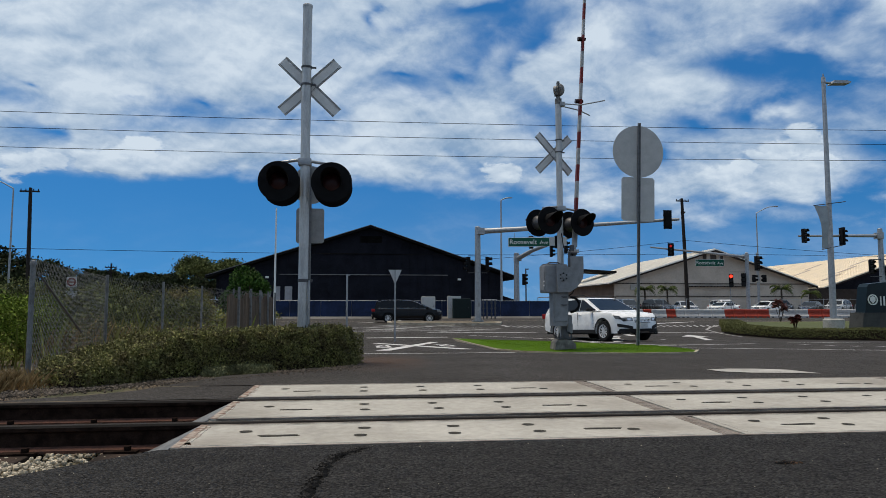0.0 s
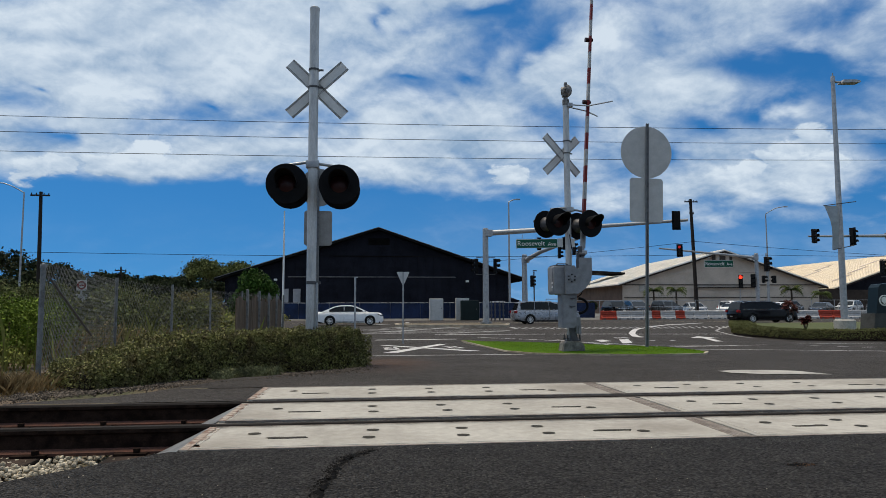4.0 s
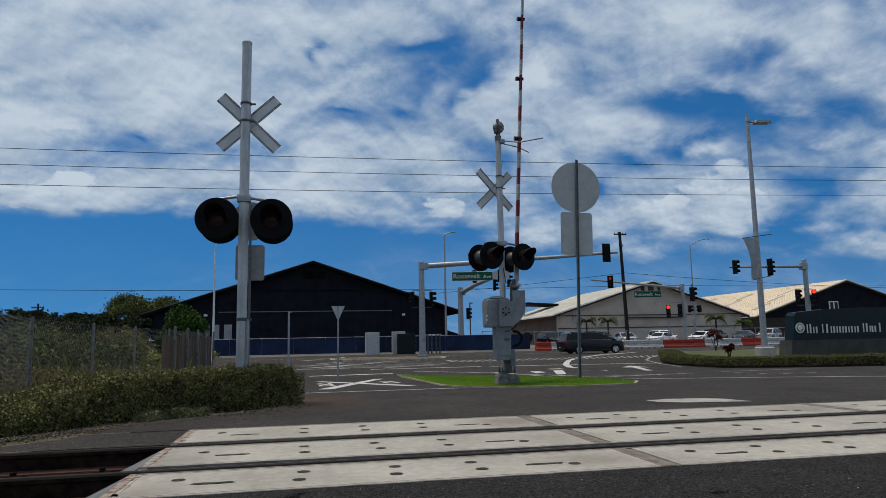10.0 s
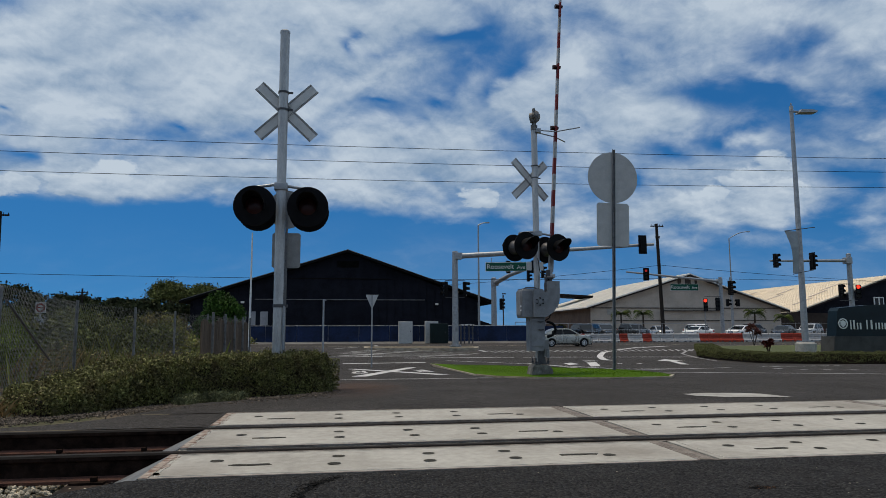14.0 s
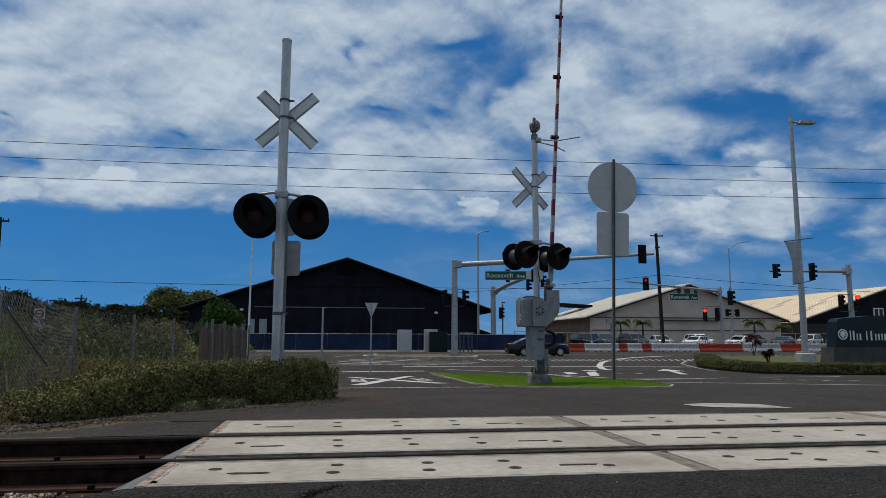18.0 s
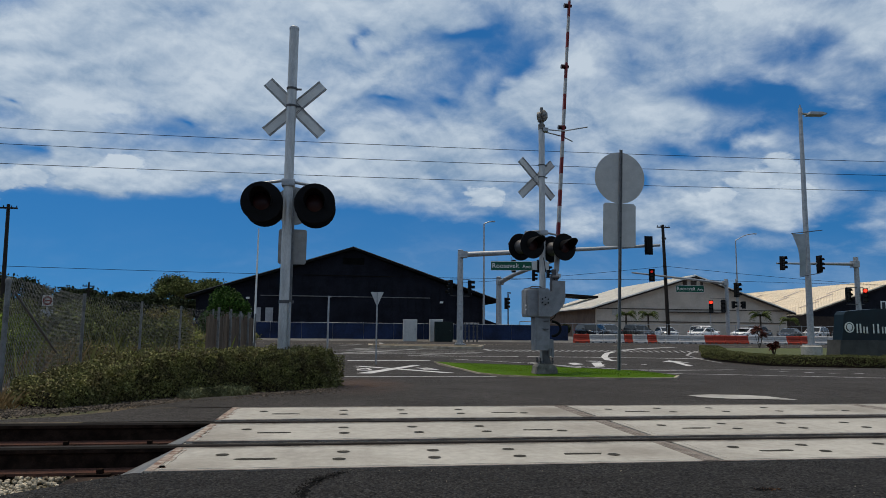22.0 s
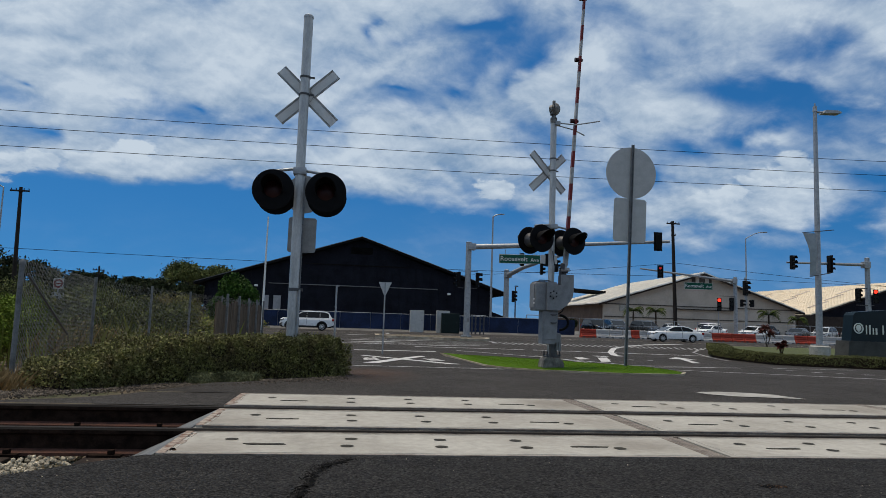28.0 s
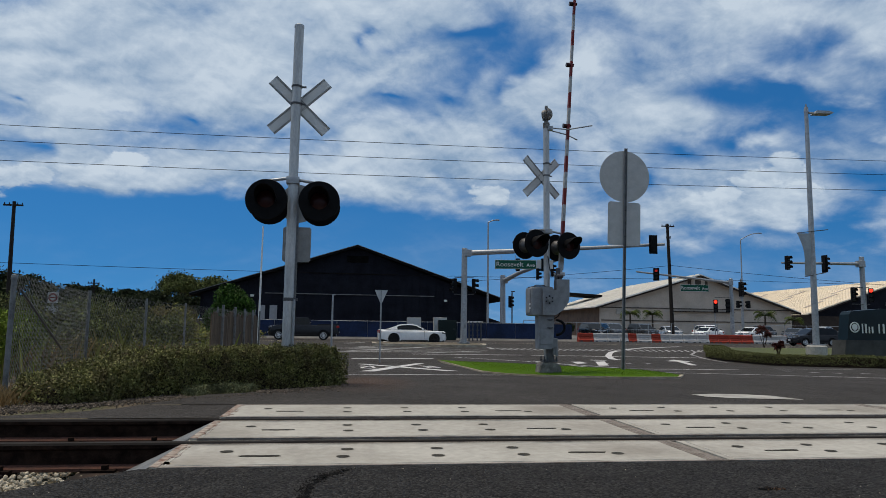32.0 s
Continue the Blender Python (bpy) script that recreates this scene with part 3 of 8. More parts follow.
def build_crossing():
    cr = thing("level_crossing", (1.5, 4.7, 0), "pale concrete level-crossing panels flush with the rails", "level crossing")
    bands = ((3.455, 4.125), (4.315, 5.105), (5.295, 6.125))
    rnd = random.Random(3)
    for (y0, y1) in bands:
        for k in range(4):
            x0 = PANEL_X0 + PANEL_LEN * k
            x1 = x0 + PANEL_LEN
            bm = panel_bm(x0, x1, y0, y1, ramp=(k == 0))
            p = part("panel", bm, M_PAVE, cr, "pale grey concrete crossing panel")
            p.matrix_parent_inverse = cr.matrix_basis.inverted()
            # sunk hole pairs and slots
            def hole(hx, hy, rx, ry):
                b2 = NB()
                bmesh.ops.create_circle(b2, cap_ends=True, segments=14, radius=1, matrix=pose(hx, hy, 0.0025) @ Matrix.Diagonal((rx, ry, 1, 1)))
                h = part("bolt_hole", b2, M_DARK_HOLE, p)
            for hx in (0.93, 1.43, 1.89) if k == 0 else (0.78, 1.28, 1.80):
                for hy in (0.36, 0.68):
                    hole(x0 + hx + rnd.uniform(-.02, .02) + (0.01 if hy > .5 else 0), y0 + (y1 - y0) * hy, 0.036, 0.034)
            hole(x0 + 0.30, y0 + (y1 - y0) * .62, 0.036, 0.034)
            hole(x0 + 2.43, y0 + (y1 - y0) * .36, 0.036, 0.034)
            for hx in (0.49, 2.27):
                b2 = NB()
                cx, cy = x0 + hx, y0 + (y1 - y0) * 0.42
                ring_ = []
                for q in range(16):
                    a = 6.2832 * q / 16
                    ring_.append((cx + .105 * math.copysign(abs(math.cos(a)) ** .55, math.cos(a)) * rnd.uniform(.92, 1.12), cy + .019 * math.copysign(abs(math.sin(a)) ** .55, math.sin(a)) * rnd.uniform(.65, 1.45)))
                PRISM(b2, ring_, "z", -0.012, 0.0025)
                part("lifting_slot", b2, M_DARK_HOLE, p)
            if k < 3:
                b2 = NB()
                B(b2, (x1, (y0 + y1) / 2, -0.02), (0.022, y1 - y0, 0.03))
                j = part("joint", b2, M_PANEL_STEEL, cr)
                j.matrix_parent_inverse = cr.matrix_basis.inverted()
                b2 = NB()
                B(b2, (x1 - 0.062, (y0 + y1) / 2, -0.005), (0.085, y1 - y0 - 0.02, 0.014))
                j = part("joint_band", b2, M_PANEL_STEEL, cr, "worn steel angle along a panel joint")
                j.matrix_parent_inverse = cr.matrix_basis.inverted()
        # sloped end plate towards the open track
        b2 = NB()
        v = [b2.verts.new(c) for c in ((PANEL_X0, y0, -0.004), (PANEL_X0, y1, -0.004), (PANEL_X0 - 0.34, y1, -0.17), (PANEL_X0 - 0.34, y0, -0.17),
                                       (PANEL_X0, y0, -0.17), (PANEL_X0, y1, -0.17))]
        for f in ((0, 1, 2, 3), (0, 3, 4), (1, 5, 2), (0, 4, 5, 1), (3, 2, 5, 4)):
            b2.faces.new([v[i] for i in f])
        e = part("end_ramp", b2, M_WEATHERED, cr, "grey steel deflector plate at the panel end")
        e.matrix_parent_inverse = cr.matrix_basis.inverted()
        b2 = NB()
        B(b2, (PANEL_X0 + 0.030, (y0 + y1) / 2, 0.0015), (0.042, y1 - y0 - 0.03, 0.003))
        for q in range(9):
            yy, w = y0 + .04 + (y1 - y0 - .08) * rnd.random(), rnd.uniform(.01, .035)
            B(b2, (PANEL_X0 + 0.05 + w / 2, yy, 0.0013), (w, rnd.uniform(.02, .07), 0.0026), rz=rnd.uniform(-25, 25))
        for k in range(4):
            b3 = NB()
            xa, xb = PANEL_X0 + PANEL_LEN * k + .07, PANEL_X0 + PANEL_LEN * (k + 1) - .07
            for ya in (y0 + .055, y1 - .055):
                B(b3, ((xa + xb) / 2, ya, 0.001), (xb - xa, 0.006, 0.002))
            for xx in (xa, xb):
                B(b3, (xx, (y0 + y1) / 2, 0.001), (0.006, y1 - y0 - .116, 0.002))
            sc = part("scored_line", b3, M_SCRAPE, cr, "pale scored line inside the panel edge")
            sc.matrix_parent_inverse = cr.matrix_basis.inverted()
        s = part("rust_stain", b2, M_STAIN, cr, "rust-stained edge")
        s.matrix_parent_inverse = cr.matrix_basis.inverted()
    for y in (3.470, 4.108, 4.330, 5.090, 5.312, 6.112):
        b2 = NB()
        B(b2, (PANEL_X0 + 5.9, y, -0.004), (11.7, 0.022, 0.012))
        s = part("edge_angle", b2, M_PANEL_STEEL, cr, "worn steel edging of the panels")
        s.matrix_parent_inverse = cr.matrix_basis.inverted()
    for y0, y1 in ((4.13, 4.182), (4.248, 4.31), (5.11, 5.172), (5.238, 5.29)):
        b2 = NB()
        B(b2, (PANEL_X0 + 20, (y0 + y1) / 2, -0.055), (40, y1 - y0, 0.05))
        s = part("flange_filler", b2, M_RUBBER, cr, "black rubber strip beside the rail")
        s.matrix_parent_inverse = cr.matrix_basis.inverted()


def decal(name, polys, label, material=None, z=0.006):
    """Painted marking: thin film following the road."""
    bm = NB()
    for pts in polys:
        bm.faces.new([bm.verts.new((x, y, gz(y) + z)) for x, y in pts])
    bmesh.ops.triangulate(bm, faces=bm.faces)
    return tagged(part(name, bm, material or M_MARK), label, "road marking", kind="structure")


def line(a, b, w):
    (x0, y0), (x1, y1) = a, b
    d = Vector((x1 - x0, y1 - y0)).normalized() * w / 2
    return [(x0 - d.y, y0 + d.x), (x1 - d.y, y1 + d.x), (x1 + d.y, y1 - d.x), (x0 + d.y, y0 - d.x)]


def build_cracks():
    rnd = random.Random(2)
    def ragged(path, w):
        l, r = [], []
        for i, (x, y) in enumerate(path):
            k = w * rnd.uniform(.4, 1.3)
            l.append((x - k, y + rnd.uniform(-.01, .01)))
            r.append((x + k, y + rnd.uniform(-.01, .01)))
        return l + r[::-1]
    base = CRACK
    path = []
    for (x0, y0), (x1, y1) in zip(base, base[1:]):
        for k in range(7):
            u = k / 7
            path.append((x0 + (x1 - x0) * u + rnd.gauss(0, .008), y0 + (y1 - y0) * u + rnd.gauss(0, .008)))
    decal("crack", [ragged(path[i:i + 4], 0.0115) for i in range(0, len(path) - 4, 3)], "ragged dark crack in the asphalt", M_CRACK, 0.003)
    decal("pothole", [[(1.85 + .055 * math.cos(a) * rnd.uniform(.5, 1.3), 2.83 + .020 * math.sin(a) * rnd.uniform(.5, 1.4)) for a in [6.283 * i / 22 for i in range(22)]]], "shallow dark pothole in the asphalt", M_CRACK, 0.003)
    crumbs = []
    for i in range(620):
        x, y = rnd.choice(path)
        crumbs.append((x - .012 + rnd.gauss(0, .017), min(y + rnd.gauss(0, .02), 3.41), 0.001, rnd.uniform(.002, .006)))
    stones("crumbs", crumbs, M_CRUMB, "dark crumbled asphalt along the crack", 6, "rubble")
    stones("grit", [(rnd.uniform(-1.6, 3.2), rnd.uniform(1.9, 3.42), 0.001, rnd.uniform(.0015, .004)) for i in range(75)], M_GRAVEL, "scattered small grit on the asphalt", 4, "grit")
    stones("crumbs", [(1.87 + rnd.gauss(0, .03), 2.825 + rnd.gauss(0, .012), 0.002, rnd.uniform(.002, .006)) for i in range(30)], M_RUBBLE, "reddish-brown crumbs in the pothole", 9, "rubble")


build_ground()
build_track()
build_crossing()
build_cracks()

# ---- road markings and islands ----
def build_markings():
    decal("stop_line", [line((0.2, 26.9), (3.45, 27.2), 0.35)], "white transverse line on the lane")
    decal("stop_line", [line((0.0, 11.86), (2.7, 11.86), 0.13)], "white transverse line on the lane")
    decal("rail_crossing_cross", [line((0.44, 21.4), (2.2, 14.2), 0.30), line((2.47, 23.0), (0.42, 13.6), 0.30)], "large white painted cross on the lane")
    # the two letters beside the cross, each drawn with strokes
    def letter_r(x, y, sx, sy):      # read by traffic coming towards the rails
        x, y, sx, sy = x + sx, y + sy, -sx, -sy
        return [line((x, y), (x, y + sy), 0.09), line((x, y + sy), (x + sx, y + sy * 0.95), 0.35), line((x + sx, y + sy), (x + sx, y + sy * 0.55), 0.09),
                line((x + sx, y + sy * 0.55), (x, y + sy * 0.5), 0.35), line((x + sx * 0.3, y + sy * 0.5), (x + sx, y), 0.10)]
    decal("letter_r", letter_r(0.40, 16.0, 0.27, 2.7), "white painted letter R", z=0.007)
    decal("letter_r", letter_r(2.05, 16.8, 0.27, 2.4), "white painted letter R", z=0.007)
    decal("lane_line", [line((3.01, 31.64), (8.21, 31.5), 0.28), line((8.64, 31.48), (16.94, 29.96), 0.28)], "white line across the junction")
    decal("lane_line", [line((4.52, 28.69), (6.81, 25.7), 0.12), line((6.81, 25.7), (7.45, 17.89), 0.12), line((7.18, 17.25), (9.98, 17.08), 0.12)], "white lane edge line round the island")
    decal("lane_line", [line((17.51, 41.29), (21.07, 46.46), 0.3), line((21.07, 46.46), (25.83, 50.52), 0.35)], "curved white line on the far lane")
    decal("lane_line", [line((-30, 33.4), (2.2, 33.9), 0.2)], "white line across the junction")
    decal("lane_line", [line((7.21, 26.0), (7.10, 20.5), 0.12), line((7.10, 20.5), (6.4, 15.1), 0.12)], "white lane edge line")
    decal("lane_line", [line((6.65, 15.8), (10.6, 17.4), 0.14)], "white lane edge line")
    decal("lane_line", [line((6.66, 14.15), (8.45, 12.5), 0.13), line((8.45, 12.5), (9.7, 11.2), 0.13), line((9.7, 11.2), (14, 7.2), 0.13)], "white lane edge line")
    decal("lane_line", [line((11.9, 18.0), (14.7, 18.3), 0.14)], "white lane edge line")
    decal("road_stud", [line((x - 0.1, y), (x + 0.1, y), 0.2) for x, y in ((10.93, 15.8), (10.9, 14.8), (11.05, 14.2), (11.5, 13.9), (9.6, 24.5), (10.6, 24.8), (11.3, 24.6))], "row of white ceramic road studs")
    bars = [line((9.2 + 0.44 * k + 0.012 * max(0, k - 14), 41.77), (8.98 + 0.40 * k, 38.34), 0.14) for k in range(34)]
    decal("crosswalk", bars, "white zebra bars of a worn crosswalk", M_MARK_WORN)
    decal("hatching", [line((0.12, 35.22), (3.43, 39.61), 0.45), line((1.35, 36.0), (6.57, 45.38), 0.4), line((0.71, 41.67), (4.22, 46.66), 0.4), line((3.81, 32.95), (7.58, 36.79), 0.3), line((3.22, 41.16), (7.51, 44.12), 0.35), line((-0.17, 49.4), (1.29, 51.89), 0.5), line((3.13, 58.73), (3.04, 48.04), 0.3), line((8.95, 42.93), (8.64, 39.62), 0.3), line((0.19, 38.63), (2.23, 41.69), 0.3)], "worn white hatching before the median", M_MARK_WORN)
    decal("hatching", [line((0.7, 33.5), (6.8, 34.5), 0.14), line((0.7, 35.7), (7.8, 39.6), 0.14), line((0.9, 34.3), (7.0, 36.3), 0.17), line((0.8, 35.0), (7.4, 38.0), 0.17), line((2.4, 34.0), (7.0, 35.2), 0.17), line((-3.0, 36.5), (6.5, 41.2), 0.17), line((-5.0, 37.0), (4.5, 42.0), 0.17)], "white hatched area on the road", M_MARK_WORN)
    decal("lane_arrow", [[(9.67, 25.83), (10.18, 26.15), (8.6, 21.73), (8.05, 21.15)], line((10.0, 27.1), (10.56, 27.1), 0.5), [(8.64, 25.61), (9.02, 25.79), (8.94, 24.67), (8.38, 24.17)]], "white straight-ahead arrow")
    decal("lane_arrow", [line((13.55, 26.5), (12.45, 23.3), 0.26), [(14.05, 28.1), (14.0, 26.2), (13.05, 26.7)]], "white straight-ahead arrow")
    arc = [(16.2, 39.3), (14.7, 36.7), (13.52, 34.03), (12.75, 32.2), (12.3, 31.09), (11.8, 29.6), (11.38, 28.33), (11.35, 27.51)]
    decal("turn_arrow", [line(a, b, 0.30) for a, b in zip(arc, arc[1:])], "white curved turn arrow")
    decal("dash_line", [line((17.8, 42.5), (19.5, 44.2), 0.2), line((19.5, 44.2), (25.8, 50.4), 0.2)], "white line")
    decal("stop_bar", [[(3.70, 7.0), (4.01, 7.08), (4.33, 7.02), (4.55, 6.87), (4.64, 6.47), (4.3, 6.56), (3.98, 6.62), (3.74, 6.78)]], "faded cream bar beyond the track", M_CONC)
    decal("street_line", [line((-120, 55.0), (160, 55.0), 0.14)], "faded street centre line", M_MARKY)


def build_islands():
    ring = [(3.46, 25.95), (3.05, 18.27), (2.70, 13.6), (2.85, 12.1), (3.30, 11.3), (4.4, 10.6), (5.5, 10.75), (6.15, 11.9), (6.45, 13.57), (6.15, 14.8), (5.85, 16.85), (5.58, 19.66), (5.04, 22.72), (4.29, 24.85)]
    def island(name, ring, h, mat_top, label, inset, mound=0.0):
        th = thing(name, (0, 0, 0), label, "traffic island", kind="structure")
        c = Vector((sum(p[0] for p in ring) / len(ring), sum(p[1] for p in ring) / len(ring)))
        inner = [tuple(c + (Vector(p) - c) * (1 - inset / (Vector(p) - c).length)) for p in ring]
        bm = NB()
        n = len(ring)
        o0 = [bm.verts.new((x, y, gz(y) - 0.05)) for x, y in ring]
        o1 = [bm.verts.new((x, y, gz(y) + h)) for x, y in ring]
        i1 = [bm.verts.new((x, y, gz(y) + h)) for x, y in inner]
        for i in range(n):
            j = (i + 1) % n
            bm.faces.new((o0[i], o0[j], o1[j], o1[i]))
            bm.faces.new((o1[i], o1[j], i1[j], i1[i]))
        part("kerb", bm, M_KERB, th, "low stained concrete kerb")
        bm = NB()
        prev = None
        for u in (1.0, 0.96, 0.92, 0.86, 0.76, 0.5, 0.0):
            cur = [bm.verts.new((c.x + (x - c.x) * u, c.y + (y - c.y) * u, gz(c.y + (y - c.y) * u) + h - 0.008 + mound * (1 - u ** 10))) for x, y in inner]
            if prev:
                for i in range(n):
                    bm.faces.new((prev[i], prev[(i + 1) % n], cur[(i + 1) % n], cur[i]))
            prev = cur
        bmesh.ops.remove_doubles(bm, verts=bm.verts, dist=1e-5)
        part("island_top", bm, mat_top, th)
        return inner
    inner = island("grass_island", ring, 0.028, M_GRASS_GROUND, "kerbed traffic island with mown bright green grass", 0.075, 0.06)
    # grass blades on the island
    rnd = random.Random(8)
    bm = NB()
    def inside(x, y, poly):
        k = False
        for (x0, y0), (x1, y1) in zip(poly, poly[1:] + poly[:1]):
            if (y0 > y) != (y1 > y) and x < (x1 - x0) * (y - y0) / (y1 - y0) + x0:
                k = not k
        return k
    cx, cy = sum(p[0] for p in ring) / len(ring), sum(p[1] for p in ring) / len(ring)
    n = 0
    while n < 26000:
        x, y = rnd.uniform(2.6, 6.5), 10.6 + 15.2 * rnd.random() ** 1.5
        if not inside(x, y, inner):
            continue
        n += 1
        a, h, w = rnd.uniform(0, 6.28), rnd.uniform(0.008, 0.022), 0.006
        # how far out towards the rim, for the height of the mound
        lo, hi = 0.0, 1.0
        for _ in range(7):
            u = (lo + hi) / 2
            if inside(cx + (x - cx) / u, cy + (y - cy) / u, inner):
                hi = u
            else:
                lo = u
        z = gz(y) + 0.012 + 0.06 * (1 - hi ** 10)
        ca, sa = math.cos(a), math.sin(a)
        lx, ly = rnd.uniform(-.02, .02), rnd.uniform(-.02, .02)
        bm.faces.new([bm.verts.new(v) for v in ((x - w * ca, y - w * sa, z), (x + w * ca, y + w * sa, z), (x + lx, y + ly, z + h))])
    tagged(part("grass", bm, M_GRASS), "short mown bright green grass", "grass", kind="stuff")
    island("median_island", [(1.78, 48.2), (5.85, 48.6), (9.31, 48.4), (9.59, 46.2), (8.82, 43.0), (6.87, 42.3), (3.78, 43.6), (1.65, 44.6)], 0.16, M_DIRT, "low kerbed median island at the junction", 0.3)
    ring2 = [(25.5, 43.9), (21, 37.5), (18.6, 33.6), (16.9, 30.0), (16.3, 27.5), (16.4, 24.5), (16.6, 22.0), (17.2, 20.2), (20, 18.4), (30, 15), (45, 12), (60, 12), (60, 46), (40, 46)]
    island("planted_island", ring2, 0.15, M_DRY_LAWN, "large kerbed island with lawn and clipped hedge", 0.2)
    decal("island_edge_line", [line((25.0, 44.6), (20.4, 38.0), 0.16), line((20.4, 38.0), (18.0, 34.0), 0.16), line((18.0, 34.0), (16.1, 29.0), 0.12), line((16.1, 29.0), (15.3, 26.0), 0.10)], "pale edge line round the island", M_MARK_WORN)


M_GRASS = mat("grass_blades", (0.076, 0.146, 0.005), 0.8, var=0.15, scale=3, island=0.2, spec=0.04)
M_GRASS_GROUND = mat("lawn", (0.058, 0.116, 0.005), 0.9, var=0.2, scale=2.5, bump=0.4, bump_scale=60, color2=(0.052, 0.108, 0.004), spec=0.04)
M_DRY_LAWN = mat("dry_lawn", (0.082, 0.094, 0.030), 0.9, var=0.3, scale=1.5, bump=0.6, bump_scale=60, color2=(0.055, 0.066, 0.022))
build_markings()
build_islands()


# ---- railway signals ----
M_GREYDARK = mat("dark_grey_metal", (0.10, 0.10, 0.105), 0.5, 0.4, var=0.15, scale=9)


def flasher(parent, x, z, face, s=1.0):
    """One crossing light: housing, round backboard, hood and lens, facing -y (face=1) or +y."""
    f = -face
    y0 = 0.20 * f
    rot = pose(0, 0, 0, 90 * face, 0, 0)
    base = Matrix.Translation((x, y0, z)) @ rot @ Matrix.Scale(s, 4)
    bm = NB()
    LATHE(bm, [(0.0, -0.01), (0.245, -0.01), (0.25, 0.0), (0.245, 0.012), (0.0, 0.012)], 32, base)
    board = part("backboard", bm, M_BLACK, parent, "round matt black backboard", smooth=True)
    bm = NB()
    LATHE(bm, [(0.0, -0.17), (0.07, -0.165), (0.12, -0.11), (0.135, -0.02), (0.135, -0.01)], 24, base)
    part("housing", bm, M_GREYDARK, parent, "grey rounded lamp housing", smooth=True)
    bm = NB()
    LATHE(bm, [(0.0, 0.035), (0.07, 0.03), (0.105, 0.015)], 24, base)
    part("lens", bm, M_LENS, board, "unlit dark red lens", smooth=True)
    # hood: open half tube over the lens, longer at the top
    bm = NB()
    n = 18
    prev = None
    for i in range(n + 1):
        a = math.radians(-25 + 230 * i / n)
        long = 0.10 + 0.22 * max(0.0, math.sin(a)) ** 0.7
        ring = []
        for r, h in ((0.125 * s, 0.0), (0.125 * s + 0.02 * long, long), (0.118 * s + 0.02 * long, long), (0.118 * s, 0.0)):
            c = Vector((r * math.cos(a), 0, r * math.sin(a)))
            ring.append(bm.verts.new(Vector((x + c.x, y0 + f * (0.012 + h), z + c.z))))
        if prev:
            for k in range(3):
                bm.faces.new((prev[k], prev[k + 1], ring[k + 1], ring[k]))
        prev = ring
    part("hood", bm, M_BLACK, board, "black hood over the lens", smooth=True)


M_BLADE = mat("pale_aluminium", (0.66, 0.66, 0.64), 0.6, 0.1, var=0.06, scale=5)


def crossbuck(parent, x, z, y, s=1.0):
    for k, a in enumerate((43.5, -43.5)):
        blade = NB()
        B(blade, (x, y + 0.006 * k, z), (0.98 * s, 0.004, 0.155 * s), ry=a)
        ob = part("crossbuck_blade", blade, M_BLADE, parent, "bare aluminium back of a crossbuck blade")
        for dz in (-0.055, -0.07, 0.055, 0.07):
            b2 = NB()
            m = pose(x, y + 0.006 * k, z, 0, a, 0) @ Matrix.Translation((0, -0.006, dz))
            bmesh.ops.create_cube(b2, size=1, matrix=m @ Matrix.Diagonal((0.98 * s, 0.006, 0.004, 1)))
            part("rib", b2, M_WEATHERED, ob)


def signal_mast(name, at, rz, height, z_cross, z_light, label, k=1.0, r=0.056, lamp_x=0.315, lamp_dx=0.0, cross=(0.0, 0.08, 1.0)):
    r *= k
    th = thing(name, at, label, "crossing signal", "level-crossing signals", rz=rz)
    bm = NB()
    C(bm, (0, 0, 0), (0, 0, height), r, seg=24)
    part("mast", bm, M_SILVER, th, "silver-painted steel mast", smooth=True)
    bm = NB()
    LATHE(bm, [(0.0, height + 0.012), (r * .8, height + 0.01), (r + .004, height - 0.004), (r + .004, height - 0.03)], 24)
    part("cap", bm, M_SILVER, th, smooth=True)
    crossbuck(th, cross[0], z_cross, cross[1], cross[2])
    for dz in (0.0, 0.225):
        bm = NB()
        LATHE(bm, [(r + .003, z_cross - 0.012 + dz), (r + .010, z_cross - 0.012 + dz), (r + .010, z_cross + 0.012 + dz), (r + .003, z_cross + 0.012 + dz)], 20)
        B(bm, (r + 0.03, 0, z_cross + dz), (0.06, 0.02, 0.02))
        part("clamp", bm, M_GREYDARK, th)
    # cross arm with four lamps, back to back
    arm = NB()
    TUBE(arm, [(-lamp_x, 0.0, z_light + 0.25), (-0.1, 0, z_light + 0.285), (0.1, 0, z_light + 0.27), (lamp_x, 0, z_light + 0.24)], 0.019, 10)
    TUBE(arm, [(-lamp_x, 0.0, z_light + 0.25), (-lamp_x, 0, z_light)], 0.02, 10)
    TUBE(arm, [(lamp_x, 0.0, z_light + 0.25), (lamp_x, 0, z_light)], 0.02, 10)
    B(arm, (0, 0, z_light + 0.26), (0.16, 0.15, 0.09), bevel=0.01)
    arm = part("cross_arm", arm, M_GALV, th, "galvanised cross arm with cable", smooth=True)
    for x in (-lamp_x, lamp_x):
        for face in (1, -1):
            flasher(th, x * k * .955 + lamp_dx, z_light - .02 * (k > 1), face, k * (.955 if k > 1 else 1))
    return th


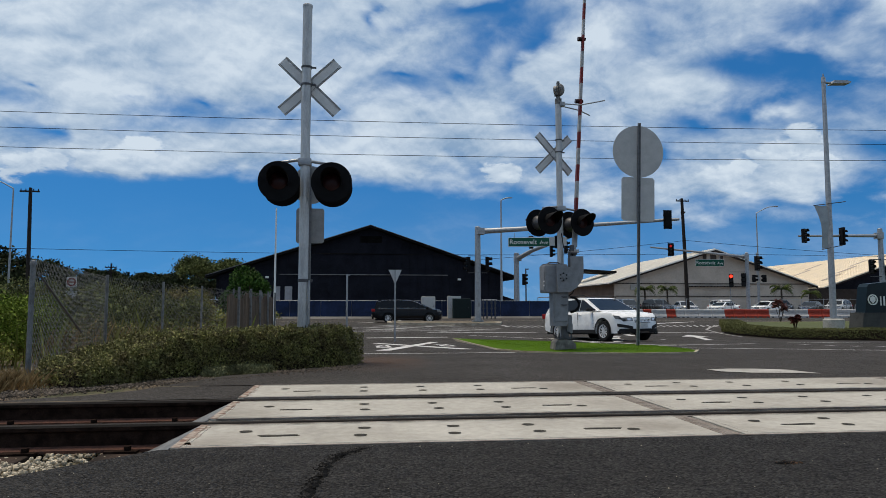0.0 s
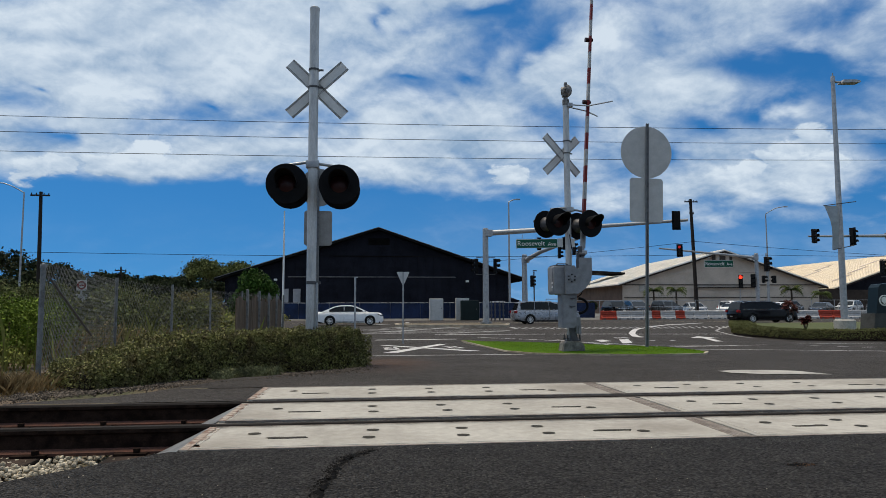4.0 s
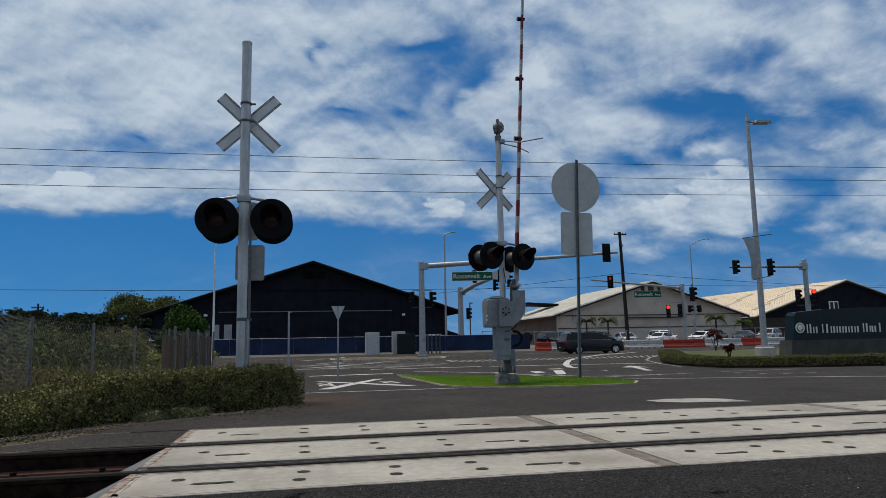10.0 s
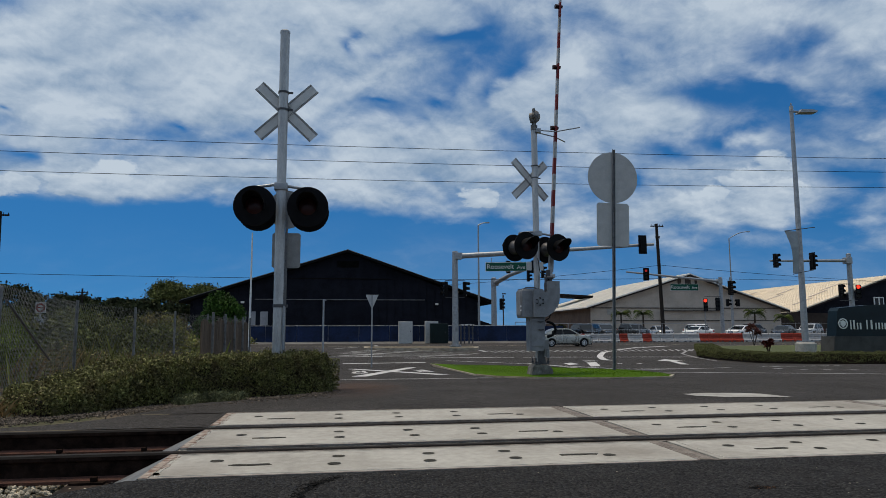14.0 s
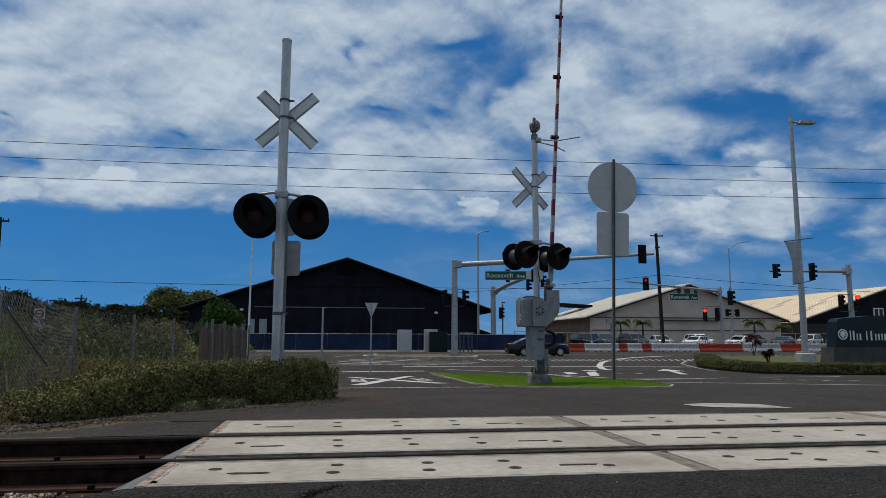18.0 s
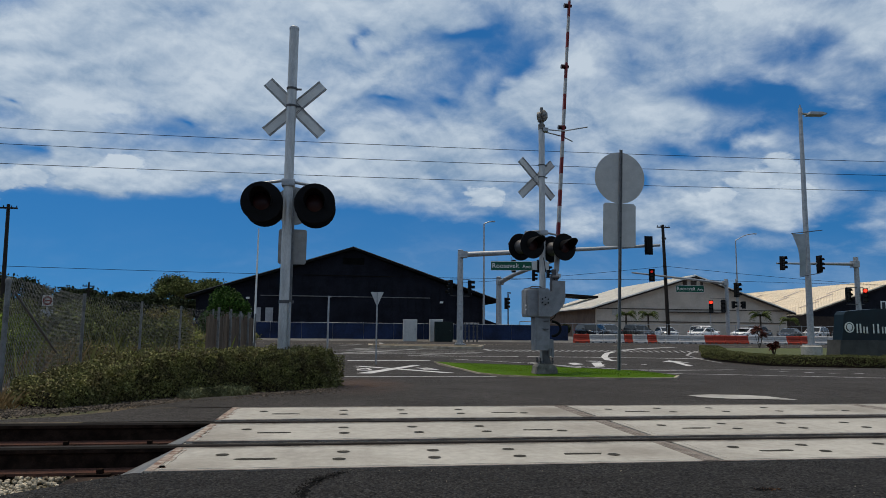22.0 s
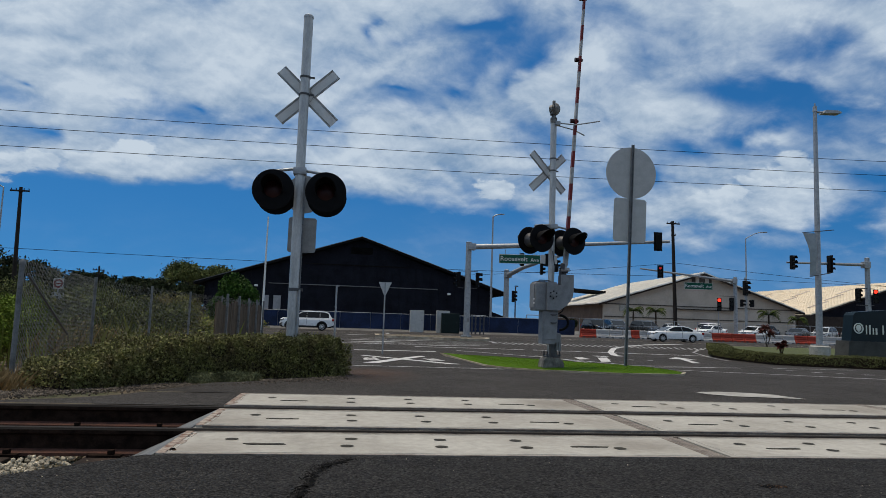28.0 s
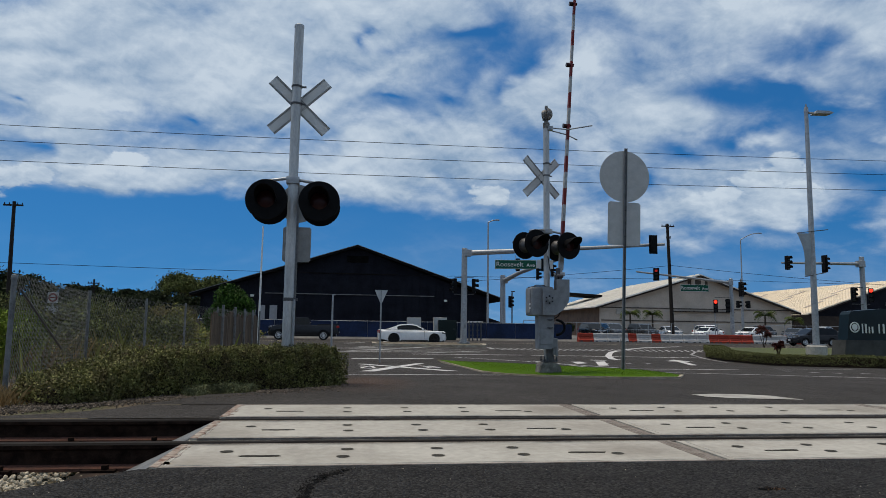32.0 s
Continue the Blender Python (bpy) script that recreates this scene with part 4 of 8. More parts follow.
left = signal_mast("crossing_signal", (-0.722, 8.5, 0.0), 0, 4.51, 3.47, 2.216, "silver crossing signal mast with crossbuck and four black-backed lamps", k=1.05, lamp_dx=0.022, cross=(0.035, 0.08, 0.975))
bm = NB()
LATHE(bm, [(0.058, 0.98), (0.064, 0.98), (0.064, 1.02), (0.058, 1.02)], 20)
B(bm, (0.07, -0.02, 1.0), (0.09, 0.03, 0.035))
part("band", bm, M_GREYDARK, left)
bm = NB()
TUBE(bm, [(0.075, -0.03, 1.0), (0.075, -0.03, 0.05)], 0.014, 8)
part("conduit", bm, M_GALV, left)
bm = NB()
LATHE(bm, [(0.13, 0.0), (0.13, 0.03), (0.075, 0.05), (0.075, 0.14)], 20)
part("base_flange", bm, M_GALV, left)

GATE_TURN = 17
gate = signal_mast("crossing_gate", (3.56, 11.9, 0.0), GATE_TURN, 4.43, 3.50, 2.20, "silver crossing signal with lamps, bell and raised striped gate arm", lamp_x=0.36, cross=(0.0, 0.17, 1.0))


M_FOOT = mat("dark_concrete", (0.24, 0.225, 0.195), 0.9, var=0.25, scale=8, bump=0.4, bump_scale=60)


M_ARMGREY = mat("grey_reflective", (0.42, 0.42, 0.41), 0.55, var=0.15, scale=12)
M_BELL = mat("weathered_bell", (0.11, 0.105, 0.10), 0.7, 0.2, var=0.35, scale=16, color2=(0.30, 0.29, 0.27))


def build_gate(th):
    """Gate machine, arm and bell in the mast's own space (the mast is turned, so parts that face the road are turned back)."""
    back = pose(0, 0, 0, 0, 0, -GATE_TURN)
    def add(name, bm, material, label="", parent=th, smooth=False):
        bmesh.ops.transform(bm, matrix=back, verts=bm.verts)
        return part(name, bm, material, parent, label, smooth)
    bm = NB()
    PRISM(bm, [(-0.18, -0.10), (0.22, -0.10), (0.21, 0.015), (0.15, 0.085), (-0.10, 0.10), (-0.15, 0.05)], "y", -0.16, 0.16)
    add("foundation", bm, M_FOOT, "rough weathered concrete foot")
    bm = NB()
    B(bm, (0.03, -0.01, 0.112), (0.24, 0.25, 0.02), bevel=0.005)
    PRISM(bm, [(-0.03, 0.12), (0.11, 0.12), (0.085, 0.18), (0.08, 0.36), (-0.03, 0.36), (-0.025, 0.18)], "y", -0.14, 0.06)
    for dx in (-0.08, 0.14):
        for dy in (-0.12, 0.10):
            C(bm, (dx, dy, 0.11), (dx, dy, 0.21), 0.013, seg=8)
            C(bm, (dx, dy, 0.13), (dx, dy, 0.155), 0.026, seg=6)
    add("pedestal", bm, M_GREYDARK, "grey cast pedestal with anchor bolts")
    bm = NB()
    PRISM(bm, [(-0.235, 0.34), (0.0, 0.34), (0.03, 0.40), (0.045, 0.94), (-0.235, 0.94)], "y", -0.30, -0.06)
    lower = add("junction_box", bm, M_GREYBOX, "grey steel junction box")
    bm = NB()
    B(bm, (-0.10, -0.305, 0.66), (0.22, 0.012, 0.48), bevel=0.004)
    add("box_door", bm, M_GREYBOX, parent=lower)
    for z in (0.86, 0.72):
        bm = NB()
        PRISM(bm, [(-0.10, z), (0.0, z), (0.02, z + .012), (0.0, z - .02), (-0.06, z - .03)], "y", -0.335, -0.311)
        add("latch", bm, M_GREYDARK, "dark swing latch", parent=lower)
    bm = NB()
    B(bm, (0.10, -0.12, 0.38), (0.09, 0.13, 0.30), bevel=0.02)
    B(bm, (0.12, -0.19, 0.30), (0.05, 0.02, 0.16), bevel=0.005)
    add("side_box", bm, M_GREYBOX, "small grey side box")
    bm = NB()
    B(bm, (-0.20, -0.14, 1.17), (0.36, 0.38, 0.50), bevel=0.03)
    mech = add("gate_machine", bm, M_GREYBOX, "grey gate-machine housing")
    bm = NB()
    B(bm, (-0.385, -0.14, 1.18), (0.014, 0.30, 0.42), bevel=0.004)
    add("side_cover", bm, M_GREYBOX, "bolted side cover", parent=mech)
    bm = NB()
    B(bm, (-0.20, -0.14, 1.428), (0.30, 0.34, 0.018), bevel=0.006)
    TUBE(bm, [(-0.30, -0.18, 1.43), (-0.26, -0.18, 1.462), (-0.10, -0.18, 1.462), (-0.06, -0.18, 1.43)], 0.010, 8)
    add("machine_lid", bm, M_GREYDARK, "dark lid with a lifting handle", parent=mech)
    for z in (1.12, 1.05):
        bm = NB()
        B(bm, (-0.393, -0.30, z), (0.012, 0.05, 0.028))
        add("sticker", bm, M_WHITE, "small white sticker", parent=mech)
    bm = NB()
    PRISM(bm, [(-0.185, 0.93), (0.04, 0.93), (0.17, 1.02), (0.27, 1.16), (0.29, 1.28), (0.29, 1.56), (0.07, 1.56), (0.07, 1.38), (0.02, 1.36), (-0.02, 1.42), (-0.185, 1.42)], "y", -0.41, -0.36)
    brk = add("arm_bracket", bm, M_GREYBOX, "grey curved gate-arm bracket plate")
    bm = NB()
    B(bm, (0.18, -0.26, 1.44), (0.20, 0.20, 0.22), bevel=0.008)
    add("counterweight_box", bm, M_GREYDARK, "dark open arm socket", parent=brk)
    bm = NB()
    C(bm, (-0.08, -0.41, 1.2), (-0.08, -0.425, 1.2), 0.080, seg=24)
    C(bm, (-0.08, -0.425, 1.2), (-0.08, -0.450, 1.2), 0.03, seg=16)
    hub = add("hub", bm, M_GREYBOX, "grey round bolted hub")
    bm = NB()
    for i in range(6):
        a = i * math.pi / 3 + .5
        C(bm, (0.062 * math.cos(a) - 0.08, -0.41, 1.2 + 0.062 * math.sin(a)), (0.062 * math.cos(a) - 0.08, -0.440, 1.2 + 0.062 * math.sin(a)), 0.013, seg=8)
    add("bolts", bm, M_BLACK, "ring of dark bolts", parent=hub)
    bm = NB()
    B(bm, (0.150, -0.20, 1.60), (0.12, 0.10, 0.12), bevel=0.015)
    C(bm, (0.10, -0.26, 1.63), (0.22, -0.26, 1.63), 0.03, seg=10)
    B(bm, (0.160, -0.16, 1.70), (0.07, 0.07, 0.16), bevel=0.01)
    add("arm_pivot", bm, M_GREYDARK, "dark arm pivot and shear bracket")
    bm = NB()
    TUBE(bm, [(0.14, -0.28, 1.58), (0.09, -0.25, 1.68), (0.03, -0.10, 1.74), (0.0, -0.075, 2.0)], 0.008, 8)
    add("cable", bm, M_BLACK, "thin black cable", smooth=True)
    bm = NB()
    pts = [(0.10 + 0.16 * math.sin(a), -0.22, 0.72 - 0.13 * math.cos(a)) for a in [math.pi * k / 10 for k in range(11)]]
    TUBE(bm, pts, 0.024, 10)
    add("cable_hose", bm, M_BLACK, "looped black cable hose", smooth=True)
    bm = NB()
    TUBE(bm, [(0.17, -0.3, 1.04), (0.13, -0.27, 0.92), (0.05, -0.24, 0.86)], 0.009, 6)
    add("drain_wire", bm, M_BLACK, "thin hanging wire", smooth=True)
    # raised arm: lower steel adapter, then striped glass-fibre boom
    p0, p1 = Vector((0.285, 0.10, 1.62)), Vector((0.645, 0.10, 7.75))
    d = (p1 - p0).normalized()
    bm = NB()
    C(bm, p0 - d * 0.02, p0 + d * 0.75, 0.035, 0.042, seg=10)
    B(bm, p0 + d * 0.05 + Vector((-0.06, -0.13, 0)), (0.12, 0.30, 0.07), bevel=0.01)
    B(bm, p0 + d * 0.35, (0.09, 0.07, 0.4), bevel=0.01, ry=3.7)
    for u in (0.2, 0.3, 0.42, 0.52):
        C(bm, p0 + d * u + Vector((0, -0.05, 0)), p0 + d * u + Vector((0, -0.03, 0)), 0.012, seg=6)
    arm = add("arm_adapter", bm, M_GALV, "galvanised arm adapter")
    L0, k, total = 0.75, 0, (p1 - p0).length
    while L0 < total:
        L1 = min(L0 + 0.31, total)
        w = 0.062 - 0.022 * L0 / total
        bm = NB()
        m = Matrix.Translation(p0 + d * (L0 + L1) / 2) @ d.to_track_quat("Z", "Y").to_matrix().to_4x4()
        bmesh.ops.create_cube(bm, size=1, matrix=m @ Matrix.Diagonal((w * 1.5, w * 0.9, L1 - L0, 1)))
        add("arm_stripe", bm, (M_RED, M_ARMGREY)[k % 2], ("red reflective stripe", "white reflective stripe")[k % 2])
        L0, k = L1, k + 1
    for z in (4.50, 5.70, 6.93):
        c = p0 + d * ((z - p0.z) / d.z)
        bm = NB()
        C(bm, c + Vector((-0.10, 0, 0)), c + Vector((-0.03, 0, 0)), 0.042, seg=14)
        C(bm, c + Vector((-0.03, 0, 0)), c + Vector((0.05, 0, 0)), 0.03, seg=12)
        add("arm_lamp", bm, M_LENS, "small dark red arm lamp", smooth=True)
    # arm guide fork and bell at the mast top
    bm = NB()
    TUBE(bm, [(0, -0.05, 4.40), (0.42, 0.0, 4.40), (0.90, 0.02, 4.51)], 0.012, 8)
    TUBE(bm, [(0, -0.05, 4.36), (0.46, 0.20, 4.36), (0.68, 0.24, 4.28)], 0.012, 8)
    B(bm, (0.06, -0.03, 4.39), (0.10, 0.10, 0.08), bevel=0.01)
    add("arm_guide", bm, M_GALV, "galvanised forked arm guide")
    bm = NB()
    C(bm, (0, 0, 4.40), (0, 0, 4.50), 0.062, seg=16)
    C(bm, (0, 0, 4.50), (0, 0, 4.56), 0.040, seg=14)
    B(bm, (-0.015, 0.0, 4.62), (0.10, 0.10, 0.14), bevel=0.02)
    LATHE(bm, [(0.0, 0.075), (0.05, 0.072), (0.085, 0.05), (0.112, 0.012), (0.118, 0.0), (0.108, 0.004), (0.0, 0.01)], 26, pose(0.03, -0.03, 4.665, 90, 0, 62))
    LATHE(bm, [(0.0, -0.06), (0.075, -0.055), (0.085, 0.0), (0.06, 0.03)], 20, pose(-0.02, 0.0, 4.665, 90, 0, 62))
    B(bm, (0.0, 0, 4.80), (0.05, 0.05, 0.06), bevel=0.01)
    C(bm, (0.0, 0, 4.60), (0.0, 0, 4.80), 0.03, seg=10)
    add("bell", bm, M_BELL, "weathered grey crossing bell", smooth=True)


build_gate(gate)


M_POST = mat("dull_galvanised_post", (0.20, 0.205, 0.21), 0.6, 0.3, var=0.15, scale=9)
# darker grey than M_ALU, for the plates of the second sign
M_ALU_DARKER = mat("darker_aluminium", (0.238, 0.235, 0.23), 0.7, 0.1, var=0.1, scale=5)


def back_sign(name, at, z_round, r, z_rect, w, h, top, label, bend=0.0, plate_mat=None):
    """Seen from behind: a round and a rectangular plate on one channel post."""
    th = thing(name, at, label, "traffic sign")
    bm = NB()
    for dx in (-0.022, 0.022):
        B(bm, (dx, 0, top / 2), (0.012, 0.03, top), ry=bend)
    B(bm, (0, 0.014, top / 2), (0.05, 0.006, top), ry=bend)
    part("post", bm, M_POST, th, "dull galvanised channel post")
    bm = NB()
    C(bm, (0, 0.03, z_round), (0, 0.034, z_round), r, seg=48)
    part("round_plate", bm, plate_mat or M_ALU, th, "bare aluminium back of a round sign")
    bm = NB()
    PRISM(bm, [(-w / 2 + .04, z_rect - h / 2), (w / 2 - .04, z_rect - h / 2), (w / 2, z_rect - h / 2 + .04), (w / 2, z_rect + h / 2 - .04), (w / 2 - .04, z_rect + h / 2), (-w / 2 + .04, z_rect + h / 2), (-w / 2, z_rect + h / 2 - .04), (-w / 2, z_rect - h / 2 + .04)], "y", 0.03, 0.034)
    part("plate", bm, plate_mat or M_ALU, th, "bare aluminium back of a rectangular sign")
    for z in (z_round + r * .5, z_round - r * .5, z_rect + h * .3, z_rect - h * .3):
        bm = NB()
        C(bm, (0, -0.02, z), (0, 0.03, z), 0.012, seg=8)
        part("bolt", bm, M_GREYDARK, th)
    return th


sign = back_sign("round_sign", (5.285, 12.6, -0.06), 3.79, 0.52, 2.84, 0.675, 0.865, 4.36, "round and rectangular sign backs on a post, on the island", bend=0.3)
sign.matrix_basis = pose(5.285, 12.6, -0.06, 0, 1.5, 0)
back_sign("round_sign", (-1.19, 15.6, gz(15.6)), 3.72, 0.44, 2.78, 0.63, 0.80, 4.1, "round and rectangular darker grey sign backs on a galvanised post", plate_mat=M_ALU_DARKER)

M_SIGNBACK = mat("pale_sign_back", (0.52, 0.52, 0.53), 0.6, 0.1, var=0.08, scale=4)
# give-way sign seen from behind and a bare post beyond
th = thing("yield_sign", (1.16, 24.0, gz(24)), "small triangular yield sign seen from behind on a thin post", "traffic sign")
bm = NB()
PRISM(bm, [(-0.23, 2.53), (0.23, 2.53), (0.03, 2.08), (-0.03, 2.08)], "y", 0.02, 0.024)
part("plate", bm, M_SIGNBACK, th, "pale bare back of a triangular sign")
bm = NB()
B(bm, (0, 0, 1.27), (0.05, 0.03, 2.52))
part("post", bm, M_GALV, th)
th = thing("post", (-0.78, 36.0, gz(36)), "thin bare steel post beside the lane", "post")
bm = NB()
C(bm, (0, 0, 0), (0, 0, 2.9), 0.05, seg=10)
B(bm, (0.06, 0, 2.86), (0.16, 0.05, 0.05))
part("pole", bm, M_GALV, th)


# ---- traffic lights, lamps, utility poles ----
G_RED = glow("lit_red_lens", (1.0, 0.035, 0.015), 2.2)
G_REDDIM = glow("dim_red_lens", (0.8, 0.03, 0.02), 0.4)
M_LENSOFF = mat("dark_lens", (0.02, 0.02, 0.02), 0.3, var=0.1, scale=20)


def signal_head(parent, at, rz=0.0, lit=None, plate=False, n=3, s=1.0, side=False):
    """A three-light head facing -y (turned by rz), its centre at `at`, under a pole."""
    m = pose(*at, 0, 0, rz)
    h = 0.36 * n * s
    bm = NB()
    B(bm, (0, 0, 0), (0.34 * s, 0.24 * s, h), bevel=0.03)
    bmesh.ops.transform(bm, matrix=m, verts=bm.verts)
    head = part("signal_head", bm, M_BLACK, parent, "black three-light signal head")
    if plate:
        bm = NB()
        B(bm, (0, 0.02, 0), (0.62 * s, 0.02, h + 0.28))
        bmesh.ops.transform(bm, matrix=m, verts=bm.verts)
        part("backplate", bm, M_BLACK, head)
    for i in range(n):
        z = h / 2 - 0.18 * s - i * 0.36 * s
        bm = NB()
        C(bm, (0, -0.12 * s, z), (0, -0.13 * s, z), 0.135 * s, seg=18)
        bmesh.ops.transform(bm, matrix=m, verts=bm.verts)
        part("lens", bm, lit if (lit and i == 0) else M_LENSOFF, head)
        bm = NB()
        k = 12
        prev = None
        for j in range(k + 1):
            a = math.radians(-20 + 220 * j / k)
            cur = [bm.verts.new((r * s * math.cos(a), -y * s, z + r * s * math.sin(a))) for r, y in ((0.155, 0.12), (0.155, 0.36), (0.145, 0.36), (0.145, 0.12))]
            if prev:
                for q in range(3):
                    bm.faces.new((prev[q], prev[q + 1], cur[q + 1], cur[q]))
            prev = cur
        bmesh.ops.transform(bm, matrix=m, verts=bm.verts)
        part("visor", bm, M_BLACK, head)
    return head


def bars_text(parent, text, at, size, material, rz=0, label="", span=None):
    cu = bpy.data.curves.new("t", "FONT")
    cu.body, cu.size, cu.extrude, cu.align_x, cu.align_y = text, size, 0.004, "CENTER", "CENTER"
    cu.resolution_u = 3
    tmp = new("t", cu)
    me = bpy.data.meshes.new_from_object(tmp.evaluated_get(bpy.context.evaluated_depsgraph_get()))
    bpy.data.objects.remove(tmp)
    me.materials.append(material)
    if span:
        xs = [v.co.x for v in me.vertices]
        k, mid = (span[1] - span[0]) / (max(xs) - min(xs)), (max(xs) + min(xs)) / 2
        for v in me.vertices:
            v.co.x = (v.co.x - mid) * k + (span[0] + span[1]) / 2
    ob = new("lettering", me)
    ob.parent = parent
    ob.matrix_basis = pose(*at, 90, 0, rz)
    if label:
        ob["label"] = label
    return ob


def street_sign(name, at, w, h, rz, label):
    th = thing(name, at, label, "street sign", "street-name signs", rz=rz)
    bm = NB()
    B(bm, (0, 0, 0), (w, 0.03, h), bevel=0.008)
    part("panel", bm, M_WHITE, th, "white sign border")
    bm = NB()
    B(bm, (0, -0.018, 0), (w - 0.05, 0.006, h - 0.05))
    part("face", bm, M_GREENSIGN, th, "green reflective face")
    bars_text(th, "Roosevelt", (0, -0.026, 0.0), h * 0.74, M_WHITE, span=(-0.46 * w, 0.19 * w))
    bars_text(th, "Ave", (0, -0.026, -0.05), h * 0.58, M_WHITE, span=(0.26 * w, 0.46 * w))
    for dx in (-0.35, 0, 0.35):
        bm = NB()
        B(bm, (dx * w, 0, h / 2 + 0.15), (0.03, 0.03, 0.34))
        part("hanger", bm, M_GALV, th)
    return th


def mast_arm(name, at, h, r, arm, label, arm_r=0.12):
    """A signal pole at `at` with a horizontal arm given as local points."""
    th = thing(name, at, label, "traffic signal", "traffic signals")
    bm = NB()
    C(bm, (0, 0, 0), (0, 0, h), r * 1.12, r * .95, seg=18)
    part("pole", bm, M_GALV, th, "galvanised steel pole", smooth=True)
    bm = NB()
    C(bm, (0, 0, 0), (0, 0, 0.08), r * 2.1, seg=4)
    B(bm, (0, 0, 0.09), (r * 3, r * 3, 0.06), bevel=0.01)
    for dx in (-1, 1):
        for dy in (-1, 1):
            C(bm, (dx * r * 1.3, dy * r * 1.3, 0.1), (dx * r * 1.3, dy * r * 1.3, 0.2), 0.025, seg=8)
    part("base_plate", bm, M_GALV, th)
    bm = NB()
    LATHE(bm, [(0.0, h + 0.05), (r * .8, h + 0.03), (r, h)], 18)
    part("cap", bm, M_GALV, th)
    if arm:
        bm = NB()
        n = len(arm) - 1
        for i, (a, b) in enumerate(zip(arm, arm[1:])):
            C(bm, a, b, arm_r * (1 - 0.5 * i / n), arm_r * (1 - 0.5 * (i + 1) / n), seg=14)
        part("mast_arm", bm, M_GALV, th, "tapered mast arm", smooth=True)
        bm = NB()
        B(bm, arm[0], (r * 2.6, r * 2.6, 0.5), bevel=0.02)
        part("arm_clamp", bm, M_GALV, th)
    return th


# junction pole on the median, with its long arm
MEDIAN_K = 0.895
S1 = (7.93, 46.2, -0.34)
th = mast_arm("traffic_signal", S1, 7.3, 0.225, [(0.2, -0.1, 6.95), (5, -1.2, 7.18), (10, -2.4, 7.42), (14.7, -3.6, 7.68)], "tall galvanised traffic-signal pole with a long mast arm on the median", 0.215)
for x, lit in ((-0.75, None), (0.75, None)):
    for z in (5.05, 3.75):
        bm = NB()
        B(bm, (x / 2, 0, z), (0.75, 0.05, 0.05))
        part("bracket", bm, M_GREYDARK, th)
    signal_head(th, (x, 0, 4.4), 70 if x > 0 else -75, None, s=1.05)
signal_head(th, (13.75, -3.65, 7.62), 180, None, True, s=1.05)
for u in (0.245, 0.36):
    signal_head(th, (16.2 * u, -4.0 * u - 0.1, 6.05), 175, None, False, s=0.9)
bm = NB()
B(bm, (5.95, -1.6, 6.1), (1.3, 0.02, 0.66), bevel=0.01)
part("sign_plate", bm, M_ALU, th, "bare back of a hanging sign")
bm = NB()
B(bm, (0.05, -0.2, 1.3), (0.16, 0.1, 0.3), bevel=0.01)
part("push_button", bm, M_GREYBOX, th)
th.matrix_basis = pose(*S1) @ Matrix.Scale(MEDIAN_K, 4)
street_sign("street_sign", (11.29, 45.1, 5.08), 3.15 * MEDIAN_K, 0.70 * MEDIAN_K, -12, "green street-name sign with white lettering hanging from the mast arm")

# second pole beyond the street, arm towards the viewer
th = mast_arm("traffic_signal", (16.5, 71.5, -0.47), 6.9, 0.28, [(0.1, -0.1, 6.3), (0.8, -4, 6.9), (1.4, -10, 7.2), (1.6, -14, 7.25)], "galvanised traffic-signal pole with an arm over the street", 0.25)
signal_head(th, (1.3, -9, 6.4), 90, None, s=1.0)
signal_head(th, (1.5, -13, 6.4), 90, None, s=1.0)
th = thing("signal_post", (17.15, 70.0, -0.47), "slim black signal post with one head", "traffic signal", "traffic signals")
bm = NB()
C(bm, (0, 0, 0), (0, 0, 5.0), 0.07, seg=10)
B(bm, (0.1, 0, 5.1), (0.4, 0.05, 0.12))
part("pole", bm, M_GREYDARK, th)
signal_head(th, (-0.25, -0.1, 4.0), 60, None, s=1.1)

# pole before the grey shed, arm to its left
S3 = (41.6, 69.3, -0.47)
th = mast_arm("traffic_signal", S3, 7.0, 0.2, [(-0.2, -0.1, 6.55), (-5, -0.3, 6.95), (-11.2, -0.6, 7.45)], "galvanised traffic-signal pole with a mast arm before the grey shed", 0.16)
signal_head(th, (-9.05, -0.85, 7.2), -26, G_REDDIM, True, s=1.0)
signal_head(th, (-2.0, -0.2, 3.95), -28, G_RED, s=1.3)
signal_head(th, (-0.62, -0.3, 4.05), -40, None, s=1.3)
bm = NB()
B(bm, (-1.0, -0.1, 4.9), (2.0, 0.05, 0.05))
part("bracket", bm, M_GREYDARK, th)
bm = NB()
C(bm, (-2.0, 0, 0), (-2.0, 0, 4.4), 0.05, seg=10)
part("signal_post", bm, M_GALV, th)
street_sign("street_sign", (37.1, 68.9, 5.38), 3.15, 0.74, -4, "green street-name sign with white lettering under a mast arm")
th = thing("signal_post", (46.9, 76.0, -0.47), "signal post with three dark heads beneath a street lamp", "traffic signal", "traffic signals")
bm = NB()
C(bm, (0, 0, 0), (0, 0, 7.6), 0.1, seg=12)
B(bm, (0.4, 0, 6.9), (1.0, 0.06, 0.06))
part("pole", bm, M_GALV, th)
for x, z, r in ((-0.1, 6.3, 20), (-0.6, 4.5, 80), (0.75, 4.5, -60)):
    signal_head(th, (x, -0.2, z), r, None, s=1.6 if z > 5 else 1.2, n=3 if z > 5 else 2)

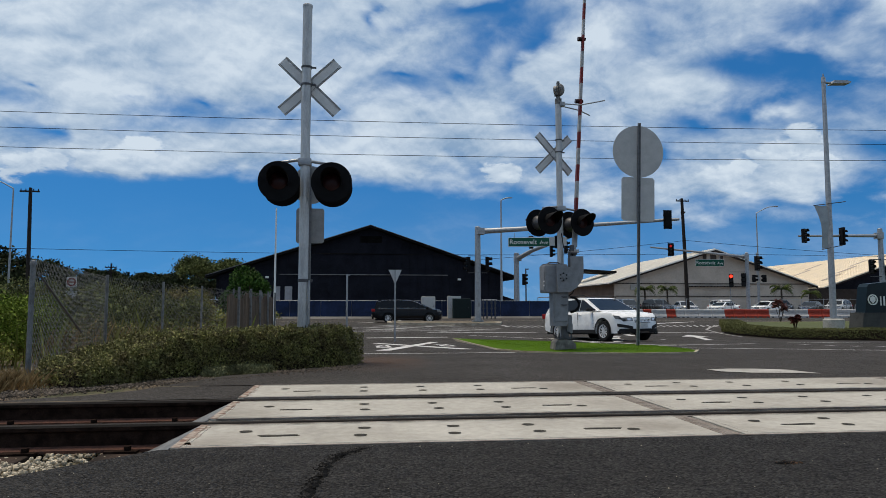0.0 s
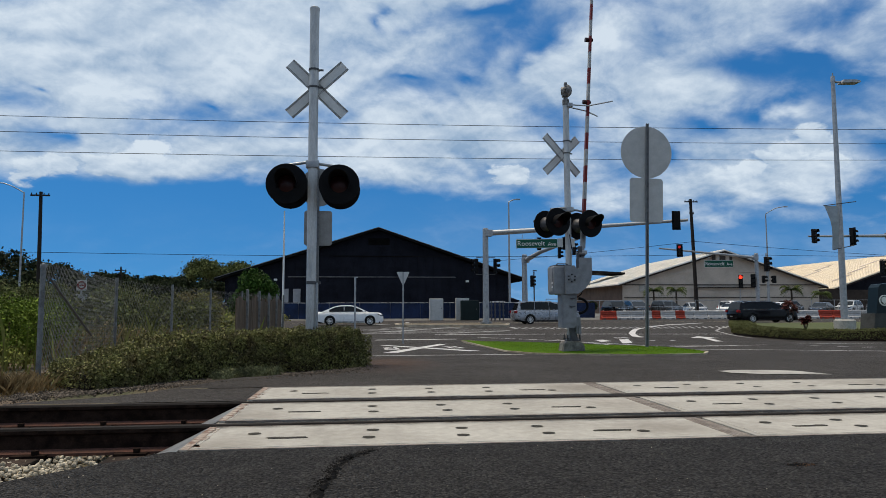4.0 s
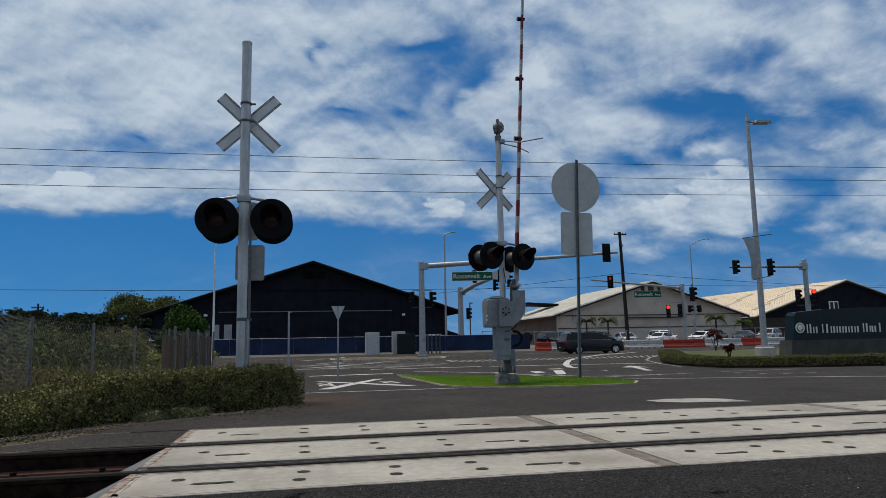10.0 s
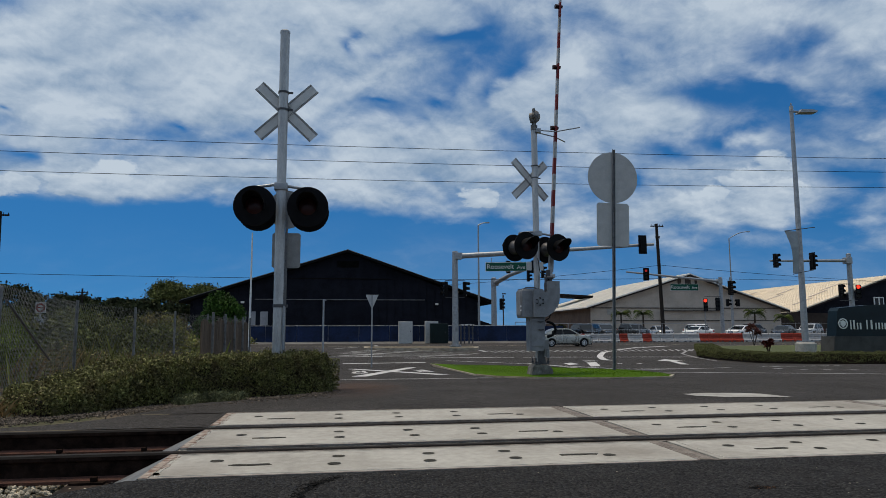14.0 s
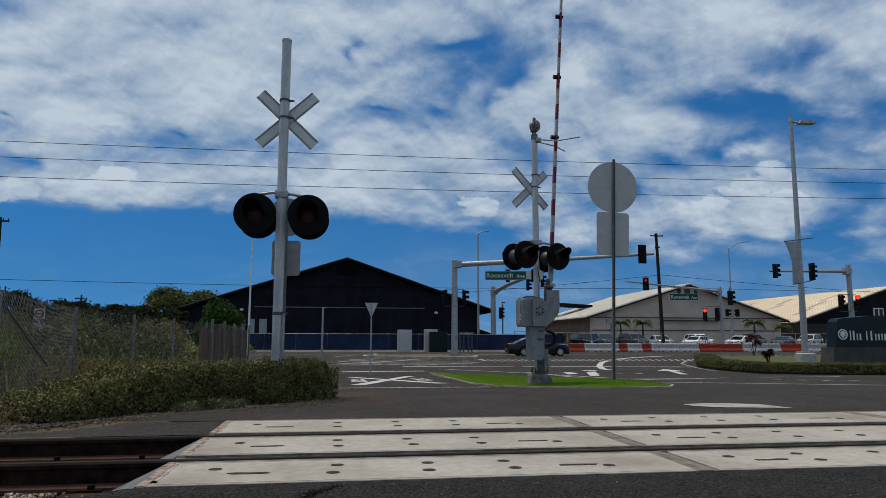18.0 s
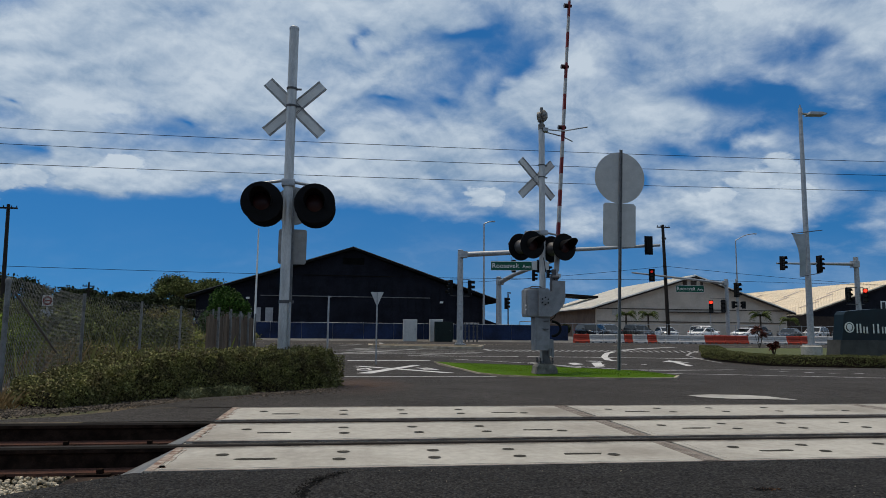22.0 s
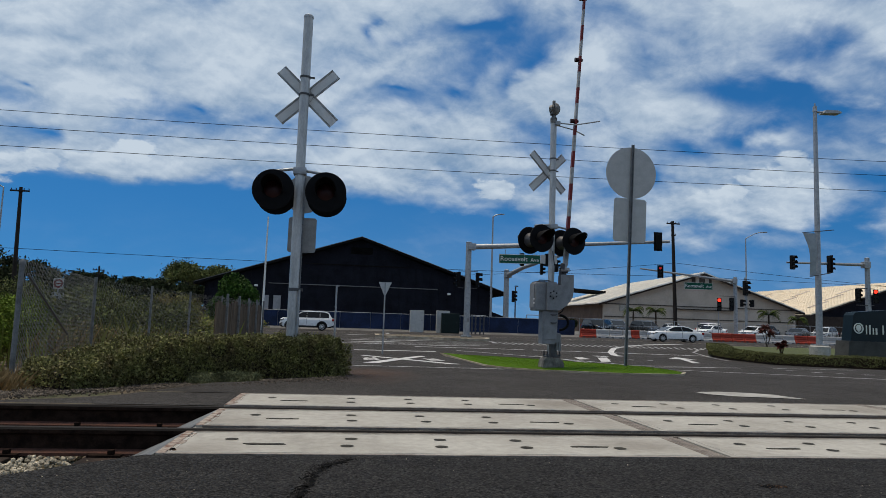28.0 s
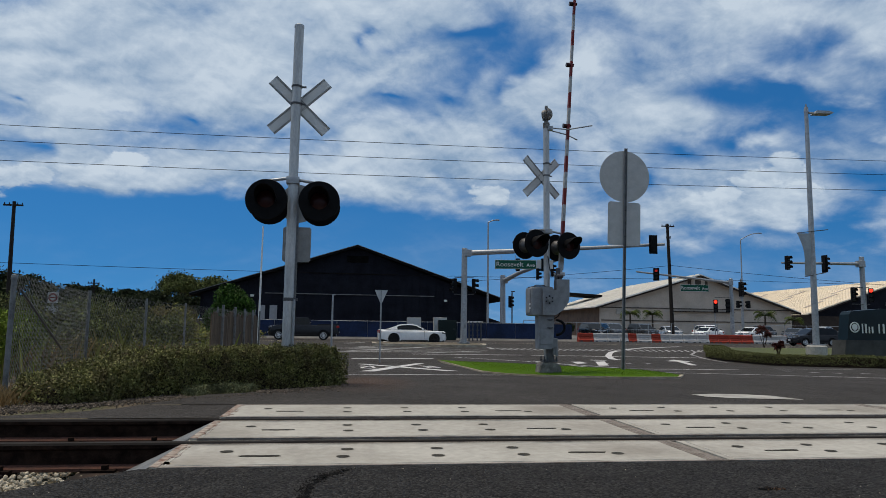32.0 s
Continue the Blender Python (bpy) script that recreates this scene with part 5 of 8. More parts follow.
# pole beside the monument sign, arm to its left
S4 = (39.9, 48.0, gz(48) + 0.1)
th = mast_arm("traffic_signal", S4, 7.1, 0.19, [(-0.2, -0.1, 6.55), (-3.5, -0.1, 6.5), (-6.9, -0.1, 6.45)], "galvanised traffic-signal pole with a mast arm behind the monument sign", 0.13)
signal_head(th, (-6.55, -0.3, 6.45), 15, None, s=1.0)
signal_head(th, (-3.4, -0.3, 6.45), 95, None, True, s=1.0)
signal_head(th, (-1.1, -0.3, 4.1), -8, None, s=1.0)
signal_head(th, (0.40, -0.3, 4.1), -34, G_RED, s=1.0)
for z in (4.7, 3.4):
    bm = NB()
    B(bm, (-0.35, -0.1, z), (1.5, 0.06, 0.06))
    part("bracket", bm, M_GREYDARK, th)


def street_lamp(at, h, r, arm, label, head=0.5, lean=0.0, mat_=None):
    th = thing("street_lamp", at, label, "street lamp", "street lamps")
    bm = NB()
    top = Vector((lean, 0, h))
    C(bm, (0, 0, 0), top, r, r * 0.55, seg=14)
    part("pole", bm, mat_ or M_GALV, th, smooth=True)
    bm = NB()
    C(bm, (0, 0, 0), (0, 0, 0.35), r * 1.7, r * 1.3, seg=12)
    part("base", bm, M_GALV, th)
    if arm:
        bm = NB()
        pts = [top + Vector((arm * u, 0, 0.35 * abs(arm) * math.sin(u * math.pi / 2) * 1.1)) for u in (0, .25, .5, .75, 1)]
        TUBE(bm, pts, r * 0.45, 10)
        part("bracket_arm", bm, M_GALV, th, smooth=True)
        bm = NB()
        e = pts[-1]
        B(bm, e + Vector((math.copysign(head * .5, arm), 0, 0.02)), (head, 0.26, 0.12), bevel=0.04)
        part("lamp_head", bm, M_GALV, th, "flat cobra-head lamp")
    return th


street_lamp((14.95, 72, -0.47), 12.7, 0.135, 0.75, "slim pale street lamp beyond the street")
street_lamp((47.3, 76.4, -0.47), 12.4, 0.11, 2.3, "tall curved street lamp near the grey shed")
street_lamp((-4.99, 40, gz(40)), 6.9, 0.07, 0.0, "thin white pole before the black hangar", mat_=M_WHITE)
street_lamp((-29.05, 60, -0.47), 11.0, 0.1, -2.2, "curved street lamp beyond the overgrown field")

# tall lamp on the planted island, with a banner
th = thing("lamp_post", (20.06, 27.0, gz(27) + 0.12), "tall square-headed lamp post with a grey banner on a concrete foot", "street lamp", "street lamps")
bm = NB()
LATHE(bm, [(0.0, 0.0), (0.42, 0.0), (0.42, 0.55), (0.34, 0.60), (0.0, 0.60)], 24)
part("concrete_foot", bm, M_CONC, th)
bm = NB()
B(bm, (0, 0, 0.63), (0.5, 0.5, 0.06), bevel=0.01)
C(bm, (0, 0, 0.6), (0.06, 0, 11.0), 0.14, 0.08, seg=20)
part("pole", bm, M_GALV, th, "tapered galvanised pole", smooth=True)
bm = NB()
C(bm, (0.06, 0, 10.95), (0.06, 0, 11.2), 0.10, 0.08, seg=12)
C(bm, (0.06, 0, 11.2), (0.06, 0, 11.35), 0.03, seg=8)
TUBE(bm, [(0.06, 0, 10.95), (0.5, 0, 10.95)], 0.05, 8)
part("top_bracket", bm, M_GALV, th)
bm = NB()
PRISM(bm, [(0.36, 10.88), (1.21, 10.92), (1.28, 10.98), (1.06, 11.04), (0.46, 11.02)], "y", -0.18, 0.18)
part("lamp_head", bm, M_GALV, th, "flat wedge-shaped lamp head")
for z, x0, x1 in ((5.55, -0.75, 0.75), (3.65, -0.45, 0.55)):
    bm = NB()
    TUBE(bm, [(x0, -0.1, z - 0.1), (x1, -0.1, z + 0.1)], 0.018, 8)
    part("banner_rod", bm, M_GREYDARK, th)
bm = NB()
prev = None
for i in range(9):
    u = i / 8
    z = 5.45 - 1.85 * u
    bow = 0.10 * math.sin(u * math.pi)
    cur = [bm.verts.new((x, -0.1 - 0.05 * math.sin(u * 5 + x), z)) for x in (-0.70 + 0.28 * u + bow, -0.4 + .1 * u, -0.12)]
    if prev:
        for k in range(2):
            bm.faces.new((prev[k], prev[k + 1], cur[k + 1], cur[k]))
    prev = cur
b = part("banner", bm, M_BANNER, th, "limp grey banner")
b.modifiers.new("thick", "SOLIDIFY").thickness = 0.006


def utility_pole(at, h, arms, label, lean=0.0, r=0.15):
    th = thing("utility_pole", at, label, "utility pole", "utility poles")
    bm = NB()
    C(bm, (0, 0, 0), (lean, 0, h), r, r * .7, seg=14)
    part("pole", bm, M_WOODPOLE, th, "dark creosoted wooden pole", smooth=True)
    for z, w in arms:
        bm = NB()
        B(bm, (lean * z / h, -0.12, z), (w, 0.1, 0.12))
        for dx in (-.45, -.2, .2, .45):
            C(bm, (lean * z / h + dx * w, -0.12, z + .06), (lean * z / h + dx * w, -0.12, z + .2), 0.035, seg=8)
        part("crossarm", bm, M_WOODPOLE, th)
    return th


utility_pole((35.15, 70.2, -0.47), 13.0, ((12.7, 1.5), (11.4, .5)), "dark wooden utility pole before the grey shed", lean=-0.35, r=0.22)
utility_pole((-25.2, 55, -0.5), 10.3, ((10.0, 1.4),), "dark wooden utility pole beyond the overgrown field", lean=-0.2, r=0.17)
utility_pole((-31.5, 90, -0.47), 6.6, ((6.1, 1.4), (5.4, .8)), "distant dark utility pole among trees")


def cable(name, pts, r, label):
    cu = bpy.data.curves.new(name, "CURVE")
    cu.dimensions, cu.bevel_depth, cu.bevel_resolution = "3D", r, 1
    sp = cu.splines.new("POLY")
    sp.points.add(len(pts) - 1)
    for p, q in zip(sp.points, pts):
        p.co = (*q, 1)
    cu.materials.append(M_WIRE)
    return tagged(new(name, cu), label, "cable", "overhead cables")


def span(a, b, sag, n=24):
    a, b = Vector(a), Vector(b)
    return [a.lerp(b, i / n) - Vector((0, 0, sag * 4 * (i / n) * (1 - i / n))) for i in range(n + 1)]


for z0, z1 in ((9.45, 11.10), (8.80, 10.36), (7.92, 9.60)):
    cable("cable", span((-60, 30, z0), (75, 30, z1), 1.25, 40), 0.012, "thin black overhead cable crossing above the street")
cable("cable", span((-80, 55, 5.9), (-25.4, 55, 5.1), 0.3) + span((-25.4, 55, 5.1), (34.8, 70, 6.4), 0.25), 0.02, "thin black telephone cable")
cable("cable", span((34.8, 70, 7.85), (-2, 84, 5.6), 0.4), 0.022, "thin black service cable")
cable("cable", span((34.8, 70, 7.9), (110, 78, 6.7), 0.9), 0.022, "thin black service cable")
cable("cable", span((34.8, 70, 6.5), (110, 76, 7.0), 0.2), 0.02, "thin black service cable")

# ---- buildings ----
M_HANGAR = mat("black_cladding", (0.0145, 0.0155, 0.0225), 0.85, var=0.2, scale=0.6, bump=0.15, bump_scale=8, spec=0.08)
M_HROOF = mat("dark_roof_edge", (0.012, 0.012, 0.012), 0.9, spec=0.05, var=0.2, scale=0.8)
M_HTRIM = mat("faded_trim", (0.20, 0.195, 0.195), 0.7, var=0.2, scale=1)
M_DIGIT = mat("grey_paint_bars", (0.33, 0.33, 0.34), 0.7, var=0.1, scale=1)
M_BLUE = mat("blue_tarp", (0.012, 0.025, 0.072), 0.75, var=0.25, scale=0.7, bump=0.3, bump_scale=3)
M_GREYWALL = mat("grey_render_wall", (0.50, 0.425, 0.355), 0.9, var=0.08, scale=0.5, bump=0.15, bump_scale=12)
M_BROWNWALL = mat("brown_cladding", (0.16, 0.105, 0.075), 0.85, var=0.15, scale=0.8)
M_ROOF = mat("cream_sheet_roof", (0.88, 0.83, 0.74), 0.6, var=0.05, scale=0.5, color2=(0.78, 0.73, 0.63))
M_ROOF2 = mat("beige_sheet_roof", (0.80, 0.68, 0.50), 0.6, var=0.08, scale=0.5, color2=(0.72, 0.61, 0.45))
M_EAVE = mat("dark_brown_eave", (0.045, 0.032, 0.025), 0.8, var=0.2, scale=1)
M_PIPE = mat("band_dark", (0.08, 0.065, 0.055), 0.8)
M_GLASS_FAR = mat("dark_window", (0.02, 0.022, 0.025), 0.15, var=0.1, scale=2)


def hangar():
    y = 76.0
    b = thing("hangar", (0, y, -0.47), "large black gabled hangar with dark cladding", "hangar")
    o = Vector((0, y, -0.47))
    L = lambda x, z: (x, z + 0.47)
    pk, le, re = (0.89, 9.45), (-16.0, 4.0), (16.6, 4.1)
    bm = NB()
    PRISM(bm, [L(-15.7, -0.47), L(15.65, -0.47), L(15.65, 4.2), L(*pk), L(-15.7, 4.0)], "y", 0, 42)
    part("wall", bm, M_HANGAR, b, "matt black wall cladding")
    # standing seams on the gable
    bm = NB()
    x = -15.4
    while x < 15.5:
        zt = np.interp(x, [-15.7, 0.89, 15.65], [4.0, 9.45, 4.2])
        B(bm, (x, -0.02, (zt + 0.47) / 2), (0.05, 0.05, zt + 0.4))
        x += 0.9
    tagged(part("cladding_seam", bm, M_HANGAR, b), kind="stuff")
    for (x0, z0), (x1, z1) in ((le, pk), (pk, re)):
        bm = NB()
        d = Vector((x1 - x0, z1 - z0)).normalized()
        e = 0.7 if (x0, z0) == le else 0.0
        f = 0.9 if (x1, z1) == re else 0.0
        x0, z0, x1, z1 = x0 - d.x * e, z0 - d.y * e, x1 + d.x * f, z1 + d.y * f
        PRISM(bm, [L(x0, z0), L(x1, z1), L(x1, z1 + 0.22), L(x0, z0 + 0.22)], "y", -0.9, 43)
        part("roof", bm, M_HROOF, b, "dark sheet roof slope")
        bm = NB()
        PRISM(bm, [L(x0, z0 + 0.225), L(x1, z1 + 0.225), L(x1, z1 + 0.29), L(x0, z0 + 0.29)], "y", -0.93, -0.8)
        part("verge_trim", bm, M_HTRIM, b, "thin paler verge flashing")
    for z, x0, x1 in ((4.22, -9.0, 9.6), (6.55, -4.5, 5.5)):
        bm = NB()
        B(bm, ((x0 + x1) / 2, -0.06, z + 0.47), (x1 - x0, 0.12, 0.09))
        part("rail", bm, M_HTRIM if z < 5 else M_HROOF, b, "horizontal door rail")
    bm = NB()
    for i in range(7):
        B(bm, (0.95, -0.08, 8.15 + 0.09 * i + 0.2), (2.3, 0.05, 0.05), rx=30)
    B(bm, (0.95, -0.03, 8.65), (2.4, 0.04, 0.75))
    part("vent", bm, M_HROOF, b, "slatted gable vent")
    # plain bars in place of the painted number
    for i in range(3):
        bm = NB()
        B(bm, ((-10.0, -9.2, -8.0)[i], -0.07, 2.15 + 0.47), ((0.28, 0.62, 0.80)[i], 0.02, 1.50))
        part("painted_bar", bm, M_DIGIT, b, "pale grey painted bar")
    for x, z in ((10.9, 3.75), (-10.3, 3.9)):
        bm = NB()
        B(bm, (x, -0.15, z + 0.47), (0.35, 0.25, 0.22), bevel=0.03)
        part("wall_lamp", bm, M_WHITE, b, "small white wall lamp")
    bm = NB()
    PRISM(bm, [L(15.6, -0.47), L(19.5, -0.47), L(19.5, 0.9), L(15.6, 2.2)], "y", 2, 30)
    part("lean_to", bm, M_HANGAR, b)


def shed(name, label, y0, y1, xl, zl, xp, zp, xr, zr, wallmat, sidemat, roofmat, skew=0.0):
    """A gabled shed whose gable faces the street; the left roof slope shows."""
    b = thing(name, (0, y0, -0.47), label, "shed", "sheds beyond the street")
    g = 0.47
    D = y1 - y0
    bm = NB()
    PRISM(bm, [(xl, 0), (xr, 0), (xr, zr + g), (xp, zp + g), (xl, zl + g)], "y", 0, 0.4)
    part("gable_wall", bm, wallmat, b)
    bm = NB()
    PRISM(bm, [(0.4, 0), (D, 0), (D, zl + g), (0.4, zl + g)], "x", xl, xl + 0.3)
    for v in bm.verts:
        v.co.x += skew * v.co.y
    part("side_wall", bm, sidemat, b)
    bm = NB()
    PRISM(bm, [(0.4, 0), (D, 0), (D, zr + g), (0.4, zr + g)], "x", xr - 0.3, xr)
    part("side_wall", bm, sidemat, b)
    for sgn, (xa, za) in ((-1, (xl, zl)), (1, (xr, zr))):
        d = Vector((xa - xp, za - zp)).normalized()
        xe, ze = xa + d.x * 1.0, za + d.y * 1.0
        bm = NB()
        PRISM(bm, [(xe, ze + g), (xp, zp + g), (xp, zp + g + 0.2), (xe, ze + g + 0.2)], "y", -0.8, D + 0.5)
        for v in bm.verts:
            v.co.x += skew * v.co.y
        roof = part("roof", bm, roofmat, b, "pale sheet-metal roof slope")
        # sheet ribs
        bm = NB()
        n = int(D / 0.9)
        for i in range(n):
            yy = -0.5 + i * (D + 0.5) / n
            sk = skew * yy
            PRISM(bm, [(xe + sk, ze + g + 0.2), (xp + sk, zp + g + 0.2), (xp + sk, zp + g + 0.25), (xe + sk, ze + g + 0.25)], "y", yy, yy + 0.06)
        tagged(part("roof_rib", bm, roofmat, roof), kind="stuff")
        bm = NB()
        PRISM(bm, [(xe, ze + g - 0.22), (xp, zp + g - 0.22), (xp, zp + g + 0.02), (xe, ze + g + 0.02)], "y", -0.85, -0.6)
        part("verge", bm, M_EAVE, b, "dark brown verge board")
        bm = NB()
        PRISM(bm, [(xe, ze + g - 0.12), (xe + 0.16 * -sgn, ze + g - 0.12), (xe + .16 * -sgn, ze + g + .03), (xe, ze + g + .03)], "y", -0.85, D)
        for v in bm.verts:
            v.co.x += skew * v.co.y
        part("gutter", bm, M_EAVE, b, "dark gutter")
    return b


hangar()
gs = shed("grey_shed", "long grey gabled shed with a cream sheet roof and brown side", 92, 124, 35.3, 4.2, 50.1, 8.75, 64.6, 3.9, M_GREYWALL, M_BROWNWALL, M_ROOF, 0.05)
for z, x0, x1 in ((3.95, 35.4, 64.4), (2.15, 35.4, 64.4)):
    bm = NB()
    B(bm, ((x0 + x1) / 2, -0.06, z + 0.47), (x1 - x0, 0.1, 0.12))
    part("band", bm, M_PIPE, gs, "dark horizontal band")
bm = NB()
B(bm, (50.0, -0.1, 7.85 + 0.47), (3.0, 0.12, 1.1))
v = part("gable_vent", bm, M_PIPE, gs, "dark louvred gable vent")
for dx in (-0.75, 0.75):
    bm = NB()
    B(bm, (50.0 + dx, -0.2, 7.8 + 0.47), (0.55, 0.08, 0.85))
    part("pane", bm, M_GREYWALL, v)
bm = NB()
B(bm, (38.3, -0.08, 3.4 + 0.47), (1.4, 0.1, 0.8))
part("wall_panel", bm, M_CONC, gs, "pale panel on the wall")
bm = NB()
B(bm, (50.6, -0.25, 3.55 + 0.47), (9.5, 0.4, 0.12))
TUBE(bm, [(45.7, -0.2, 4.0), (45.7, -0.2, 0)], 0.08, 8)
part("canopy", bm, M_EAVE, gs, "narrow dark canopy with a downpipe")
bm = NB()
B(bm, (70, 6, 1.9), (11, 6, 3.8))
part("annexe", bm, M_EAVE, gs, "low dark annexe")

bs = shed("black_shed", "black gabled shed with a broad beige sheet roof", 104, 150, 76.3, 4.05, 94.1, 9.95, 113, 3.9, M_HANGAR, M_HANGAR, M_ROOF2, 0.03)
rnd = random.Random(4)
for k in range(9):
    u, yy = (0.25, 0.5, 0.72)[k % 3], 5 + 13 * (k // 3) + 2 * (k % 3)
    bm = NB()
    x, z = 76.3 + 17.8 * u + .03 * yy, 4.05 + 5.9 * u + 0.47 + 0.28
    B(bm, (x, yy, z), (3.8, 0.7, 0.04), ry=-18.3)
    part("roof_light", bm, M_GREYWALL, bs, "dull strip roof light")
bm = NB()
B(bm, (91.5, -0.1, 5.96), (1.9, 0.12, 1.7))
w = part("window", bm, M_WHITE, bs, "white-framed window")
for dx in (-0.45, 0.45):
    bm = NB()
    B(bm, (91.5 + dx, -0.18, 5.96), (0.62, 0.06, 1.35))
    part("pane", bm, M_GLASS_FAR, w)

th = thing("open_canopy", (40.0, 112, -0.47), "dark flat roof on thin posts between the sheds", "canopy")
bm = NB()
B(bm, (-0.6, 0, 7.05), (5.6, 6, 0.34), ry=3)
part("roof", bm, M_HROOF, th, "dark flat roof")
for dx in (-3.0, 1.6):
    bm = NB()
    C(bm, (dx, 0, 0), (dx, 0, 6.95), 0.10, seg=8)
    part("post", bm, M_GALV, th)

# blue screen fence before the hangar, in panels with posts
fence = thing("screen_fence", (0, 68.0, -0.47), "dark blue fabric screen fence along the street", "fence")
x = -46.0
while x < 20.2:
    bm = NB()
    B(bm, (x + 1.5, 0, 0.86), (2.96, 0.05, 1.70))
    part("screen_panel", bm, M_BLUE, fence)
    bm = NB()
    C(bm, (x, 0.05, 0), (x, 0.05, 1.80), 0.035, seg=8)
    part("fence_post", bm, M_GALV, fence)
    x += 3.0
bm = NB()
TUBE(bm, [(-46, 0.05, 1.74), (20, 0.05, 1.74)], 0.025, 6)
part("top_rail", bm, M_GALV, fence, "thin pale top rail")

M_BOXGREEN = mat("transformer_green", (0.006, 0.016, 0.014), 0.6, var=0.15, scale=2)
for x, y, w, h, m_, lab in ((6.5, 66.9, 1.35, 2.15, M_ALU, "pale grey utility cabinet"), (9.15, 67.4, 1.3, 2.2, M_ALU, "pale grey utility cabinet"), (9.75, 66.3, 1.75, 1.95, M_BOXGREEN, "dark green transformer box")):
    th = thing("utility_cabinet", (x, y, -0.47), lab + " before the blue fence", "cabinet")
    bm = NB()
    B(bm, (0, 0, h / 2), (w, 0.6, h), bevel=0.03)
    body = part("body", bm, m_, th)
    bm = NB()
    B(bm, (w * .05, -0.31, h / 2), (w * .8, 0.02, h * .85), bevel=0.005)
    part("door", bm, m_, th)
    bm = NB()
    B(bm, (w * .35, -0.33, h * .55), (0.05, 0.03, 0.15))
    part("handle", bm, M_GREYDARK, th)
th = thing("pipe_manifold", (11.6, 64.5, -0.47), "grey upright pipe manifold beside the signal pole", "pipework")
for dx in (0, 0.35, 0.8, 1.15):
    bm = NB()
    C(bm, (dx, 0, 0), (dx, 0, 1.85), 0.07, seg=8)
    for z in (0.5, 1.0, 1.5):
        C(bm, (dx, 0, z - .05), (dx, 0, z + .05), 0.12, seg=8)
    part("pipe", bm, M_GREYDARK, th)
bm = NB()
TUBE(bm, [(-.1, 0, 1.8), (1.3, 0, 1.8)], 0.06, 8)
part("header_pipe", bm, M_GALV, th)


# ---- monument sign ----
M_SIGNGREEN = mat("dark_green_sign", (0.004, 0.015, 0.021), 0.35, var=0.15, scale=1.2)
M_STONE = mat("grey_stone_base", (0.065, 0.066, 0.064), 0.85, var=0.15, scale=2, bump=0.3)
M_LETTER = mat("pale_letters", (0.72, 0.74, 0.70), 0.5, var=0.05)
th = thing("monument_sign", (23.12, 29.0, gz(29) + 0.14), "dark green monument sign with pale lettering on a stone base", "sign")
z0 = gz(29) + 0.14
bm = NB()
PRISM(bm, [(-0.15, 0), (8.6, 0), (8.6, 0.80), (-0.05, 0.80)], "y", 0, 0.9)
part("stone_base", bm, M_STONE, th, "grey stone plinth")
bm = NB()
PRISM(bm, [(0.12, 0.80), (8.4, 0.80), (8.4, 2.28), (6.5, 2.34), (4.2, 2.36), (2.0, 2.29), (0.40, 2.15), (0.28, 2.0)], "y", 0.12, 0.75)
panel = part("panel", bm, M_SIGNGREEN, th, "dark green sign panel with a gently arched top")
bm = NB()
LATHE(bm, [(0.25, 0.0), (0.25, 0.03), (0.20, 0.03), (0.20, 0.0)], 28, pose(0.52, 0.115, 1.40, 90, 0, 0))
PRISM(bm, [(0.39, 1.50), (0.52, 1.57), (0.65, 1.50), (0.65, 1.35), (0.52, 1.22), (0.39, 1.35)], "y", 0.08, 0.115)
part("emblem", bm, M_LETTER, panel, "round pale emblem")
x = 0.86
for w, h in ((.32, .44), (.30, .31), (0, 0), (.46, .44), (.30, .31), (.30, .31), (.30, .31), (.32, .31), (.30, .31), (0, 0), (.36, .44), (.24, .31), (.14, .31), (.06, .12), (.14, .44)):
    if w > .1:      # two thin upright bars and a slim foot for each letter's place
        for dx, bw in ((.12, .05), (.62, .075)) if w > .2 else ((.3, .07),):
            bm = NB()
            B(bm, (x + w * dx + bw / 2, 0.10, 1.13 + h / 2), (bw, 0.03, h))
            part("letter_bar", bm, M_LETTER, panel, "pale lettering bar")
    x += (w or 0.12) + 0.035


# ---- barriers ----
M_ORANGE = mat("orange_plastic", (0.36, 0.045, 0.022), 0.5, var=0.10, scale=3)
M_BWHITE = mat("white_plastic", (0.47, 0.45, 0.43), 0.5, var=0.10, scale=3)


def barrier(x, y, L, material, label):
    th = thing("barrier", (x, y, -0.47), label, "barrier", "water-filled barriers along the yard")
    bm = NB()
    PRISM(bm, [(-0.3, 0), (0.3, 0), (0.3, 0.18), (0.13, 0.42), (0.11, 0.84), (0.06, 0.88), (-0.06, 0.88), (-0.11, 0.84), (-0.13, 0.42), (-0.3, 0.18)], "x", -L / 2 + .03, L / 2 - .03)
    body = part("body", bm, material, th)
    for z in (0.30, 0.56, 0.74):
        bm = NB()
        B(bm, (0, -0.145 - (0.08 if z < .4 else 0), z), (L * .8, 0.03, 0.07), bevel=0.01)
        part("ridge", bm, material, body)
    for dx in (-.3, .3):
        bm = NB()
        B(bm, (dx * L, -0.28, 0.06), (0.25, 0.06, 0.1))
        part("fork_slot", bm, M_GREYDARK, body)


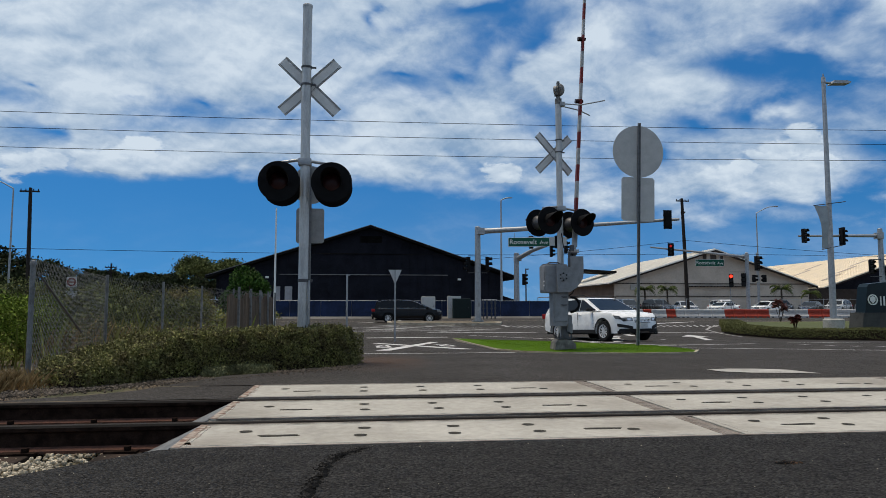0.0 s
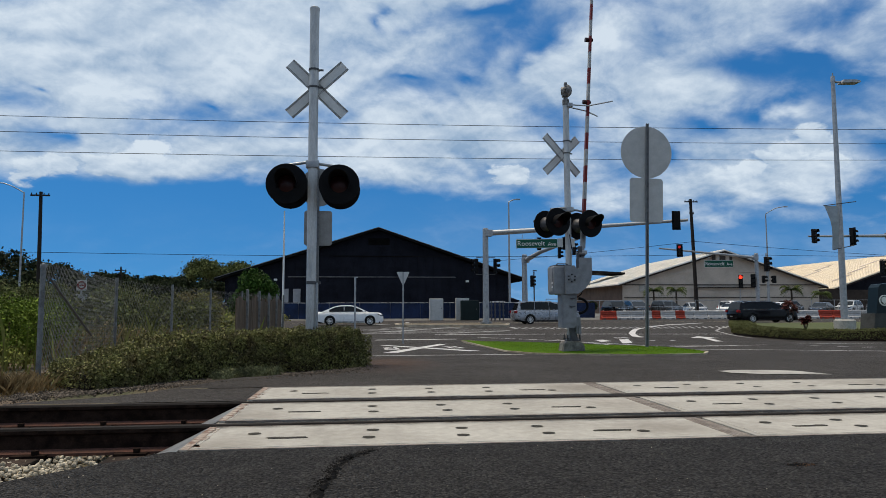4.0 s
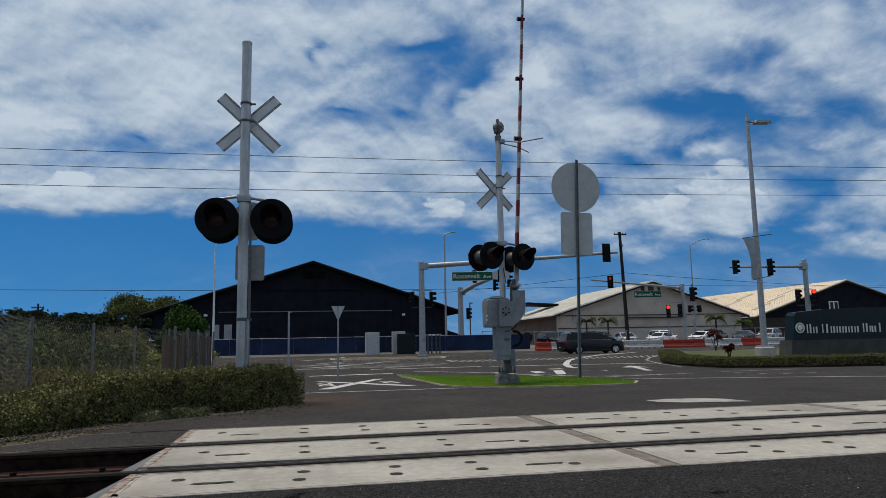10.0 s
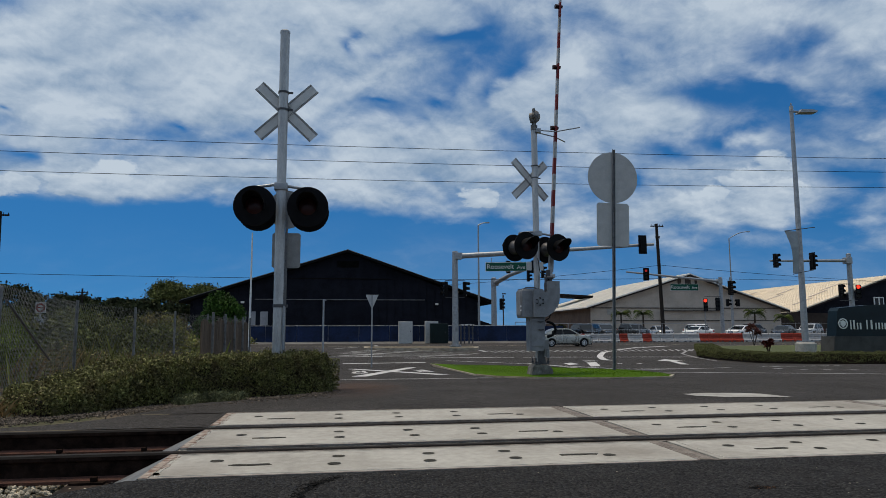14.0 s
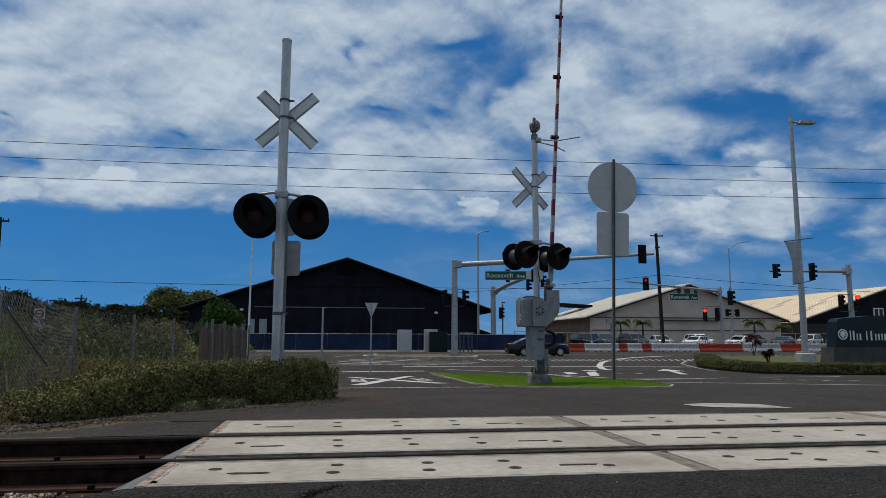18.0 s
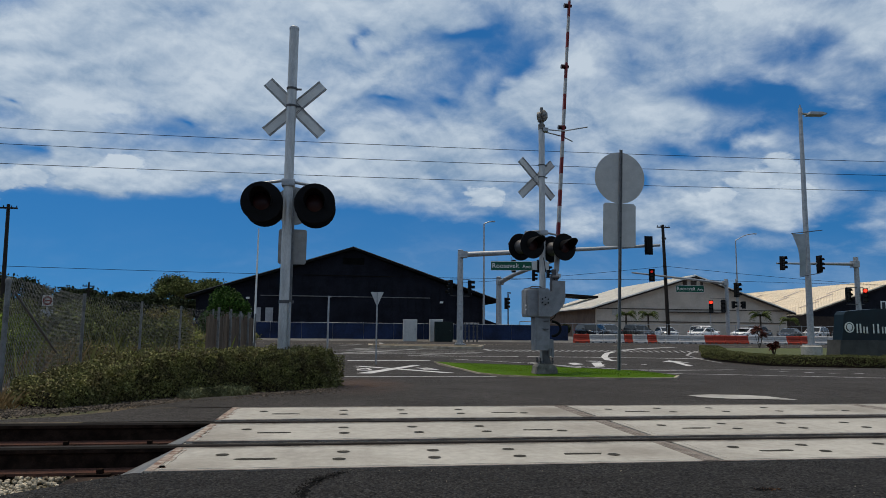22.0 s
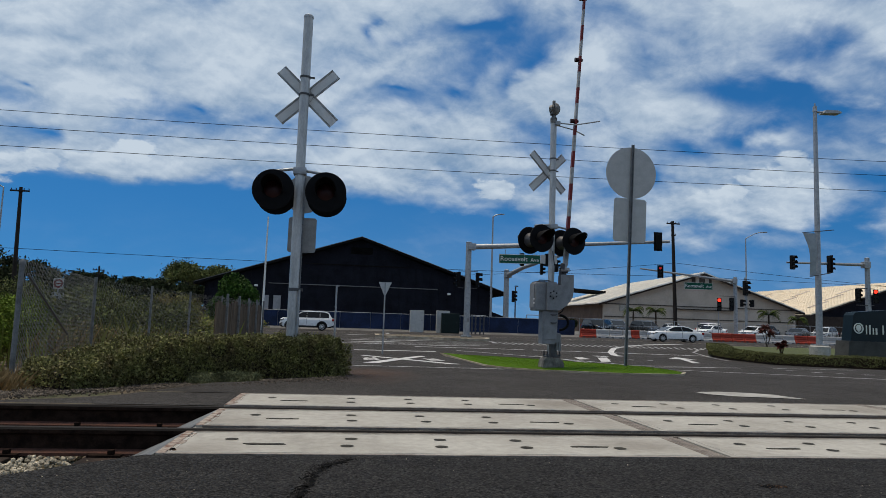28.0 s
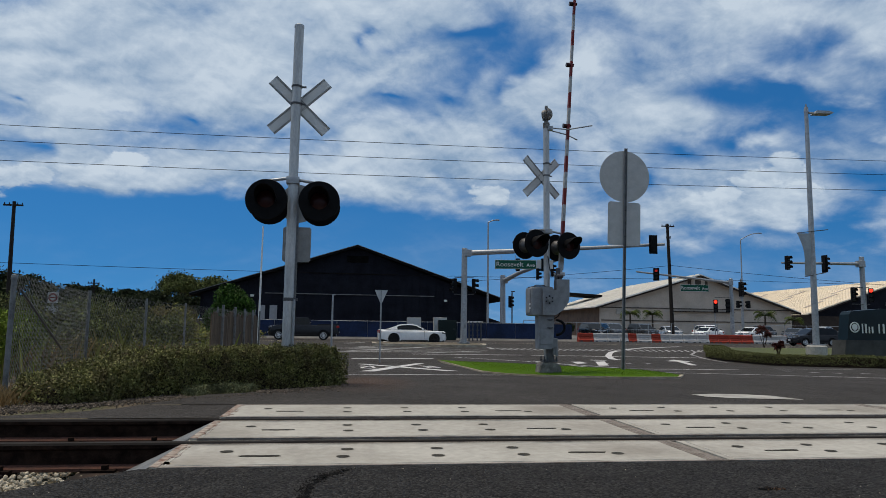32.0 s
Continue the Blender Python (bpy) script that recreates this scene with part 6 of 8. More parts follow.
x = 23.1
for code, L in (("o", 1.65), ("w", 1.4), ("w", 1.4), ("w", .9), ("o", .9), ("w", 1.6), ("o", 1.0), ("w", .9), ("w", 1.5), ("w", 1.5), ("w", 1.4), ("o", .9), ("o", 1.3), ("o", 1.35), ("o", 1.35), ("w", 1.5), ("w", 1.5), ("w", 1.4), ("o", 1.5), ("o", 1.6), ("w", 1.7), ("w", 1.7), ("o", 1.7), ("o", 1.7), ("w", 1.7), ("o", 1.7)):
    barrier(x + L / 2, 66.6, L, M_ORANGE if code == "o" else M_BWHITE, "orange plastic water-filled barrier in the row" if code == "o" else "dull white plastic barrier in the row")
    x += L

# chain-link panels behind the barriers
yf = thing("yard_fence", (21, 68.2, -0.47), "low chain-link yard fence with galvanised posts", "fence")
for i in range(17):
    bm = NB()
    C(bm, (i * 2.6, 0, 0), (i * 2.6, 0, 2.0), 0.035, seg=8)
    part("fence_post", bm, M_GALV, yf)
bm = NB()
TUBE(bm, [(0, 0, 1.95), (41.6, 0, 1.95)], 0.02, 6)
part("top_rail", bm, M_GALV, yf)
bm = NB()
TUBE(bm, [(-3.0, 0.2, 0), (-3.0, 0.2, 2.1), (0.2, 0.2, 2.1), (0.2, 0.2, 0)], 0.04, 8)
part("gate_frame", bm, M_GALV, yf, "galvanised gate frame")

# ---- plants ----
M_LEAF_HEDGE = mat("hedge_leaves", (0.165, 0.165, 0.055), 0.6, var=0.25, scale=6, island=0.65, color2=(0.090, 0.074, 0.034), spec=0.12)
M_LEAF_HEDGE2 = mat("clipped_hedge_leaves", (0.125, 0.130, 0.048), 0.6, var=0.15, scale=2.5, island=0.18, spec=0.07)
M_LEAF_GREEN = mat("bright_leaves", (0.15, 0.21, 0.03), 0.6, var=0.25, scale=1.5, island=0.5, spec=0.07)
M_LEAF_WEED = mat("weed_leaves", (0.135, 0.155, 0.032), 0.7, var=0.3, scale=0.8, island=0.55, color2=(0.14, 0.11, 0.05), spec=0.07)
M_LEAF_DARK = mat("dark_tree_leaves", (0.04, 0.05, 0.022), 0.7, var=0.3, scale=0.7, island=0.5, spec=0.07)
M_LEAF_OLIVE = mat("olive_scrub_leaves", (0.105, 0.12, 0.04), 0.7, var=0.3, scale=0.9, island=0.5, color2=(0.07, 0.075, 0.03), spec=0.07)
M_LEAF_SHRUB = mat("shrub_leaves", (0.046, 0.100, 0.018), 0.6, var=0.3, scale=1.5, island=0.6, spec=0.07)
M_LEAF_TREE = mat("tree_leaves", (0.125, 0.145, 0.05), 0.65, var=0.3, scale=0.7, island=0.5, spec=0.07)
M_VERGE = mat("grey_green_weeds", (0.155, 0.165, 0.085), 0.8, var=0.3, scale=6, island=0.4, spec=0.07)
M_DRY = mat("dry_grass", (0.33, 0.22, 0.10), 0.9, var=0.3, scale=3, island=0.4, spec=0.07)
M_RED_LEAF = mat("red_ti_leaves", (0.12, 0.028, 0.024), 0.5, var=0.3, scale=3, island=0.4)
M_PINK_LEAF = mat("pink_ti_leaves", (0.24, 0.085, 0.075), 0.5, var=0.3, scale=3, island=0.4, color2=(0.11, 0.06, 0.035))
M_PALM = mat("palm_leaves", (0.085, 0.115, 0.028), 0.6, var=0.25, scale=2, island=0.4, spec=0.07)
M_GRAVEL_DARK = mat("brown_gravel", (0.125, 0.102, 0.08), 0.95, var=0.3, scale=9, island=0.5)
M_BARK = mat("bark", (0.10, 0.075, 0.055), 0.95, var=0.3, scale=4, bump=0.5)
# twig brown taken near black, for the shade inside a hedge
M_SHADE_CORE = mat("shaded_twigs", (0.030, 0.018, 0.012), 0.95, var=0.3, scale=12)


class Leaves:
    """Collects many small leaf quads and makes one mesh of them."""

    def __init__(self):
        self.v, self.f = [], []

    def add(self, p, size, rnd, up=0.4, long=1.7):
        a, b = rnd.uniform(0, 6.283), rnd.uniform(-1, 1)
        n = Vector((math.cos(a), math.sin(a), up + b)).normalized()
        t = n.orthogonal().normalized()
        t.rotate(Matrix.Rotation(rnd.uniform(0, 6.283), 3, n))
        s = n.cross(t)
        p = Vector(p)
        k = len(self.v)
        h = size * long / 2
        self.v += [p - t * h, p + s * size * .5, p + t * h, p - s * size * .5]
        self.f.append((k, k + 1, k + 2, k + 3))

    def blade(self, p, h, w, rnd, lean=0.3):
        a = rnd.uniform(0, 6.283)
        d = Vector((math.cos(a), math.sin(a), 0))
        l = Vector((rnd.uniform(-lean, lean), rnd.uniform(-lean, lean), 0)) * h
        p = Vector(p)
        k = len(self.v)
        self.v += [p - d * w, p + d * w, p + l * .45 + Vector((0, 0, h * .6)) + d * w * .7, p + l + Vector((0, 0, h))]
        self.f.append((k, k + 1, k + 2, k + 3))

    def mesh(self, name, material, parent=None, label=""):
        me = bpy.data.meshes.new(name)
        me.from_pydata([tuple(v) for v in self.v], [], self.f)
        me.materials.append(material)
        ob = new(name, me)
        if parent:
            ob.parent = parent
        if label:
            ob["label"] = label
        return ob


def hedge(name, path, width, height, n, leaf, material, label, seed, zoff=0.0, wob=0.08, flip=False):
    """A clipped hedge along a path of (x, y) front-edge points; width goes to the left of the path's direction."""
    rnd = random.Random(seed)
    th = thing(name, (path[0][0], path[0][1], gz(path[0][1]) + zoff), label, "hedge")
    o = Vector(th.matrix_basis.translation)
    pts = [Vector((*p, 0)) for p in path]
    seg = [(b - a).length for a, b in zip(pts, pts[1:])]
    total = sum(seg)
    side = [Vector((a.y - b.y, b.x - a.x, 0)).normalized() for a, b in zip(pts, pts[1:])]
    side = [side[0]] + [(a + b).normalized() for a, b in zip(side, side[1:])] + [side[-1]]
    def at(u):
        d = u * total
        for i, (a, b, s) in enumerate(zip(pts, pts[1:], seg)):
            if d <= s:
                return a + (b - a) * (d / s), side[i].lerp(side[i + 1], d / s).normalized()
            d -= s
        t = (pts[-1] - pts[-2]).normalized()
        return pts[-1].copy(), Vector((-t.y, t.x, 0))
    shape = (lambda u: min(1.0, 0.44 + 1.25 * u) * (1.0 if u < .93 else 1 - 2.2 * (u - .93))) if total < 8 else (lambda u: 1.0)
    L = Leaves()
    # solid block behind the leaves; its dark colour draws the shaded gaps
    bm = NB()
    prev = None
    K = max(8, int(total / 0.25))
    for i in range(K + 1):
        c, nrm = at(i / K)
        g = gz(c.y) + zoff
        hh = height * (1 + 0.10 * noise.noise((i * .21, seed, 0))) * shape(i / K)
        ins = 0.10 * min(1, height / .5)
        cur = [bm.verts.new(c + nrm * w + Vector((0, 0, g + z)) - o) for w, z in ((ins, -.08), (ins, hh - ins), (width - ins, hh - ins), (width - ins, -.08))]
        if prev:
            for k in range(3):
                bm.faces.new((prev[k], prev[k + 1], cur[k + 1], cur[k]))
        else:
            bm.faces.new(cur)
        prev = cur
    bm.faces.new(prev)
    part("shaded_core", bm, M_SHADE_CORE, th, "solid twig-brown core, coloured dark for the shade inside")
    for i in range(n):
        u = rnd.random() * 1.04 - .01
        u = min(.9999, max(0, u))
        c, nrm = at(u)
        g = gz(c.y) + zoff
        bump = wob * noise.noise((u * total * 2.2, seed, 1)) + wob * .6 * noise.noise((u * total * 7, seed, 3))
        r = rnd.random()
        hh = (height * (1 + 0.10 * noise.noise((u * K * .21, seed, 0))) + bump) * shape(u)
        if r < 0.46:
            w, z = rnd.uniform(-0.02, .10) - bump * .6, rnd.uniform(0.02, 1) ** 0.62 * hh
            w += 0.08 * (z / hh) ** 4 + 0.05 * min(1, height / .5) * max(0, noise.noise((u * total * 9, z * 9, seed)))
            z -= 0.06 * (1 - z / hh)
        elif r < 0.9:
            w, z = rnd.uniform(0.03, width), hh + rnd.uniform(-.08, 0.03) - 0.05 * abs(2 * rnd.random() - 1)
        else:
            w, z = width - rnd.uniform(-.03, .08), rnd.random() * hh
        if u < 0.012 or u > 0.975:
            w = rnd.uniform(0, width)
            z = rnd.uniform(0, hh)
        if flip:
            w = width - w
        p = c + nrm * w + Vector((0, 0, g + z)) - o
        if u > 0.975 or u < 0.012:      # rounded ends
            out = Vector((nrm.y, -nrm.x, 0)) * (1 if u > .5 else -1)
            p += out * rnd.uniform(-.04, .22) * max(0, 1 - (2 * w / width - 1) ** 2) * max(0, 1 - .7 * (z / hh) ** 2)
        L.add(p, leaf * rnd.uniform(.7, 1.35), rnd, 0.5)
    L.mesh("foliage", material, th)
    return th


hedge("hedge", [(-2.40, 6.24), (-2.2, 6.42), (-1.8, 7.06), (-0.9, 7.75), (-0.2, 8.1), (0.03, 8.6)], 0.95, 0.43, 92000, 0.0135, M_LEAF_HEDGE, "low rough olive-green hedge beside the crossing", 11, wob=0.10)
hedge("hedge", [(23.0, 39.5), (19.4, 32.6), (17.6, 29.5), (16.95, 27.0), (16.95, 24.6), (17.1, 22.3), (17.8, 20.9), (20.5, 19.2), (31, 15.3)][::-1], 1.1, 0.31, 85000, 0.027, M_LEAF_HEDGE2, "clipped green hedge round the planted island", 12, zoff=0.10, wob=0.03, flip=True)


M_LINK = mat("dull_wire", (0.20, 0.20, 0.19), 0.7, 0.2, var=0.2, scale=9)


def chain_link():
    """Chain-link fence along the overgrown field."""
    th = thing("chain_link_fence", (-3.15, 6.95, 0), "grey chain-link fence with steel posts and a brace", "fence")
    pts = [(-3.15, 6.95), (-3.9, 11.0), (-3.9, 14.0), (-3.75, 16.6), (-3.5, 19.2), (-3.45, 21.6), (-3.42, 24.0), (-3.4, 26.0)]
    o = Vector((-3.15, 6.95, 0))
    TOP = 1.14
    for i, (x, y) in enumerate(pts):
        bm = NB()
        C(bm, Vector((x, y, gz(y) - .02)) - o, Vector((x, y, TOP + (0.03 if i else -0.04))) - o, 0.024 if i == 0 else 0.024, seg=12)
        if i == 0:
            LATHE(bm, [(0.0, TOP - .01), (0.025, TOP - .02), (0.030, TOP - .04), (0.030, TOP - .06)], 12)
        part("fence_post", bm, M_WEATHERED, th, "galvanised corner post" if i == 0 else "galvanised post")
    bm = NB()
    C(bm, (-0.05, 0.25, 1.0), (-0.42, 2.3, 0.35), 0.013, seg=8)
    part("brace", bm, M_GREYDARK, th, "slanting brace rail")
    # woven wires: two families of slanting wires, each a thin three-sided bar
    for fam in (1, -1):
        v, f = [], []
        for (x0, y0), (x1, y1) in zip(pts, pts[1:]):
            a, b = Vector((x0, y0, 0)), Vector((x1, y1, 0))
            ln = (b - a).length
            d = (b - a) / ln
            side = Vector((-d.y, d.x, 0))
            pitch = 0.062 if y0 < 10 else 0.08
            r = 0.0016 if y0 < 10 else 0.0013
            zb0 = 0.03
            n = int((ln + 1.3) / pitch)
            for i in range(n):
                s = i * pitch - (1.3 if fam > 0 else 0)
                lo, hi = s, s + fam * 1.25 * 0.62
                zb = gz(a.y + d.y * max(0, min(ln, s))) + zb0
                z0, z1 = zb, TOP
                s0, s1 = s, s + fam * (z1 - z0) * 0.62
                # clip to the bay
                if min(s0, s1) > ln or max(s0, s1) < 0:
                    continue
                def clip(sa, za, sb, zb_):
                    for lim in (0.0, ln):
                        if (sa - lim) * (sb - lim) < 0:
                            t = (lim - sa) / (sb - sa)
                            zc = za + (zb_ - za) * t
                            if (lim == 0.0) == (sa < sb):
                                sa, za = lim, zc
                            else:
                                sb, zb_ = lim, zc
                    return sa, za, sb, zb_
                s0, z0, s1, z1 = clip(s0, z0, s1, z1)
                if s0 < -1e-6 or s1 < -1e-6 or s0 > ln + 1e-6 or s1 > ln + 1e-6:
                    continue
                p, q = a + d * s0 + Vector((0, 0, z0)), a + d * s1 + Vector((0, 0, z1))
                k = len(v)
                t = (q - p).normalized()
                u = side
                w = t.cross(u)
                for e in (p, q):
                    for ang in (0, 2.094, 4.189):
                        v.append(tuple(e + (u * math.cos(ang) + w * math.sin(ang)) * r + u * 0.002 * fam - o))
                f += [(k, k + 1, k + 4, k + 3), (k + 1, k + 2, k + 5, k + 4), (k + 2, k, k + 3, k + 5)]
        me = bpy.data.meshes.new("mesh_wires")
        me.from_pydata(v, [], f)
        me.materials.append(M_LINK)
        ob = new("wire_mesh", me)
        ob.parent = th
        tagged(ob, "thin woven grey wires", kind="stuff")


chain_link()


def plank_screen():
    """Weathered upright boards closing the end of the chain-link fence."""
    th = thing("board_fence", (-3.50, 17.9, gz(19.5)), "weathered brown board fence with grey posts", "fence")
    rnd = random.Random(7)
    for i in range(33):
        y = i * 0.27
        bm = NB()
        h = 1.50 + rnd.uniform(-.10, .07)
        B(bm, (0.12, y, h / 2 - .1), (0.03, 0.25, h), rz=rnd.uniform(-3, 3), bevel=0.006)
        part("board", bm, M_BOARD, th)
    for y in (1.0, 3.0, 4.9, 6.8, 8.7):
        bm = NB()
        B(bm, (0.2, y, 0.75), (0.06, 0.07, 1.72), bevel=0.01)
        part("fence_post", bm, M_WEATHERED, th, "grey weathered post")


M_BOARD = mat("weathered_board", (0.125, 0.090, 0.062), 0.9, var=0.25, scale=5, stretch=(3, 3, .4), rand=0.3)
plank_screen()


def scrub():
    """Overgrown field behind the fence: weeds, tall grass and bushes."""
    rnd = random.Random(21)
    L, D = Leaves(), Leaves()
    # clumps of weeds
    for i in range(620):
        y = 7.0 + 22 * rnd.random() ** 1.25
        x = -4.1 - rnd.random() ** 1.2 * (4 + y * 0.8)
        if y < 9 and x > -3.6 - (9 - y) * .2:
            continue
        h = rnd.uniform(0.35, 0.95) * (0.75 + 0.35 * noise.noise((x * .3, y * .3, 2)))
        r = rnd.uniform(0.25, 0.6)
        g = gz(y)
        size = 0.009 + 0.0017 * y
        for k in range(int(300 if y < 14 else 150)):
            a, q = rnd.uniform(0, 6.28), math.sqrt(rnd.random())
            z = h * (1 - q * q * .6) * rnd.uniform(.35, 1.05)
            L.add((x + r * q * math.cos(a), y + r * q * math.sin(a), g + z), size * rnd.uniform(.7, 1.4), rnd, 0.6)
        for k in range(10):
            L.blade((x + rnd.gauss(0, r), y + rnd.gauss(0, r), g), h * rnd.uniform(.7, 1.25), 0.01 + .0006 * y, rnd)
    for i in range(900):
        y = 6.3 + 10 * rnd.random() ** 2
        x = -3.25 - rnd.random() ** 1.5 * 3.5
        D.blade((x, y, gz(y) - .03), rnd.uniform(.05, .16), 0.004, rnd, .5)
    for i in range(900):
        y = 9.5 + 15 * rnd.random()
        D.blade((-4.0 - rnd.random() ** 1.5 * 1.8, y, gz(y)), rnd.uniform(.2, .6), 0.004 + .0003 * y, rnd, .5)
    # dry tuft at the post's foot, seed heads along the shoulder
    for i in range(900):
        D.blade((-3.08 + rnd.gauss(0, .12), 6.34 + rnd.gauss(0, .12), -.04), rnd.uniform(.06, .20), 0.004, rnd, .8)
    S = Leaves()
    tufts = [(rnd.gauss(.50, .16), rnd.gauss(0, .07), rnd.uniform(.03, .09)) for _ in range(46)]
    for i in range(5200):
        u, off, h = rnd.choice(tufts)
        x, y = -1.72 + .85 * u + off + rnd.gauss(0, .045), 6.92 + .80 * u - off * .6 + rnd.gauss(0, .05)
        S.add((x, y, rnd.uniform(-.02, h)), rnd.uniform(.007, .016), rnd, .6)
        if i % 3 == 0:
            S.blade((x, y, -0.02), rnd.uniform(.03, .10), 0.003, rnd, .9)
    tagged(L.mesh("weeds", M_LEAF_WEED), "tangled green and brown weeds behind the fence", "weeds", kind="stuff")
    tagged(D.mesh("dry_grass", M_DRY), "dry straw-coloured grass tufts", "grass", kind="stuff")
    tagged(S.mesh("verge_weeds", M_VERGE), "low grey-green weeds along the hedge foot", "weeds", kind="stuff")


scrub()


def bush(name, at, r, h, n, leaf, material, label, seed, category="bush"):
    rnd = random.Random(seed)
    th = thing(name, at, label, category)
    bm = NB()
    for i in range(6):
        a = i * 1.05
        C(bm, (0, 0, 0), (r * .5 * math.cos(a), r * .5 * math.sin(a), h * .7), 0.03 + .01 * r, 0.012, seg=6)
    part("stems", bm, M_BARK, th)
    L = Leaves()
    lobes = [(rnd.uniform(-.6, .6) * r, rnd.uniform(-.6, .6) * r, rnd.uniform(.35, .8) * h, rnd.uniform(.35, .6) * min(r, h)) for _ in range(9)]
    for i in range(n):
        lx, ly, lz, lr = rnd.choice(lobes)
        d = Vector((rnd.gauss(0, 1), rnd.gauss(0, 1), rnd.gauss(0, 1))).normalized() * lr * rnd.uniform(.6, 1.08)
        L.add((lx + d.x, ly + d.y, max(0.05, lz + d.z)), leaf * rnd.uniform(.6, 1.4), rnd, .5)
    L.mesh("foliage", material, th)
    return th


def tree(at, h, r, n, leaf, material, label, seed, flat=0.55, trunk=0.3):
    """Tapered trunk, forking limbs, and leaf clumps at the limb ends."""
    rnd = random.Random(seed)
    th = thing("tree", at, label, "tree", "trees beyond the field")
    bm = NB()
    fork = h * 0.32
    C(bm, (0, 0, 0), (0.1, 0, fork), trunk, trunk * .7, seg=9)
    tips = []
    for i in range(7):
        a = i * 6.283 / 7 + rnd.uniform(-.3, .3)
        mid = Vector((r * .4 * math.cos(a), r * .4 * math.sin(a), fork + (h - fork) * rnd.uniform(.35, .55)))
        C(bm, (0.1, 0, fork * .95), mid, trunk * .45, trunk * .25, seg=6)
        for j in range(4):
            b = a + rnd.uniform(-.8, .8)
            q = rnd.uniform(.55, 1.0)
            tip = Vector((r * q * math.cos(b), r * q * math.sin(b), h * (1 - flat * q * q * rnd.uniform(.5, 1.0)) - rnd.uniform(0, .12) * h))
            C(bm, mid, tip, trunk * .2, 0.02, seg=5)
            tips.append(tip)
    part("trunk", bm, M_BARK, th, "grey-brown trunk and limbs")
    L = Leaves()
    for i in range(n):
        c = rnd.choice(tips)
        s = r * .24
        d = Vector((rnd.gauss(0, 1), rnd.gauss(0, 1), rnd.gauss(0, .55))) * s * .6
        L.add(c + d, leaf * rnd.uniform(.6, 1.4), rnd, .6)
    L.mesh("crown", material, th)
    return th


tree((-27.0, 124, -0.5), 10.4, 5.6, 30000, 0.20, M_LEAF_TREE, "broad airy olive-green tree behind the hangar", 31, flat=0.42)
bush("bush", (-5.03, 30, gz(30)), 1.25, 3.0, 15000, 0.06, M_LEAF_SHRUB, "bright green leafy bush at the end of the fence", 33)
bush("bush", (-8.2, 32, gz(32)), 1.7, 1.6, 18000, 0.045, M_LEAF_WEED, "olive-green scrub bush among weeds", 34)
bush("bush", (-12.2, 33, gz(33)), 2.2, 1.6, 20000, 0.045, M_LEAF_WEED, "olive-green scrub bush among weeds", 35)
bush("bush", (-7.6, 14, gz(14)), 1.2, 0.95, 20000, 0.028, M_LEAF_OLIVE, "olive-green bush among weeds", 36)
bush("bush", (-4.72, 9.5, gz(9)), 0.75, 0.80, 20000, 0.020, M_LEAF_GREEN, "bright green weeds behind the fence post", 37)
bush("bush", (-5.75, 11.6, gz(11.6)), 0.95, 0.85, 18000, 0.024, M_LEAF_GREEN, "bright green weeds behind the fence post", 38)
for k, (x, y, r, h) in enumerate(((-8.6, 27, 1.5, 1.75), (-10.6, 31, 1.7, 2.1), (-13.4, 33, 1.9, 2.2), (-15.9, 33, 1.9, 2.25), (-18.6, 35, 2.0, 2.3), (-12.4, 24, 1.7, 1.6), (-9.6, 21, 1.4, 1.35), (-7.3, 19, 1.2, 1.25), (-6.3, 23.5, 1.2, 1.45), (-21.5, 36, 2.0, 2.4))):
    bush("bush", (x, y, gz(y)), r, h, 11000, 0.055, M_LEAF_OLIVE, "dense olive-green scrub bush in the overgrown field", 200 + k)
for i, (x, y, h, r) in enumerate(((-46, 88, 8.6, 4.5), (-41, 92, 7.8, 3.2), (-36.5, 92, 5.8, 3.0), (-33, 93, 5.8, 2.8), (-29, 92, 5.2, 3.0), (-26, 90, 5.6, 2.6), (-23.2, 92, 5.0, 2.4), (-20.5, 90, 4.4, 2.2), (-52, 86, 8, 4), (-58, 84, 7.5, 4), (-18, 86, 4.4, 2.4), (-30.5, 76, 4.4, 2.4), (-25, 74, 4.0, 2.6), (-20, 72, 3.8, 2.6), (-36, 74, 4.6, 2.8), (-42, 72, 4.5, 3.0))):
    tree((x, y, -0.5), h * 1.1, r, 3600, 0.24, M_LEAF_DARK, "dark distant tree beyond the scrub field", 50 + i, flat=.5, trunk=.22)
rnd_ = random.Random(77)
SC = Leaves()
for i in range(30000):
    y = rnd_.uniform(30, 66)
    x = -7.5 - rnd_.random() ** 1.1 * (y * 0.75)
    SC.add((x, y, gz(y) + rnd_.uniform(0.1, 1.5) * (0.6 + .7 * noise.noise((x * .15, y * .15, 5)))), rnd_.uniform(.08, .2), rnd_, .6)
for i in range(18000):
    y = rnd_.uniform(33, 45)
    x = -8.5 - rnd_.random() * 34
    SC.add((x, y, gz(y) + rnd_.uniform(0.1, 2.0) * (0.75 + .55 * noise.noise((x * .2, y * .2, 9)))), rnd_.uniform(.06, .13), rnd_, .6)
for i in range(14000):
    y = rnd_.uniform(70, 95)
    x = -17 - rnd_.random() * 62
    SC.add((x, y, -0.5 + rnd_.uniform(0.1, 3.4) * (0.8 + .5 * noise.noise((x * .1, y * .1, 4)))), rnd_.uniform(.16, .34), rnd_, .6)
tagged(SC.mesh("scrub", M_LEAF_WEED), "low olive scrub across the field", "scrub", kind="stuff")

bush("bush", (24.4, 73, -0.145), 0.75, 1.8, 6000, 0.08, M_LEAF_DARK, "dark shrub behind the yard gate", 61)

